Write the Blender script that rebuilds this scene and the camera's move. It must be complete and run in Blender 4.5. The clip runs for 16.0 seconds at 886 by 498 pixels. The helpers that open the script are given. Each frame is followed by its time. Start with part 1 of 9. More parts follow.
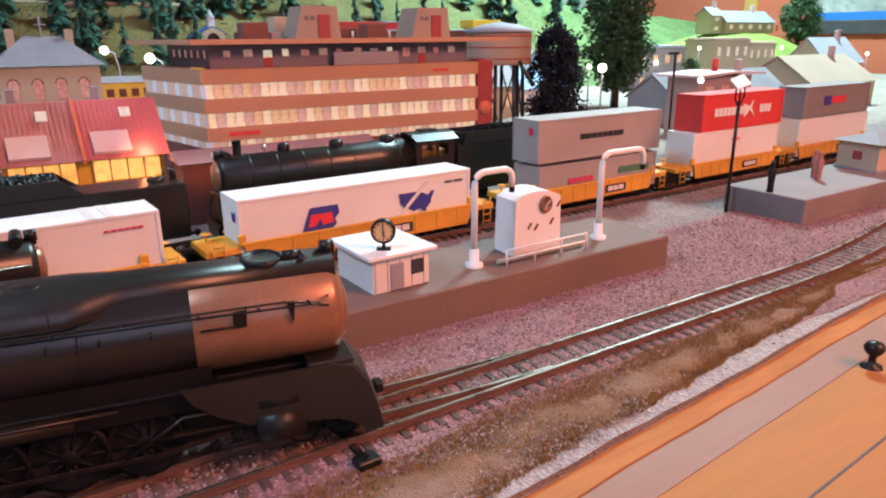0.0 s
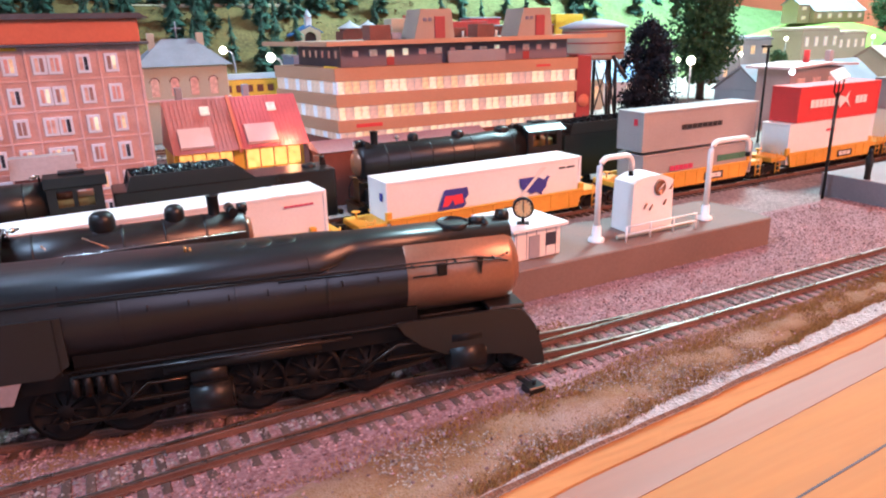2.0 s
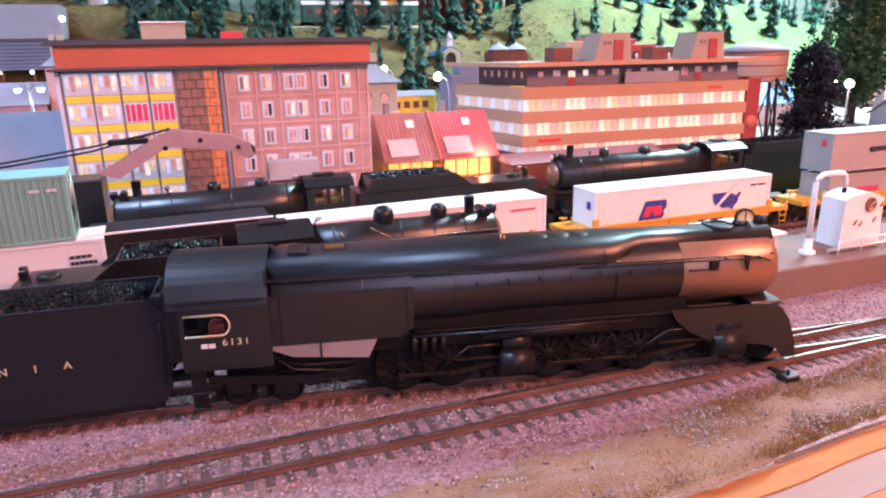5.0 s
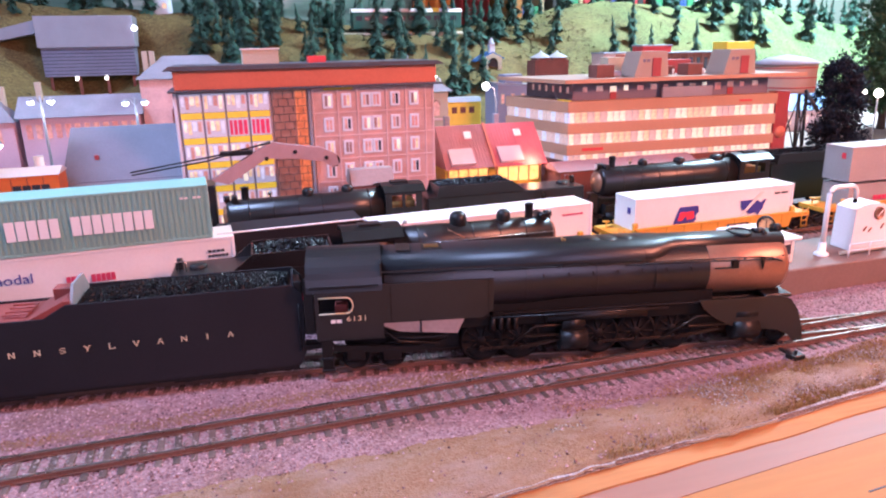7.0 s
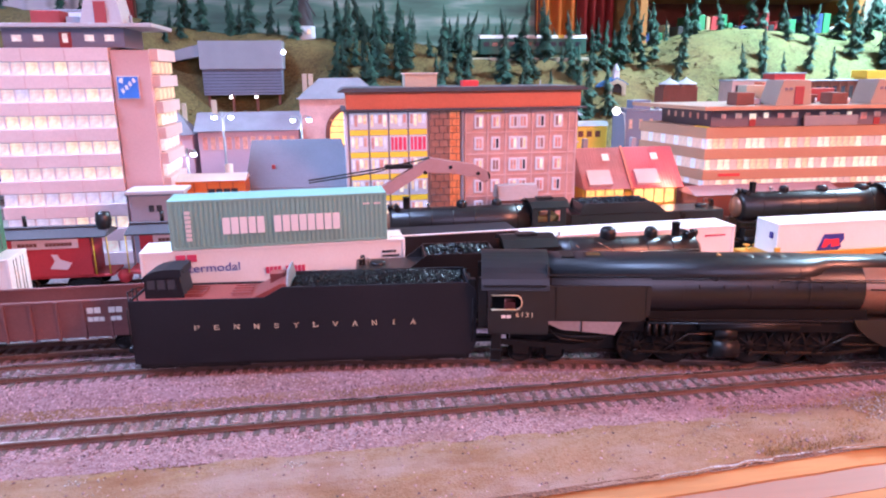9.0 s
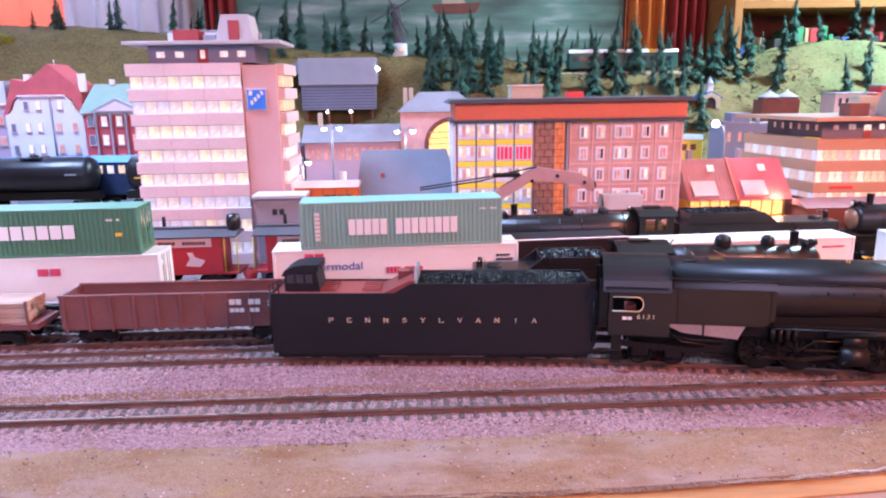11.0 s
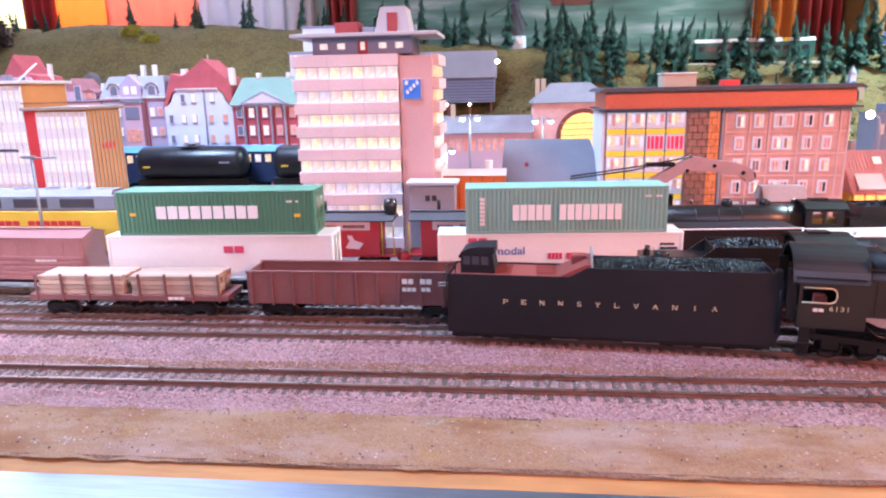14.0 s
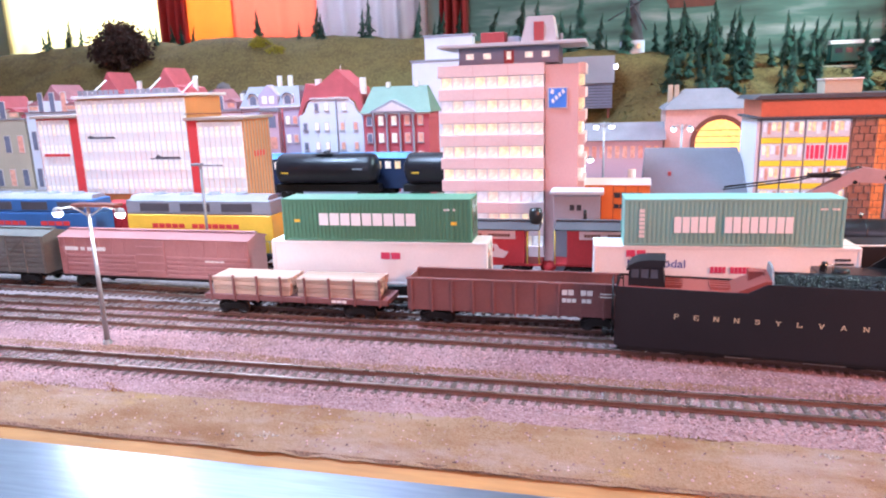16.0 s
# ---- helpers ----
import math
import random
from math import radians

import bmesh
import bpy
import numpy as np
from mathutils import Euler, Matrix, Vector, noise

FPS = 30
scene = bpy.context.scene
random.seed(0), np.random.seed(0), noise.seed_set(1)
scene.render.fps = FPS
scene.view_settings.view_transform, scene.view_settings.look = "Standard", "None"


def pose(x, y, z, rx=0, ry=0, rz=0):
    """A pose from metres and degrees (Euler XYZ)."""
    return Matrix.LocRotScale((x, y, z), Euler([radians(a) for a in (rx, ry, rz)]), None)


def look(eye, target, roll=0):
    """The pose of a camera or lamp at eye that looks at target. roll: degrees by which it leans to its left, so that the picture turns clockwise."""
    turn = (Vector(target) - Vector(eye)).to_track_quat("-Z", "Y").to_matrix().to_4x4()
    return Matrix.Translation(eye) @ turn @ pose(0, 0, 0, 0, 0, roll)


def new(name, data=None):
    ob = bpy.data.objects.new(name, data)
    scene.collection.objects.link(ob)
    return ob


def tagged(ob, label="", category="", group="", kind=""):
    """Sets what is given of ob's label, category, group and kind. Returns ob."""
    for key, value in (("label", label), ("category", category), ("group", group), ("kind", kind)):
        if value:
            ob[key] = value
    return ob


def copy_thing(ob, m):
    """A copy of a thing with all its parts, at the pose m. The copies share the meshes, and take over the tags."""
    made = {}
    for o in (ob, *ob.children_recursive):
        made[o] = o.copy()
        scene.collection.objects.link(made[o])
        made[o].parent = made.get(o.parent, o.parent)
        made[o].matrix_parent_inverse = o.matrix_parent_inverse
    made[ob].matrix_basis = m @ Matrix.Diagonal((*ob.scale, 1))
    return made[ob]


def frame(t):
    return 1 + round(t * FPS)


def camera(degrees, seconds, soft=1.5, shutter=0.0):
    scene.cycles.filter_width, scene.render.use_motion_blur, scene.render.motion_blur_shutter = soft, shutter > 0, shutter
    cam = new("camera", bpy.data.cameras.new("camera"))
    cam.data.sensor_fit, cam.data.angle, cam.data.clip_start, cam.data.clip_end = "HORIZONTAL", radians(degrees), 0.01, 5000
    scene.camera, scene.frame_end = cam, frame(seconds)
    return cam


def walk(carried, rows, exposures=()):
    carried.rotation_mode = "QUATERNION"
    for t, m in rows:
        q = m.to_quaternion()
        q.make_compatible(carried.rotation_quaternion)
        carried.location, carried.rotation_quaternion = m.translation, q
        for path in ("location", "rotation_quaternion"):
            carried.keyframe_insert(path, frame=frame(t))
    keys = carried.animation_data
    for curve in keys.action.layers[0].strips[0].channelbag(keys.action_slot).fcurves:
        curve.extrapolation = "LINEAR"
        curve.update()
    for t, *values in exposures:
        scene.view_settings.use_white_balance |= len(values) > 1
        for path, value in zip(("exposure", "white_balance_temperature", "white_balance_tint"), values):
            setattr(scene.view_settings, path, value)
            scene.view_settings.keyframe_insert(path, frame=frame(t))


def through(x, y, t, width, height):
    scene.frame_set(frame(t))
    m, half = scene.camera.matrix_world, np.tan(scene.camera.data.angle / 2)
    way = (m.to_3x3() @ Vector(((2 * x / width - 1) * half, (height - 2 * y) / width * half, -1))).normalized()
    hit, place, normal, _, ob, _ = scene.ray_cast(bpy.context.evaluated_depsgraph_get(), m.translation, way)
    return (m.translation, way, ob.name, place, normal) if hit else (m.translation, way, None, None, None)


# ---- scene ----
cam = camera(66.14, 16.0, soft=2.1)
PATH = [
    (0.0, (0.071, 0.0566, 0.1284), (1.1161, 1.6524, -0.4722), -0.43),
    (0.5, (0.0585, 0.0567, 0.1277), (1.0534, 1.679, -0.4874), -0.18),
    (1.0, (0.0481, 0.0491, 0.1274), (1.0101, 1.6845, -0.5052), -0.91),
    (1.5, (0.0264, 0.037, 0.135), (0.9503, 1.6962, -0.4923), -1.16),
    (2.0, (0.0127, 0.0312, 0.1347), (0.8931, 1.7177, -0.4822), -1.39),
    (2.5, (-0.0155, 0.0258, 0.1392), (0.8047, 1.7549, -0.4416), -1.53),
    (3.0, (-0.039, 0.0275, 0.1393), (0.7133, 1.7925, -0.4256), -1.67),
    (3.5, (-0.0495, 0.0269, 0.1398), (0.6578, 1.8109, -0.4232), -1.74),
    (4.0, (-0.0625, 0.0257, 0.1399), (0.615, 1.8207, -0.4247), -1.62),
    (4.5, (-0.0715, 0.0251, 0.1414), (0.5822, 1.8302, -0.419), -1.18),
    (4.7, (-0.0735, 0.0252, 0.1379), (0.5787, 1.8312, -0.4213), -1.08),
    (6.8, (-0.1114, -0.0239, 0.1577), (0.464, 1.8019, -0.4212), -1.37),
    (7.0, (-0.1201, -0.0338, 0.161), (0.4424, 1.7984, -0.4107), -1.15),
    (7.5, (-0.1405, -0.0514, 0.1685), (0.3239, 1.8122, -0.3893), -1.21),
    (8.0, (-0.1532, -0.0615, 0.1688), (0.2268, 1.8175, -0.4014), -1.27),
    (8.5, (-0.1641, -0.0649, 0.1677), (0.1475, 1.8318, -0.3852), -0.65),
    (9.0, (-0.1652, -0.0654, 0.1632), (0.1185, 1.8489, -0.3416), -0.5),
    (9.2, (-0.1679, -0.0668, 0.1621), (0.1084, 1.8527, -0.3272), -0.48),
    (11.3, (-0.2022, -0.0806, 0.1573), (-0.1686, 1.8664, -0.2989), -0.95),
    (11.5, (-0.2074, -0.0807, 0.1557), (-0.1963, 1.8656, -0.3047), -0.99),
    (12.0, (-0.2149, -0.0823, 0.1544), (-0.2557, 1.8627, -0.3096), -0.99),
    (12.5, (-0.2184, -0.0838, 0.1545), (-0.2889, 1.8618, -0.3033), -0.95),
    (13.0, (-0.2228, -0.084, 0.1548), (-0.3177, 1.8598, -0.3066), -0.92),
    (13.5, (-0.23, -0.0849, 0.1553), (-0.3592, 1.8555, -0.3117), -1.11),
    (14.0, (-0.2433, -0.0893, 0.1542), (-0.4461, 1.8455, -0.3098), -1.26),
    (14.5, (-0.2577, -0.0904, 0.1569), (-0.5408, 1.8359, -0.3008), -1.66),
    (15.0, (-0.2688, -0.0938, 0.1576), (-0.6215, 1.823, -0.2912), -1.63),
    (15.5, (-0.2796, -0.0966, 0.1595), (-0.6917, 1.8097, -0.2837), -1.61),
    (16.0, (-0.2873, -0.0979, 0.1591), (-0.7558, 1.7951, -0.2845), -1.81),
]
EXPOSURES = [(0.0, -0.76, 5180, 8), (1.5, -0.36, 5020, 8), (3.0, -0.16, 4920, 11), (4.5, -0.06, 4960, 17), (7.0, -0.06, 4940, 27), (9.0, 0.04, 4830, 26), (12.5, 0.07, 5000, 23), (14.0, 0.12, 5090, 18), (16.0, 0.21, 5150, 12)]
walk(cam, [(t, look(eye, target, roll)) for t, eye, target, roll in PATH], EXPOSURES)

# ---- exposure, world and large lights ----
W = bpy.data.worlds.new("room_air")
scene.world = W
W.use_nodes = True
W.node_tree.nodes["Background"].inputs[0].default_value = (0.72, 0.70, 1.0, 1)
W.node_tree.nodes["Background"].inputs[1].default_value = 0.11


def area_lamp(name, eye, target, size, power, colour, spread=180):
    data = bpy.data.lights.new(name, "AREA")
    data.shape, data.size, data.energy, data.color, data.spread = "DISK", size, power, colour, radians(spread)
    ob = new(name, data)
    ob.matrix_world = look(eye, target)
    return ob


# added cool fill in place of daylight from the left front
area_lamp("left_fill_light", (-1.0, 0.28, 1.42), (-0.75, 0.50, 0.05), 0.5, 21.5, (0.76, 0.88, 1.0), 112)
# added greenish fill that brightens the hill and town at the right
area_lamp("back_fill_light", (1.60, 1.18, 1.42), (1.35, 1.28, 0), 0.4, 100.0, (0.80, 1.0, 0.84), 128)
# added orange fill for the warm light on the right foreground
area_lamp("warm_fill_light", (0.60, -0.30, 0.55), (0.25, 0.30, 0), 0.28, 19.0, (1.0, 0.31, 0.135))
# added pinkish fill from behind the camera, lifts the front faces
area_lamp("front_fill_light", (-0.1, -1.36, 0.75), (-0.05, 0.6, 0.1), 1.1, 11.0, (0.92, 0.73, 0.80))

# ---- mesh helpers: all shapes below are given in millimetres ----
MM = 0.001


class G:
    """A mesh in the making."""

    def __init__(self):
        self.v, self.f, self.smooth = [], [], set()

    def add(self, verts, faces, smooth=False):
        n = len(self.v)
        self.v += [tuple(p) for p in verts]
        for f in faces:
            if smooth:
                self.smooth.add(len(self.f))
            self.f.append(tuple(i + n for i in f))
        return self

    def box(self, x0, x1, y0, y1, z0, z1, c=0.25):
        c = min(c, 0.3 * min(x1 - x0, y1 - y0, z1 - z0))
        if c <= 0.02:
            p = [(x, y, z) for x in (x0, x1) for y in (y0, y1) for z in (z0, z1)]
            return self.add(p, [(0, 1, 3, 2), (4, 6, 7, 5), (0, 4, 5, 1), (2, 3, 7, 6), (0, 2, 6, 4), (1, 5, 7, 3)])
        lo, hi = (x0, y0, z0), (x1, y1, z1)
        idx, p = {}, []
        for s in range(8):
            bits = (s & 1, s >> 1 & 1, s >> 2 & 1)
            for a in range(3):
                q = []
                for k in range(3):
                    e = hi[k] if bits[k] else lo[k]
                    q.append(e if k == a else e + (-c if bits[k] else c))
                idx[s, a] = len(p)
                p.append(q)
        f = []
        for a in range(3):
            b, d = (a + 1) % 3, (a + 2) % 3
            for s in (0, 1):
                ring = [(s << a) | (i << b) | (j << d) for i, j in ((0, 0), (1, 0), (1, 1), (0, 1))]
                q = [idx[r, a] for r in ring]
                f.append(q if s else q[::-1])
            for i in (0, 1):
                for j in (0, 1):
                    s0 = (i << b) | (j << d)
                    s1 = s0 | (1 << a)
                    q = [idx[s0, b], idx[s1, b], idx[s1, d], idx[s0, d]]
                    f.append(q if (i ^ j) else q[::-1])
        for s in range(8):
            q = [idx[s, 0], idx[s, 1], idx[s, 2]]
            f.append(q if bin(s).count("1") % 2 else q[::-1])
        return self.add(p, f)

    def tube(self, pts, r, n=8, cap=True, r2=None):
        """A round rod along a line of points; r may run to r2."""
        pts = [Vector(p) for p in pts]
        rings, verts, faces = len(pts), [], []
        for i, p in enumerate(pts):
            d = (pts[min(i + 1, rings - 1)] - pts[max(i - 1, 0)]).normalized()
            a = d.orthogonal().normalized() if abs(d.z) > 0.9 else d.cross(Vector((0, 0, 1))).normalized()
            b = d.cross(a)
            k = r if r2 is None else r + (r2 - r) * i / max(rings - 1, 1)
            for j in range(n):
                t = 2 * math.pi * j / n
                verts.append(p + (a * math.cos(t) + b * math.sin(t)) * k)
        for i in range(rings - 1):
            for j in range(n):
                faces.append((i * n + j, i * n + (j + 1) % n, (i + 1) * n + (j + 1) % n, (i + 1) * n + j))
        self.add(verts, faces, True)
        if cap:
            m = len(self.v) - len(verts)
            self.f.append(tuple(m + j for j in range(n))[::-1])
            self.f.append(tuple(m + (rings - 1) * n + j for j in range(n)))
        return self

    def cyl(self, x, y, z, r, length, axis="z", n=16, r2=None):
        d = {"x": (length, 0, 0), "y": (0, length, 0), "z": (0, 0, length)}[axis]
        return self.tube([(x, y, z), (x + d[0], y + d[1], z + d[2])], r, n, True, r2)

    def prism(self, pts, a0, a1, axis="y"):
        """A flat outline pulled from a0 to a1 along an axis: outline pairs are (x, z), (y, z) or (x, y)."""
        mk = {"y": lambda p, a: (p[0], a, p[1]), "x": lambda p, a: (a, p[0], p[1]), "z": lambda p, a: (p[0], p[1], a)}[axis]
        n = len(pts)
        area = sum(pts[i][0] * pts[(i + 1) % n][1] - pts[(i + 1) % n][0] * pts[i][1] for i in range(n))
        if (area > 0) == (axis == "y"):
            pts = pts[::-1]
        v = [mk(p, a0) for p in pts] + [mk(p, a1) for p in pts]
        f = [tuple(range(n))[::-1], tuple(range(n, 2 * n))] + [(i, (i + 1) % n, n + (i + 1) % n, n + i) for i in range(n)]
        return self.add(v, f)

    def lathe(self, x, y, z, prof, n=16, axis="z"):
        v, f = [], []
        for r, h in prof:
            for j in range(n):
                t = 2 * math.pi * j / n
                c, s = r * math.cos(t), r * math.sin(t)
                v.append({"z": (x + c, y + s, z + h), "x": (x + h, y + c, z + s), "y": (x + s, y + h, z + c)}[axis])
        for i in range(len(prof) - 1):
            for j in range(n):
                f.append((i * n + j, i * n + (j + 1) % n, (i + 1) * n + (j + 1) % n, (i + 1) * n + j))
        self.add(v, f, True)
        return self

    def ball(self, x, y, z, r, n=10, sz=1.0):
        k = n // 2
        return self.lathe(x, y, z, [(max(r * math.sin(math.pi * i / k), 0.01), -r * sz * math.cos(math.pi * i / k)) for i in range(k + 1)], n)


def mesh_of(name, g, mat):
    me = bpy.data.meshes.new(name)
    me.from_pydata([(x * MM, y * MM, z * MM) for x, y, z in g.v], [], g.f)
    me.materials.append(mat)
    if g.smooth:
        flags = np.zeros(len(g.f), dtype=bool)
        flags[list(g.smooth)] = True
        me.polygons.foreach_set("use_smooth", flags)
    bm = bmesh.new()
    bm.from_mesh(me)
    bmesh.ops.recalc_face_normals(bm, faces=bm.faces)
    bm.to_mesh(me)
    bm.free()
    return me


def part(name, g, mat, parent, label="", at=None):
    ob = new(name, mesh_of(name, g, mat))
    ob.parent = parent
    if at:
        ob.location = [c * MM for c in at]
    return tagged(ob, label)


def share(name, me, parent, at, rz=0.0):
    """One more piece on a mesh that exists already."""
    ob = new(name, me)
    ob.parent = parent
    ob.location = [c * MM for c in at]
    ob.rotation_euler = (0, 0, radians(rz))
    return ob


def thing(name, at, label, category, group="", rz=0.0, kind=""):
    ob = new(name)
    ob.empty_display_size = 0.01
    ob.location = [c * MM for c in at]
    ob.rotation_euler = (0, 0, radians(rz))
    return tagged(ob, label, category, group, kind)


def solid(name, g, mat, label, category="", at=(0, 0, 0), kind="", group="", rz=0.0):
    """A thing, or a piece of the setting, that is one mesh."""
    ob = new(name, mesh_of(name, g, mat))
    ob.location = [c * MM for c in at]
    ob.rotation_euler = (0, 0, radians(rz))
    return tagged(ob, label, category, group, kind)


def lettering(name, words, mat, parent, at, width, height, rot=(90, 0, 0), deep=0.15, gap=1.0, label=""):
    """Raised letters that fill width x height, their lower left corner at a place in the parent's millimetres."""
    cu = bpy.data.curves.new(name, "FONT")
    cu.body, cu.size, cu.extrude, cu.space_character = words, 1.0, 0.02, gap
    cu.resolution_u = 3
    tmp = new(name, cu)
    bpy.context.view_layer.update()
    me = bpy.data.meshes.new_from_object(tmp.evaluated_get(bpy.context.evaluated_depsgraph_get()))
    bpy.data.objects.remove(tmp)
    co = np.array([v.co for v in me.vertices])
    lo, hi = co.min(0), co.max(0)
    k = np.array([width, height, deep]) / np.maximum(hi - lo, 1e-6) * MM
    for v, c in zip(me.vertices, co):
        v.co = (c - lo) * k
    me.materials.append(mat)
    ob = new(name, me)
    ob.parent = parent
    ob.location = [c * MM for c in at]
    ob.rotation_euler = [radians(a) for a in rot]
    return tagged(ob, label)


def plate(x0, x1, z0, z1, hx0, hx1, hz0, hz1, y0, y1):
    """An upright sheet with one window cut through it."""
    v = [(x, y, z) for y in (y0, y1) for x, z in ((x0, z0), (x1, z0), (x1, z1), (x0, z1), (hx0, hz0), (hx1, hz0), (hx1, hz1), (hx0, hz1))]
    f = []
    for i in range(4):
        j = (i + 1) % 4
        f += [(i, j, j + 4, i + 4), (i + 8, i + 12, j + 12, j + 8), (i, i + 8, j + 8, j), (i + 4, j + 4, j + 12, i + 12)]
    return G().add(v, f)


def bars(name, pattern, mat, parent, at, width, height, label="", deep=0.25, skew=0.0):
    """Plain bars in place of words, on a side that faces -y: one bar a letter, blanks kept."""
    n = len(pattern)
    pitch = width / n
    holder = None
    me = mesh_of(name, G().prism([(0, 0), (pitch * 0.86, 0), (pitch * 0.86 + skew, height), (skew, height)], -deep, 0), mat)
    for i, ch in enumerate(pattern):
        if ch == " ":
            continue
        ob = share(name if holder is None else "letter_bar", me, parent if holder is None else holder, at if holder is None else (pitch * (i - first), 0, 0))
        if holder is None:
            holder, first = tagged(ob, label), i
            ob.location.x += pitch * i * MM
    return holder


# ---- materials ----
def mat(name, colour, rough=0.6, metal=0.0, vary=0.25, scale=60.0, fine=900.0, bump=0.15, second=None, spec=0.4, random_amount=0.0, glow=0.0, glow_colour=None, coat=0.0, streak=False):
    m = bpy.data.materials.new(name)
    m.use_nodes = True
    nt = m.node_tree
    N, L = nt.nodes, nt.links
    bsdf = N["Principled BSDF"]
    bsdf.inputs["Roughness"].default_value = rough
    bsdf.inputs["Metallic"].default_value = metal
    bsdf.inputs["Specular IOR Level"].default_value = spec
    bsdf.inputs["Coat Weight"].default_value = coat
    co = N.new("ShaderNodeTexCoord")
    src = co.outputs["Object"]
    if streak:
        mp = N.new("ShaderNodeMapping")
        mp.inputs["Scale"].default_value = (0.08, 1, 1)
        L.new(src, mp.inputs["Vector"])
        src = mp.outputs["Vector"]
    big, small = N.new("ShaderNodeTexNoise"), N.new("ShaderNodeTexNoise")
    big.inputs["Scale"].default_value, big.inputs["Detail"].default_value = scale, 4
    small.inputs["Scale"].default_value, small.inputs["Detail"].default_value = fine, 3
    L.new(src, big.inputs["Vector"]), L.new(src, small.inputs["Vector"])
    ramp = N.new("ShaderNodeValToRGB")
    a, b = ramp.color_ramp.elements
    a.position, b.position = 0.32, 0.68
    other = second or tuple(c * (1 - vary) for c in colour)
    a.color, b.color = (*other, 1), (*colour, 1)
    L.new(big.outputs["Fac"], ramp.inputs["Fac"])
    mix = N.new("ShaderNodeMix")
    mix.data_type, mix.blend_type = "RGBA", "MULTIPLY"
    mix.inputs[0].default_value = 0.5
    gr = N.new("ShaderNodeValToRGB")
    gr.color_ramp.elements[0].color = (1 - vary, 1 - vary, 1 - vary, 1)
    gr.color_ramp.elements[1].color = (1, 1, 1, 1)
    gr.color_ramp.elements[0].position, gr.color_ramp.elements[1].position = 0.35, 0.65
    L.new(small.outputs["Fac"], gr.inputs["Fac"])
    L.new(ramp.outputs["Color"], mix.inputs[6]), L.new(gr.outputs["Color"], mix.inputs[7])
    out = mix.outputs[2]
    if random_amount:
        info = N.new("ShaderNodeObjectInfo")
        hsv = N.new("ShaderNodeHueSaturation")
        rng = N.new("ShaderNodeMapRange")
        rng.inputs["To Min"].default_value, rng.inputs["To Max"].default_value = 1 - random_amount, 1 + random_amount
        L.new(info.outputs["Random"], rng.inputs["Value"]), L.new(rng.outputs["Result"], hsv.inputs["Value"])
        L.new(out, hsv.inputs["Color"])
        out = hsv.outputs["Color"]
    L.new(out, bsdf.inputs["Base Color"])
    rr = N.new("ShaderNodeMapRange")
    rr.inputs["To Min"].default_value, rr.inputs["To Max"].default_value = max(rough - 0.12, 0.03), min(rough + 0.12, 1)
    L.new(big.outputs["Fac"], rr.inputs["Value"]), L.new(rr.outputs["Result"], bsdf.inputs["Roughness"])
    if bump:
        bn = N.new("ShaderNodeBump")
        bn.inputs["Strength"].default_value, bn.inputs["Distance"].default_value = bump, 0.0006
        L.new(small.outputs["Fac"], bn.inputs["Height"]), L.new(bn.outputs["Normal"], bsdf.inputs["Normal"])
    if glow:
        bsdf.inputs["Emission Color"].default_value = (*(glow_colour or colour), 1)
        bsdf.inputs["Emission Strength"].default_value = glow
    return m


def glass(name, colour, rough=0.05):
    m = bpy.data.materials.new(name)
    m.use_nodes = True
    b = m.node_tree.nodes["Principled BSDF"]
    b.inputs["Base Color"].default_value = (*colour, 1)
    b.inputs["Roughness"].default_value = rough
    b.inputs["Transmission Weight"].default_value = 0.9
    return m


loco_black = mat("loco_black", (0.013, 0.011, 0.011), 0.32, 0.0, 0.3, 25, 1200, 0.02, spec=0.6)
tender_black = mat("tender_black", (0.014, 0.0135, 0.018), 0.6, 0.0, 0.3, 22, 1200, 0.03, spec=0.25)
satin_black = mat("satin_black", (0.011, 0.010, 0.010), 0.40, 0.0, 0.3, 30, 900, 0.05, spec=0.3)
boiler_sheen = mat("boiler_sheen", (0.014, 0.012, 0.012), 0.36, 0.0, 0.3, 30, 900, 0.04, spec=0.5)
# orange-brown base: the smokebox's warm sheen is put into the colour
graphite = mat("graphite", (0.33, 0.165, 0.095), 0.32, 0.35, 0.2, 40, 900, 0.05)
steel = mat("steel", (0.45, 0.43, 0.40), 0.3, 1.0, 0.3, 80, 900, 0.05)
brass = mat("brass", (0.55, 0.36, 0.14), 0.35, 1.0, 0.3, 80, 900, 0.05)
rust_rail = mat("rust_rail", (0.17, 0.085, 0.06), 0.7, 0.0, 0.35, 60, 800, 0.2)
rail_top = mat("rail_top", (0.48, 0.42, 0.36), 0.28, 0.9, 0.3, 50, 600, 0.05)
tie_wood = mat("tie_wood", (0.12, 0.075, 0.06), 0.85, 0, 0.4, 120, 900, 0.3, random_amount=0.35)
coal_mat = mat("coal", (0.010, 0.010, 0.011), 0.28, 0.0, 0.3, 400, 1500, 0.1, spec=0.08)
wheel_black = mat("wheel_black", (0.007, 0.006, 0.006), 0.6, 0.0, 0.3, 60, 900, 0.05, spec=0.2)
casing_black = mat("casing_black", (0.012, 0.012, 0.014), 0.40, 0.0, 0.3, 25, 1200, 0.02, spec=0.5)
dark_steel = mat("dark_steel", (0.06, 0.045, 0.036), 0.35, 0.8, 0.3, 80, 900, 0.05)
ash_sheet = mat("bare_sheet_metal", (0.32, 0.25, 0.25), 0.5, 0.1, 0.2, 40, 600, 0.05)
oxide_red = mat("oxide_red", (0.24, 0.05, 0.038), 0.55, 0, 0.25, 40, 800, 0.1)
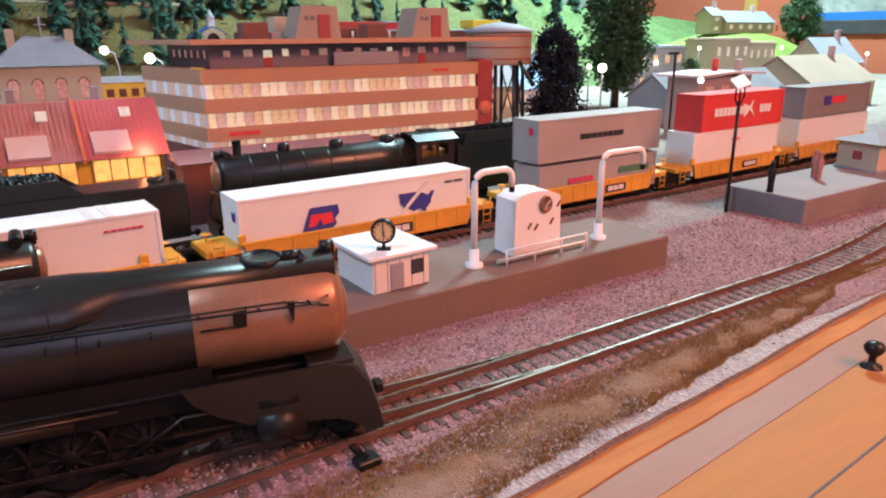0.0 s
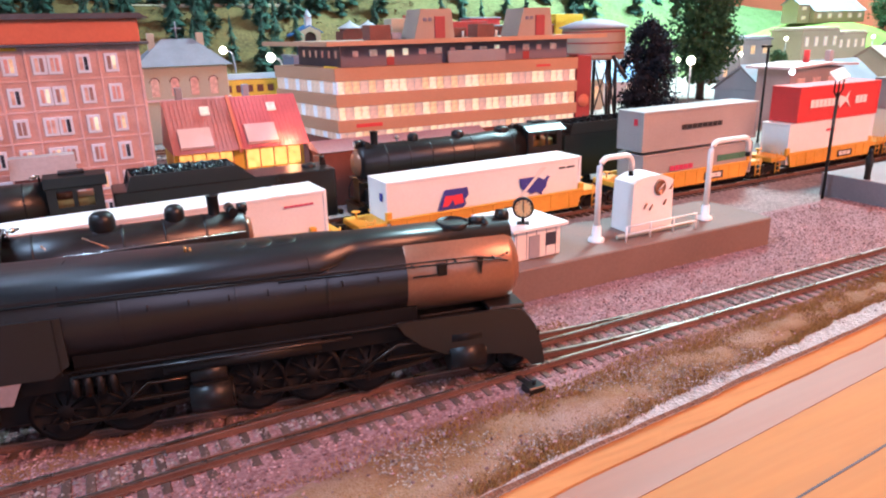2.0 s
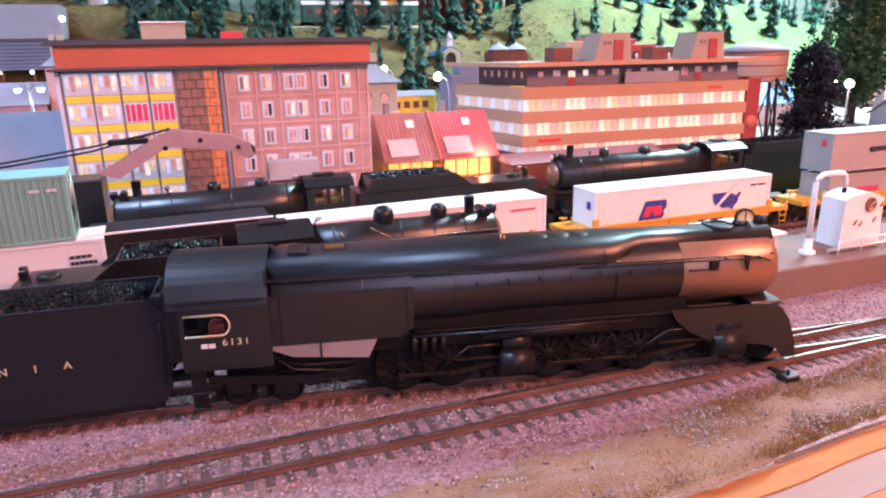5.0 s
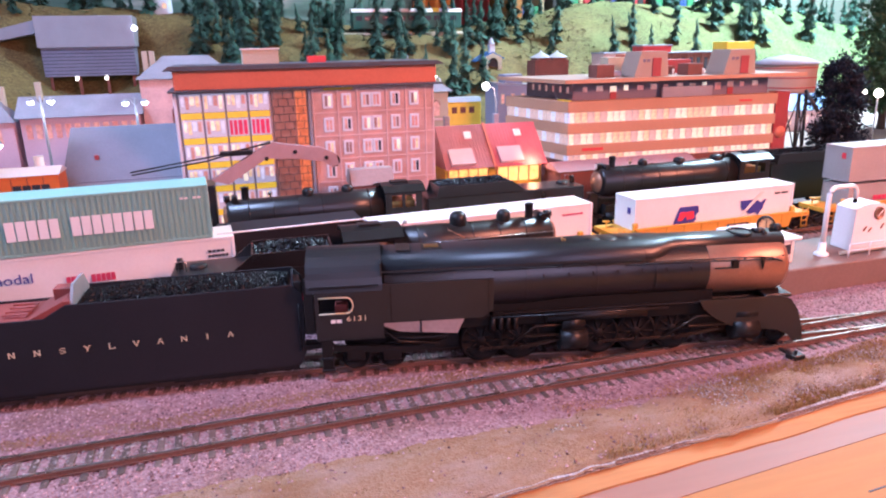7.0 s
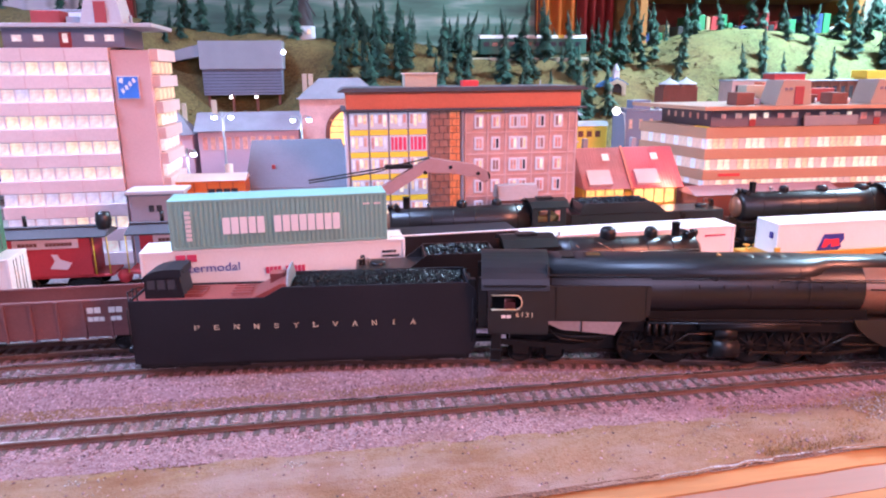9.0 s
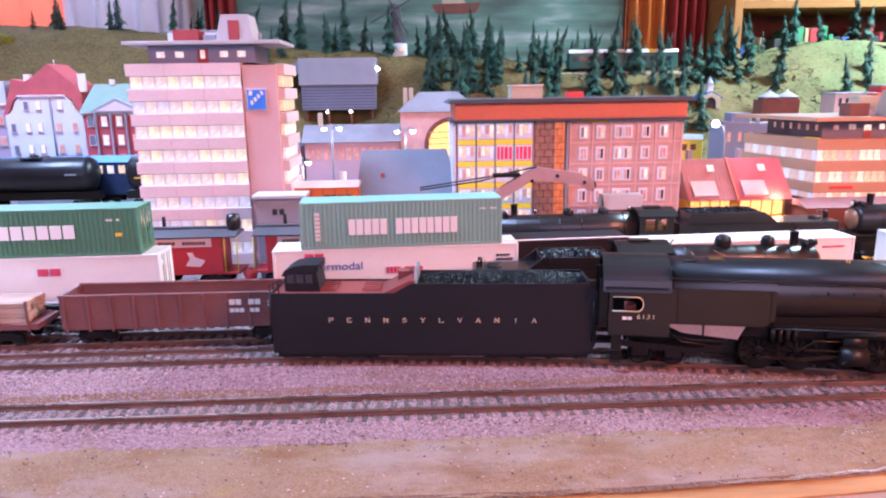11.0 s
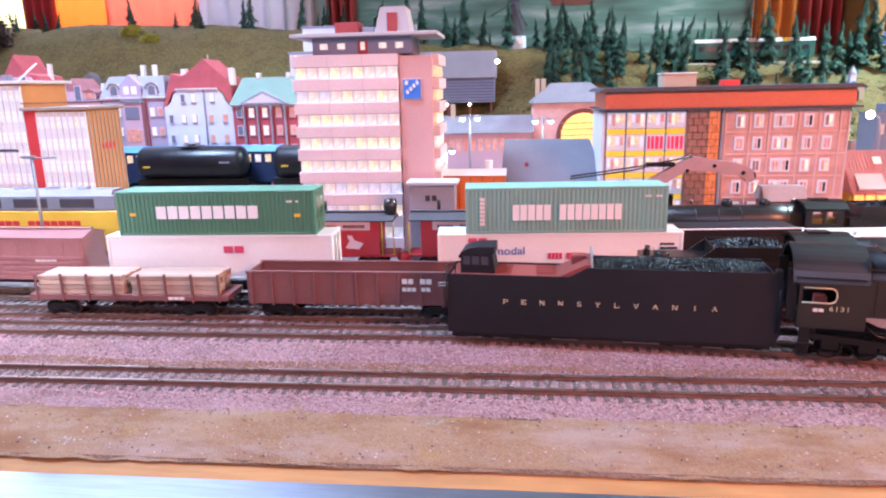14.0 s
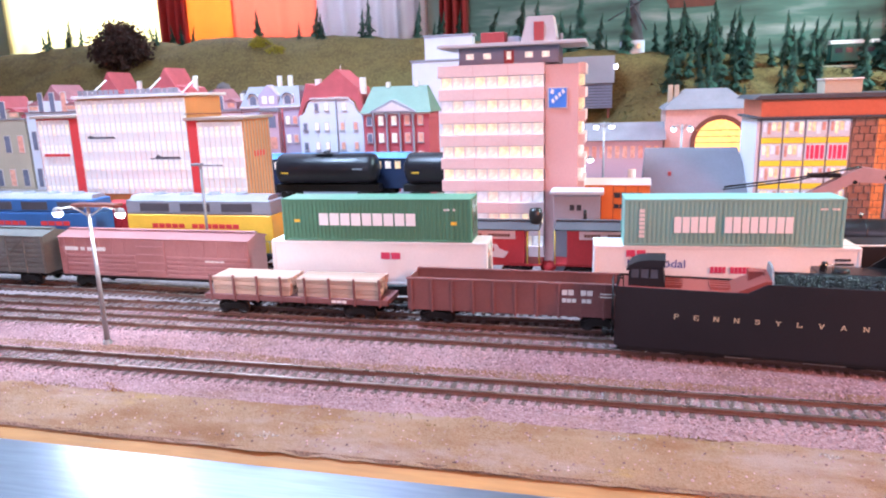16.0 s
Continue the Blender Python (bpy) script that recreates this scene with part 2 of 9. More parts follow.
gold_paint = mat("gold_paint", (0.66, 0.56, 0.36), 0.5, 0, 0.15)
white_paint = mat("white_paint", (0.78, 0.77, 0.76), 0.5, 0, 0.08, 25, 700, 0.05)
off_white = mat("off_white", (0.74, 0.70, 0.66), 0.6, 0, 0.12, 30, 700, 0.06)
yellow_paint = mat("yellow_paint", (0.72, 0.36, 0.03), 0.5, 0, 0.2, 30, 700, 0.08)
bright_yellow = mat("bright_yellow", (0.80, 0.50, 0.03), 0.5, 0, 0.12, 30, 700, 0.05)
evergreen_paint = mat("green_container_paint", (0.09, 0.235, 0.14), 0.5, 0, 0.15, 30, 700, 0.06)
sage_paint = mat("sage_container_paint", (0.23, 0.42, 0.36), 0.55, 0, 0.12, 30, 700, 0.06)
grey_container = mat("grey_container_paint", (0.36, 0.33, 0.32), 0.55, 0, 0.12, 30, 700, 0.05)
dark_grey_container = mat("dark_grey_container_paint", (0.24, 0.21, 0.21), 0.55, 0, 0.12, 30, 700, 0.05)
red_container = mat("red_container_paint", (0.62, 0.045, 0.04), 0.5, 0, 0.12, 30, 700, 0.05)
logo_red = mat("logo_red", (0.70, 0.04, 0.06), 0.5, 0, 0.1)
logo_blue = mat("logo_blue", (0.05, 0.05, 0.28), 0.5, 0, 0.1)
sign_blue = mat("sign_blue", (0.07, 0.22, 0.72), 0.4, 0, 0.1)
ink = mat("ink", (0.03, 0.03, 0.035), 0.6, 0, 0.1)
print_red = mat("print_red", (0.55, 0.05, 0.12), 0.6, 0, 0.1)
caboose_red = mat("caboose_red", (0.50, 0.03, 0.035), 0.5, 0, 0.2, 30, 700, 0.06)
boxcar_pink = mat("boxcar_mineral_red", (0.38, 0.165, 0.155), 0.65, 0, 0.2, 30, 700, 0.1)
gondola_brown = mat("gondola_brown", (0.20, 0.08, 0.075), 0.65, 0, 0.25, 30, 700, 0.1)
stock_grey = mat("stock_car_grey", (0.16, 0.15, 0.13), 0.75, 0, 0.3, 50, 800, 0.15)
up_yellow = mat("diesel_yellow", (0.85, 0.56, 0.05), 0.45, 0, 0.12)
up_grey = mat("diesel_grey", (0.27, 0.29, 0.33), 0.5, 0, 0.15)
tank_black = mat("tank_black", (0.014, 0.012, 0.016), 0.34, 0, 0.3, 30, 700, 0.04, spec=0.35)
hopper_orange = mat("hopper_orange", (0.68, 0.17, 0.02), 0.5, 0, 0.12)
blue_paint = mat("blue_paint", (0.05, 0.14, 0.36), 0.5, 0, 0.15)

# ---- ground materials ----
def ballast_material(name, c1, c2, c3, grain=520.0):
    m = bpy.data.materials.new(name)
    m.use_nodes = True
    N, L = m.node_tree.nodes, m.node_tree.links
    bsdf = N["Principled BSDF"]
    bsdf.inputs["Roughness"].default_value = 0.9
    bsdf.inputs["Specular IOR Level"].default_value = 0.2
    co = N.new("ShaderNodeTexCoord")
    vor = N.new("ShaderNodeTexVoronoi")
    vor.inputs["Scale"].default_value = grain
    noise_a, noise_b = N.new("ShaderNodeTexNoise"), N.new("ShaderNodeTexNoise")
    noise_a.inputs["Scale"].default_value, noise_a.inputs["Detail"].default_value = 22, 6
    noise_b.inputs["Scale"].default_value = 1400
    for n in (vor, noise_a, noise_b):
        L.new(co.outputs["Object"], n.inputs["Vector"])
    ramp = N.new("ShaderNodeValToRGB")
    ramp.color_ramp.elements[0].position, ramp.color_ramp.elements[1].position = 0.3, 0.7
    ramp.color_ramp.elements[0].color, ramp.color_ramp.elements[1].color = (*c1, 1), (*c2, 1)
    L.new(noise_a.outputs["Fac"], ramp.inputs["Fac"])
    mix = N.new("ShaderNodeMix")
    mix.data_type = "RGBA"
    sep = N.new("ShaderNodeSeparateColor")
    L.new(vor.outputs["Color"], sep.inputs["Color"])
    sub = N.new("ShaderNodeMath")
    sub.operation = "MULTIPLY"
    sub.inputs[1].default_value = 0.8
    L.new(sep.outputs["Red"], sub.inputs[0]), L.new(sub.outputs[0], mix.inputs[0])
    mix.inputs[7].default_value = (*c3, 1)
    L.new(ramp.outputs["Color"], mix.inputs[6])
    L.new(mix.outputs[2], bsdf.inputs["Base Color"])
    bn = N.new("ShaderNodeBump")
    bn.inputs["Strength"].default_value, bn.inputs["Distance"].default_value = 0.8, 0.001
    L.new(vor.outputs["Distance"], bn.inputs["Height"]), L.new(bn.outputs["Normal"], bsdf.inputs["Normal"])
    return m


ballast_pink = ballast_material("ballast_pink_granite", (0.13, 0.062, 0.060), (0.215, 0.115, 0.117), (0.32, 0.20, 0.208), 820.0)
ballast_grey = ballast_material("yard_cinders", (0.10, 0.075, 0.07), (0.22, 0.17, 0.16), (0.30, 0.24, 0.23))
dirt = ballast_material("sandy_dirt", (0.155, 0.078, 0.034), (0.21, 0.122, 0.068), (0.25, 0.155, 0.10), 1250)


def patches(m, colour, scale, lo, hi, seed, amount=1.0):
    """Smears of another soil, drawn out along the tracks."""
    N, L = m.node_tree.nodes, m.node_tree.links
    co, mp, nz, mr, mx = N.new("ShaderNodeTexCoord"), N.new("ShaderNodeMapping"), N.new("ShaderNodeTexNoise"), N.new("ShaderNodeMapRange"), N.new("ShaderNodeMix")
    mp.inputs["Scale"].default_value = (0.42, 1.0, 1.0)
    mp.inputs["Location"].default_value = (seed, seed * 0.7, 0)
    nz.inputs["Scale"].default_value, nz.inputs["Detail"].default_value, nz.inputs["Roughness"].default_value = scale, 8, 0.68
    mr.inputs["From Min"].default_value, mr.inputs["From Max"].default_value, mr.inputs["To Max"].default_value = lo, hi, amount
    mx.data_type = "RGBA"
    old = N["Principled BSDF"].inputs["Base Color"].links[0].from_socket
    mx.inputs[7].default_value = (*colour, 1)
    L.new(co.outputs["Object"], mp.inputs["Vector"]), L.new(mp.outputs["Vector"], nz.inputs["Vector"]), L.new(nz.outputs["Fac"], mr.inputs["Value"])
    L.new(mr.outputs["Result"], mx.inputs[0]), L.new(old, mx.inputs[6]), L.new(mx.outputs[2], N["Principled BSDF"].inputs["Base Color"])


patches(dirt, (0.25, 0.17, 0.145), 34, 0.49, 0.64, 1.3, 0.8)
patches(dirt, (0.15, 0.066, 0.026), 34, 0.48, 0.66, 5.1, 0.85)
patches(dirt, (0.28, 0.17, 0.03), 46, 0.60, 0.72, 8.3, 0.5)
patches(ballast_pink, (0.17, 0.088, 0.056), 30, 0.54, 0.66, 3.7, 0.7)
for _n in dirt.node_tree.nodes:
    if _n.bl_idname == "ShaderNodeBump":
        _n.inputs["Strength"].default_value = 0.45
plaster_edge = ballast_material("plaster_edge", (0.19, 0.17, 0.16), (0.30, 0.29, 0.285), (0.40, 0.395, 0.40), 700)
hill_green = ballast_material("hill_flock", (0.075, 0.065, 0.03), (0.16, 0.15, 0.06), (0.20, 0.20, 0.085), 260)
# browner on the western slope, greener to the east
_N, _L = hill_green.node_tree.nodes, hill_green.node_tree.links
_xyz, _mr, _mx, _nz, _ad = _N.new("ShaderNodeSeparateXYZ"), _N.new("ShaderNodeMapRange"), _N.new("ShaderNodeMix"), _N.new("ShaderNodeTexNoise"), _N.new("ShaderNodeMath")
_tc = _N.new("ShaderNodeTexCoord")
_nz.inputs["Scale"].default_value, _nz.inputs["Detail"].default_value = 9, 5
_N["Bump"].inputs["Strength"].default_value = 0.35
_ad.operation = "MULTIPLY_ADD"
_ad.inputs[1].default_value = 1.1
_L.new(_tc.outputs["Object"], _xyz.inputs[0]), _L.new(_tc.outputs["Object"], _nz.inputs["Vector"])
_L.new(_nz.outputs["Fac"], _ad.inputs[0]), _L.new(_xyz.outputs["X"], _ad.inputs[2]), _L.new(_ad.outputs[0], _mr.inputs["Value"])
_mr.inputs["From Min"].default_value, _mr.inputs["From Max"].default_value = 0.9, 2.0
_mx.data_type, _mx.blend_type = "RGBA", "MIX"
_base = _N["Principled BSDF"].inputs["Base Color"].links[0].from_socket
_mul = _N.new("ShaderNodeMix")
_mul.data_type, _mul.blend_type = "RGBA", "MULTIPLY"
_mul.inputs[0].default_value = 1.0
_mx.inputs[6].default_value, _mx.inputs[7].default_value = (0.92, 0.70, 0.60, 1), (0.60, 0.92, 0.78, 1)
_L.new(_mr.outputs["Result"], _mx.inputs[0]), _L.new(_base, _mul.inputs[6]), _L.new(_mx.outputs[2], _mul.inputs[7])
_L.new(_mul.outputs[2], _N["Principled BSDF"].inputs["Base Color"])
town_ground = ballast_material("town_ground", (0.16, 0.13, 0.11), (0.28, 0.23, 0.20), (0.34, 0.29, 0.25), 420)
wood_orange = mat("varnished_pine", (0.36, 0.165, 0.05), 0.6, 0, 0.12, 70, 420, 0.03, spec=0.1, streak=True)
wood_rose = mat("varnished_beech", (0.25, 0.125, 0.085), 0.55, 0, 0.1, 60, 300, 0.02, spec=0.25, streak=True)
wood_raw = mat("raw_plywood_edge", (0.38, 0.19, 0.055), 0.7, 0, 0.3, 120, 500, 0.2, streak=True)


def sheet(x0, x1, y0, y1, nx, ny, height):
    g = G()
    for j in range(ny + 1):
        for i in range(nx + 1):
            x, y = x0 + (x1 - x0) * i / nx, y0 + (y1 - y0) * j / ny
            g.v.append((x, y, height(x, y)))
    for j in range(ny):
        for i in range(nx):
            a = j * (nx + 1) + i
            g.smooth.add(len(g.f))
            g.f.append((a, a + 1, a + nx + 2, a + nx + 1))
    return g


def rough(x, y, s, a):
    return a * noise.noise(Vector((x / s, y / s, 0.3)))


def step(a, b, t):
    t = min(max((t - a) / (b - a), 0), 1)
    return t * t * (3 - 2 * t)


def front_line(x):
    """The smooth front border of the layout board."""
    return 163 + 0.079 * (max(x + 110, 0) - max(x - 800, 0))


def front_edge(x):
    """The wavy front border of the scenery."""
    return front_line(x) + rough(x, 0, 70, 1.2)


# the benchwork
solid("benchwork", G().box(-2300, 2300, 262, 2030, -60, -8, 1), wood_orange, "pine benchwork board under the whole model railway", "table", kind="structure")
knots = [-1400, -110, 0, 100, 200, 300, 400, 500, 600, 700, 800, 1400]
solid("fascia", G().prism([(-1400, -60), (1400, -60)] + [(x, front_line(x) - 14) for x in knots[::-1]], -30, -6.3, "z"), wood_orange, "varnished orange pine shelf board in front of the layout", "shelf", kind="structure")
solid("edge_sheet", G().box(-1400, -112, -58, 155.5, -5.6, -4.2, 0.3), mat("blue_grey_sheet", (0.34, 0.38, 0.46), 0.36, 0.9, 0.3, 40, 500, 0.03, streak=True), "glossy blue-grey metal sheet lying on the front shelf", "sheet", kind="structure")
solid("trim", G().prism([(x, front_line(x) - 22) for x in knots] + [(x, front_line(x) + 60) for x in knots[::-1]], -30, -6, "z"), wood_rose, "glossy orange-brown wooden trim strip along the layout edge", "trim", kind="structure")
g = G()
n = 240
for i in range(n + 1):
    x = -1300 + 2600 * i / n
    f = front_edge(x)
    g.v += [(x, f - 7 + rough(x, 5, 25, 0.8), -5.2 + rough(x, 9, 9, 0.3)), (x, f + 1, -1.2 + rough(x, 3, 12, 0.5)), (x, f + 1, -8), (x, f - 7.5, -8)]
for i in range(n):
    a = 4 * i
    g.f += [(a, a + 4, a + 5, a + 1), (a + 3, a + 7, a + 4, a), (a + 1, a + 5, a + 6, a + 2)]
solid("plywood_edge", g, wood_raw, "rough torn plywood edge of the layout front", "trim", kind="structure")


def strip(name, ya, yb, nx, ny, material, label, amp, lift, x0=-1300, x1=1300, kind="structure"):
    g = G()
    for j in range(ny + 1):
        for i in range(nx + 1):
            x = x0 + (x1 - x0) * i / nx
            a, b = ya(x), yb(x)
            y = a + (b - a) * j / ny
            g.v.append((x, y, lift(x, j / ny) + rough(x, y, 14, amp) + rough(x, y, 4, amp * 0.5)))
    for j in range(ny):
        for i in range(nx):
            a = j * (nx + 1) + i
            g.smooth.add(len(g.f))
            g.f.append((a, a + 1, a + nx + 2, a + nx + 1))
    return solid(name, g, material, label, "ground", kind=kind)


def plaster_top(x):
    """Inner border of the bare plaster, which widens to the east."""
    return min(front_edge(x) + 1.0 + 6 * step(100, 230, x) + 3 * step(230, 330, x) + 5 * step(350, 420, x) + 22 * step(405, 470, x) + rough(x, 1, 60, 2.5) + rough(x, 1, 9, 1.6), 227)


strip("plaster_border", lambda x: front_edge(x) - 1, plaster_top, 500, 6, plaster_edge, "pale crumbly plaster border along the layout edge", 0.5, lambda x, k: -1.4 + 1.2 * k, -40, 1300)
strip("edge_band", lambda x: front_edge(x) - 0.9, lambda x: front_edge(x) + 0.5 + rough(x, 4, 20, 0.7) + 1.2 * (1 - step(-40, 60, x)), 500, 2, ballast_material("dark_edge_line", (0.08, 0.04, 0.026), (0.13, 0.065, 0.042), (0.17, 0.09, 0.06), 700), "thin dark line where the scenery meets the edge", 0.3, lambda x, k: -1.1 + 0.8 * k)
strip("grass_strip", lambda x: plaster_top(x) - 1.5, lambda x: 212 + 5 * step(-60, 100, x) + 12 * step(60, 420, x) + rough(x, 7, 40, 4) + rough(x, 3, 9, 3), 900, 14, dirt, "sandy brown grass strip beside the track", 0.8, lambda x, k: -0.7 + 1.5 * math.sin(math.pi * k))
strip("ballast_bed", lambda x: 209, lambda x: 350, 300, 16, ballast_pink, "pink granite ballast bed under the front tracks", 0.3, lambda x, k: 0.25 * step(0.0, 0.12, k) - 0.35 * (1 - step(0.0, 0.1, k)))
strip("yard_ground", lambda x: 345, lambda x: 560, 200, 12, ballast_grey, "dark cinder ground of the freight yard", 0.4, lambda x, k: -0.3, -1500, 1500)
strip("town_ground", lambda x: 555, lambda x: 1260, 150, 30, town_ground, "greyish brown ground sheet of the model town", 0.6, lambda x, k: -0.2 + 14 * step(0.1, 0.6, k), -2200, 2200)


def hill_top(x):
    pts = ((-2300, 300), (-1600, 320), (-1200, 322), (-790, 305), (-385, 245), (-116, 232), (217, 206), (530, 205), (856, 262), (1240, 255), (1700, 190), (2300, 150))
    for (a, p), (b, q) in zip(pts, pts[1:]):
        if x <= b:
            return p + (q - p) * step(a, b, x)
    return pts[-1][1]


def hill(x, y):
    k = step(1190, 1640, y)
    k *= 1 - 0.72 * math.exp(-((x + 365) / 130) ** 2) * (1 - step(1500, 1600, y))
    return 13 + (hill_top(x) - 13) * k + rough(x, y, 130, 16) * k + rough(x, y, 34, 6) * min(k * 3, 1)


solid("hillside", sheet(-2300, 2300, 1180, 2020, 230, 60, hill), hill_green, "grassy flocked hillside with brown patches behind the town", "hill", kind="structure")

# loose stones of the ballast
stone_mat = bpy.data.materials.new("ballast_stone")
stone_mat.use_nodes = True
_N, _L = stone_mat.node_tree.nodes, stone_mat.node_tree.links
_geo, _ramp = _N.new("ShaderNodeNewGeometry"), _N.new("ShaderNodeValToRGB")
_ramp.color_ramp.elements[0].color, _ramp.color_ramp.elements[1].color = (0.060, 0.023, 0.023, 1), (0.46, 0.285, 0.29, 1)
_L.new(_geo.outputs["Random Per Island"], _ramp.inputs["Fac"])
_L.new(_ramp.outputs["Color"], _N["Principled BSDF"].inputs["Base Color"])
_N["Principled BSDF"].inputs["Roughness"].default_value = 0.85

grey_stone_mat = stone_mat.copy()
grey_stone_mat.name = "grey_ballast_stone"
for _n in grey_stone_mat.node_tree.nodes:
    if _n.bl_idname == "ShaderNodeValToRGB":
        _n.color_ramp.elements[0].color, _n.color_ramp.elements[1].color = (0.11, 0.08, 0.075, 1), (0.34, 0.29, 0.28, 1)

rng = random.Random(4)


def stones(count, x0, x1, y0, y1, size, keep, lift=0.25):
    g = G()
    while count:
        x, y = rng.uniform(x0, x1), rng.uniform(y0, y1)
        count -= 1
        if not keep(x, y):
            continue
        r = rng.uniform(0.6, 1.2) * size
        a = rng.uniform(0, 6.3)
        z = lift + rng.uniform(-0.2, 0.5) * size
        ring = [(x + r * rng.uniform(0.7, 1.2) * math.cos(a + k * 1.571), y + r * rng.uniform(0.7, 1.2) * math.sin(a + k * 1.571), z) for k in range(4)]
        g.add(ring + [(x + rng.uniform(-0.3, 0.3) * r, y + rng.uniform(-0.3, 0.3) * r, z + r * 0.8)], [(0, 1, 4), (1, 2, 4), (2, 3, 4), (3, 0, 4)])
    return g


def track_a(x):
    """Centre line of the front track."""
    return 243 + 45 * step(420, 800, x)


def track_b(x):
    """Centre line of the locomotive's track, which joins the front track at a turnout."""
    return 316 - 73 * step(-260, 280, x) + 45 * step(420, 800, x)


def track_c(x):
    return 350 + 20 * step(-330, 90, x)


def track_d(x):
    return 394 - 8 * step(-750, -550, x) + 42 * step(-480, 300, x)


def track_e(x):
    return 480 + 8 * step(-400, 100, x)


def track_f(x):
    return 776


def clear(x, y):
    return min(abs(y - track_a(x)), abs(y - track_b(x))) > 8.0


solid("ballast_stones", stones(75000, -900, 700, 206, 345, 0.68, lambda x, y: clear(x, y) and (y > 219 + 4 * step(-60, 100, x) + 10 * step(60, 420, x) + rough(x, 7, 30, 6) or rng.random() < 0.05)), stone_mat, "loose pink and grey granite ballast stones between the tracks", "ballast", kind="stuff")
solid("ballast_between_rails", stones(40000, -900, 760, 233, 330, 0.8, lambda x, y: not clear(x, y), 0.5), grey_stone_mat, "fine grey ballast between the sleepers", "ballast", kind="stuff")
solid("dirt_streak", stones(16000, -900, 200, 257, 274, 0.75, lambda x, y: abs(y - 265 - rough(x, 4, 60, 5)) < 4.5 and clear(x, y)), dirt, "thin line of brown dirt between the tracks", "ballast", kind="stuff")


# grey grit, loose pebbles and moss on the grass strip
def grit_kept(x, y):
    k = (y - front_edge(x)) / (214 + 12 * step(60, 420, x) - front_edge(x))
    return x < 300 and 0.04 < k < 1.05 and noise.noise(Vector((x / 60, y / 16, 4))) + 0.3 * noise.noise(Vector((x / 9, y / 6, 9))) > 0.55 - 0.75 * step(20, 140, x) * (1 - 0.8 * step(190, 290, x)) * (1 - abs(k - 0.45))


pale_grit_mat = stone_mat.copy()
pale_grit_mat.name = "pale_grit_stone"
for _n in pale_grit_mat.node_tree.nodes:
    if _n.bl_idname == "ShaderNodeValToRGB":
        _n.color_ramp.elements[0].color, _n.color_ramp.elements[1].color = (0.14, 0.10, 0.08, 1), (0.42, 0.37, 0.33, 1)
solid("pale_grit", stones(60000, -500, 700, 164, 232, 0.5, grit_kept, 0.5), pale_grit_mat, "pale grey grit scattered over the grass strip", "gravel", kind="stuff")
solid("pebbles", stones(2600, -700, 700, 166, 226, 0.75, lambda x, y: y > front_edge(x) + 3, 0.6), stone_mat, "single loose ballast pebbles lying on the grass strip", "gravel", kind="stuff")
g = G()
for _ in range(9000):
    x = rng.uniform(-700, 700)
    y = front_edge(x) + rng.uniform(2, 50)
    if noise.noise(Vector((x / 45, y / 12, 21))) < 0.42:
        continue
    b, q = rng.uniform(0.5, 1.5), rng.uniform(0, 6.28)
    g.add([(x - 0.35, y, 0.2), (x + 0.35, y, 0.2), (x + 0.7 * math.cos(q), y + 0.7 * math.sin(q), 0.4 + b)], [(0, 1, 2)])
solid("moss", g, mat("moss_flock", (0.20, 0.135, 0.03), 0.9, 0, 0.4, 60, 600, 0.2), "olive moss tufts on the grass strip", "moss", kind="stuff")


# ---- tracks ----
def along(line, x0, x1, offset, zlo, zhi, half, nx):
    g = G()
    for i in range(nx + 1):
        x = x0 + (x1 - x0) * i / nx
        d = (line(x + 1) - line(x - 1)) / 2
        k = 1 / math.hypot(1, d)
        for o in (offset - half, offset + half):
            g.v += [(x - d * k * o, line(x) + k * o, zlo), (x - d * k * o, line(x) + k * o, zhi)]
    for i in range(nx):
        a = 4 * i
        g.f += [(a, a + 4, a + 5, a + 1), (a + 1, a + 5, a + 7, a + 3), (a + 3, a + 7, a + 6, a + 2), (a, a + 2, a + 6, a + 4)]
    return g


def track(line, x0, x1, label, single, base=0.0, nx=80):
    t = thing("railway_track", (0, 0, base), label, "track", "railway tracks")
    for side in (-8.6, 8.6):
        rail = part("rail", along(line, x0, x1, side, 1.2, 3.0, 0.45, nx), rust_rail, t, "rusty brown rail")
        foot = along(line, x0, x1, side, 0.9, 1.3, 1.1, nx)
        part("rail_foot", foot, rust_rail, rail)
        part("rail_head", along(line, x0, x1, side, 3.0, 3.7, 0.55, nx), rail_top, rail, "worn shiny rail head")
    pitch = 6.9
    if single:
        me = mesh_of("sleeper", G().box(-1.5, 1.5, -15, 15, -0.8, 0.75, 0.3), tie_wood)
        k = 0
        x = x0
        while x < x1:
            d = (line(x + 1) - line(x - 1)) / 2
            share("sleeper", me, t, (x, line(x), rng.uniform(-0.15, 0.1)), math.degrees(math.atan(d)) + rng.uniform(-1, 1))
            x += pitch
    else:
        g = G()
        x = x0
        while x < x1:
            g.box(x - 1.5, x + 1.5, line(x) - 15, line(x) + 15, -0.8, 1.0, 0)
            x += pitch
        tagged(part("sleeper_row", g, tie_wood, t), kind="stuff")
    return t


track(track_a, -900, 760, "front model track with rusty rails and dark wooden sleepers", True)
track(track_b, -900, 240, "siding track joining the front track at a turnout", True)
track(track_c, -1100, 420, "yard track with rusty rails under freight cars", True)
track(track_d, -1100, 1000, "yard track carrying the container train", True)
track(track_e, -1100, 1000, "yard track carrying the steam locomotives", True)
track(track_f, -1500, 400, "rear track carrying the tank cars", True, 19.0)
solid("rear_bank", G().box(-1500, 400, 756, 838, 2, 18.6, 1.5), ballast_grey, "low cinder bank under the rear track", "embankment", kind="structure")

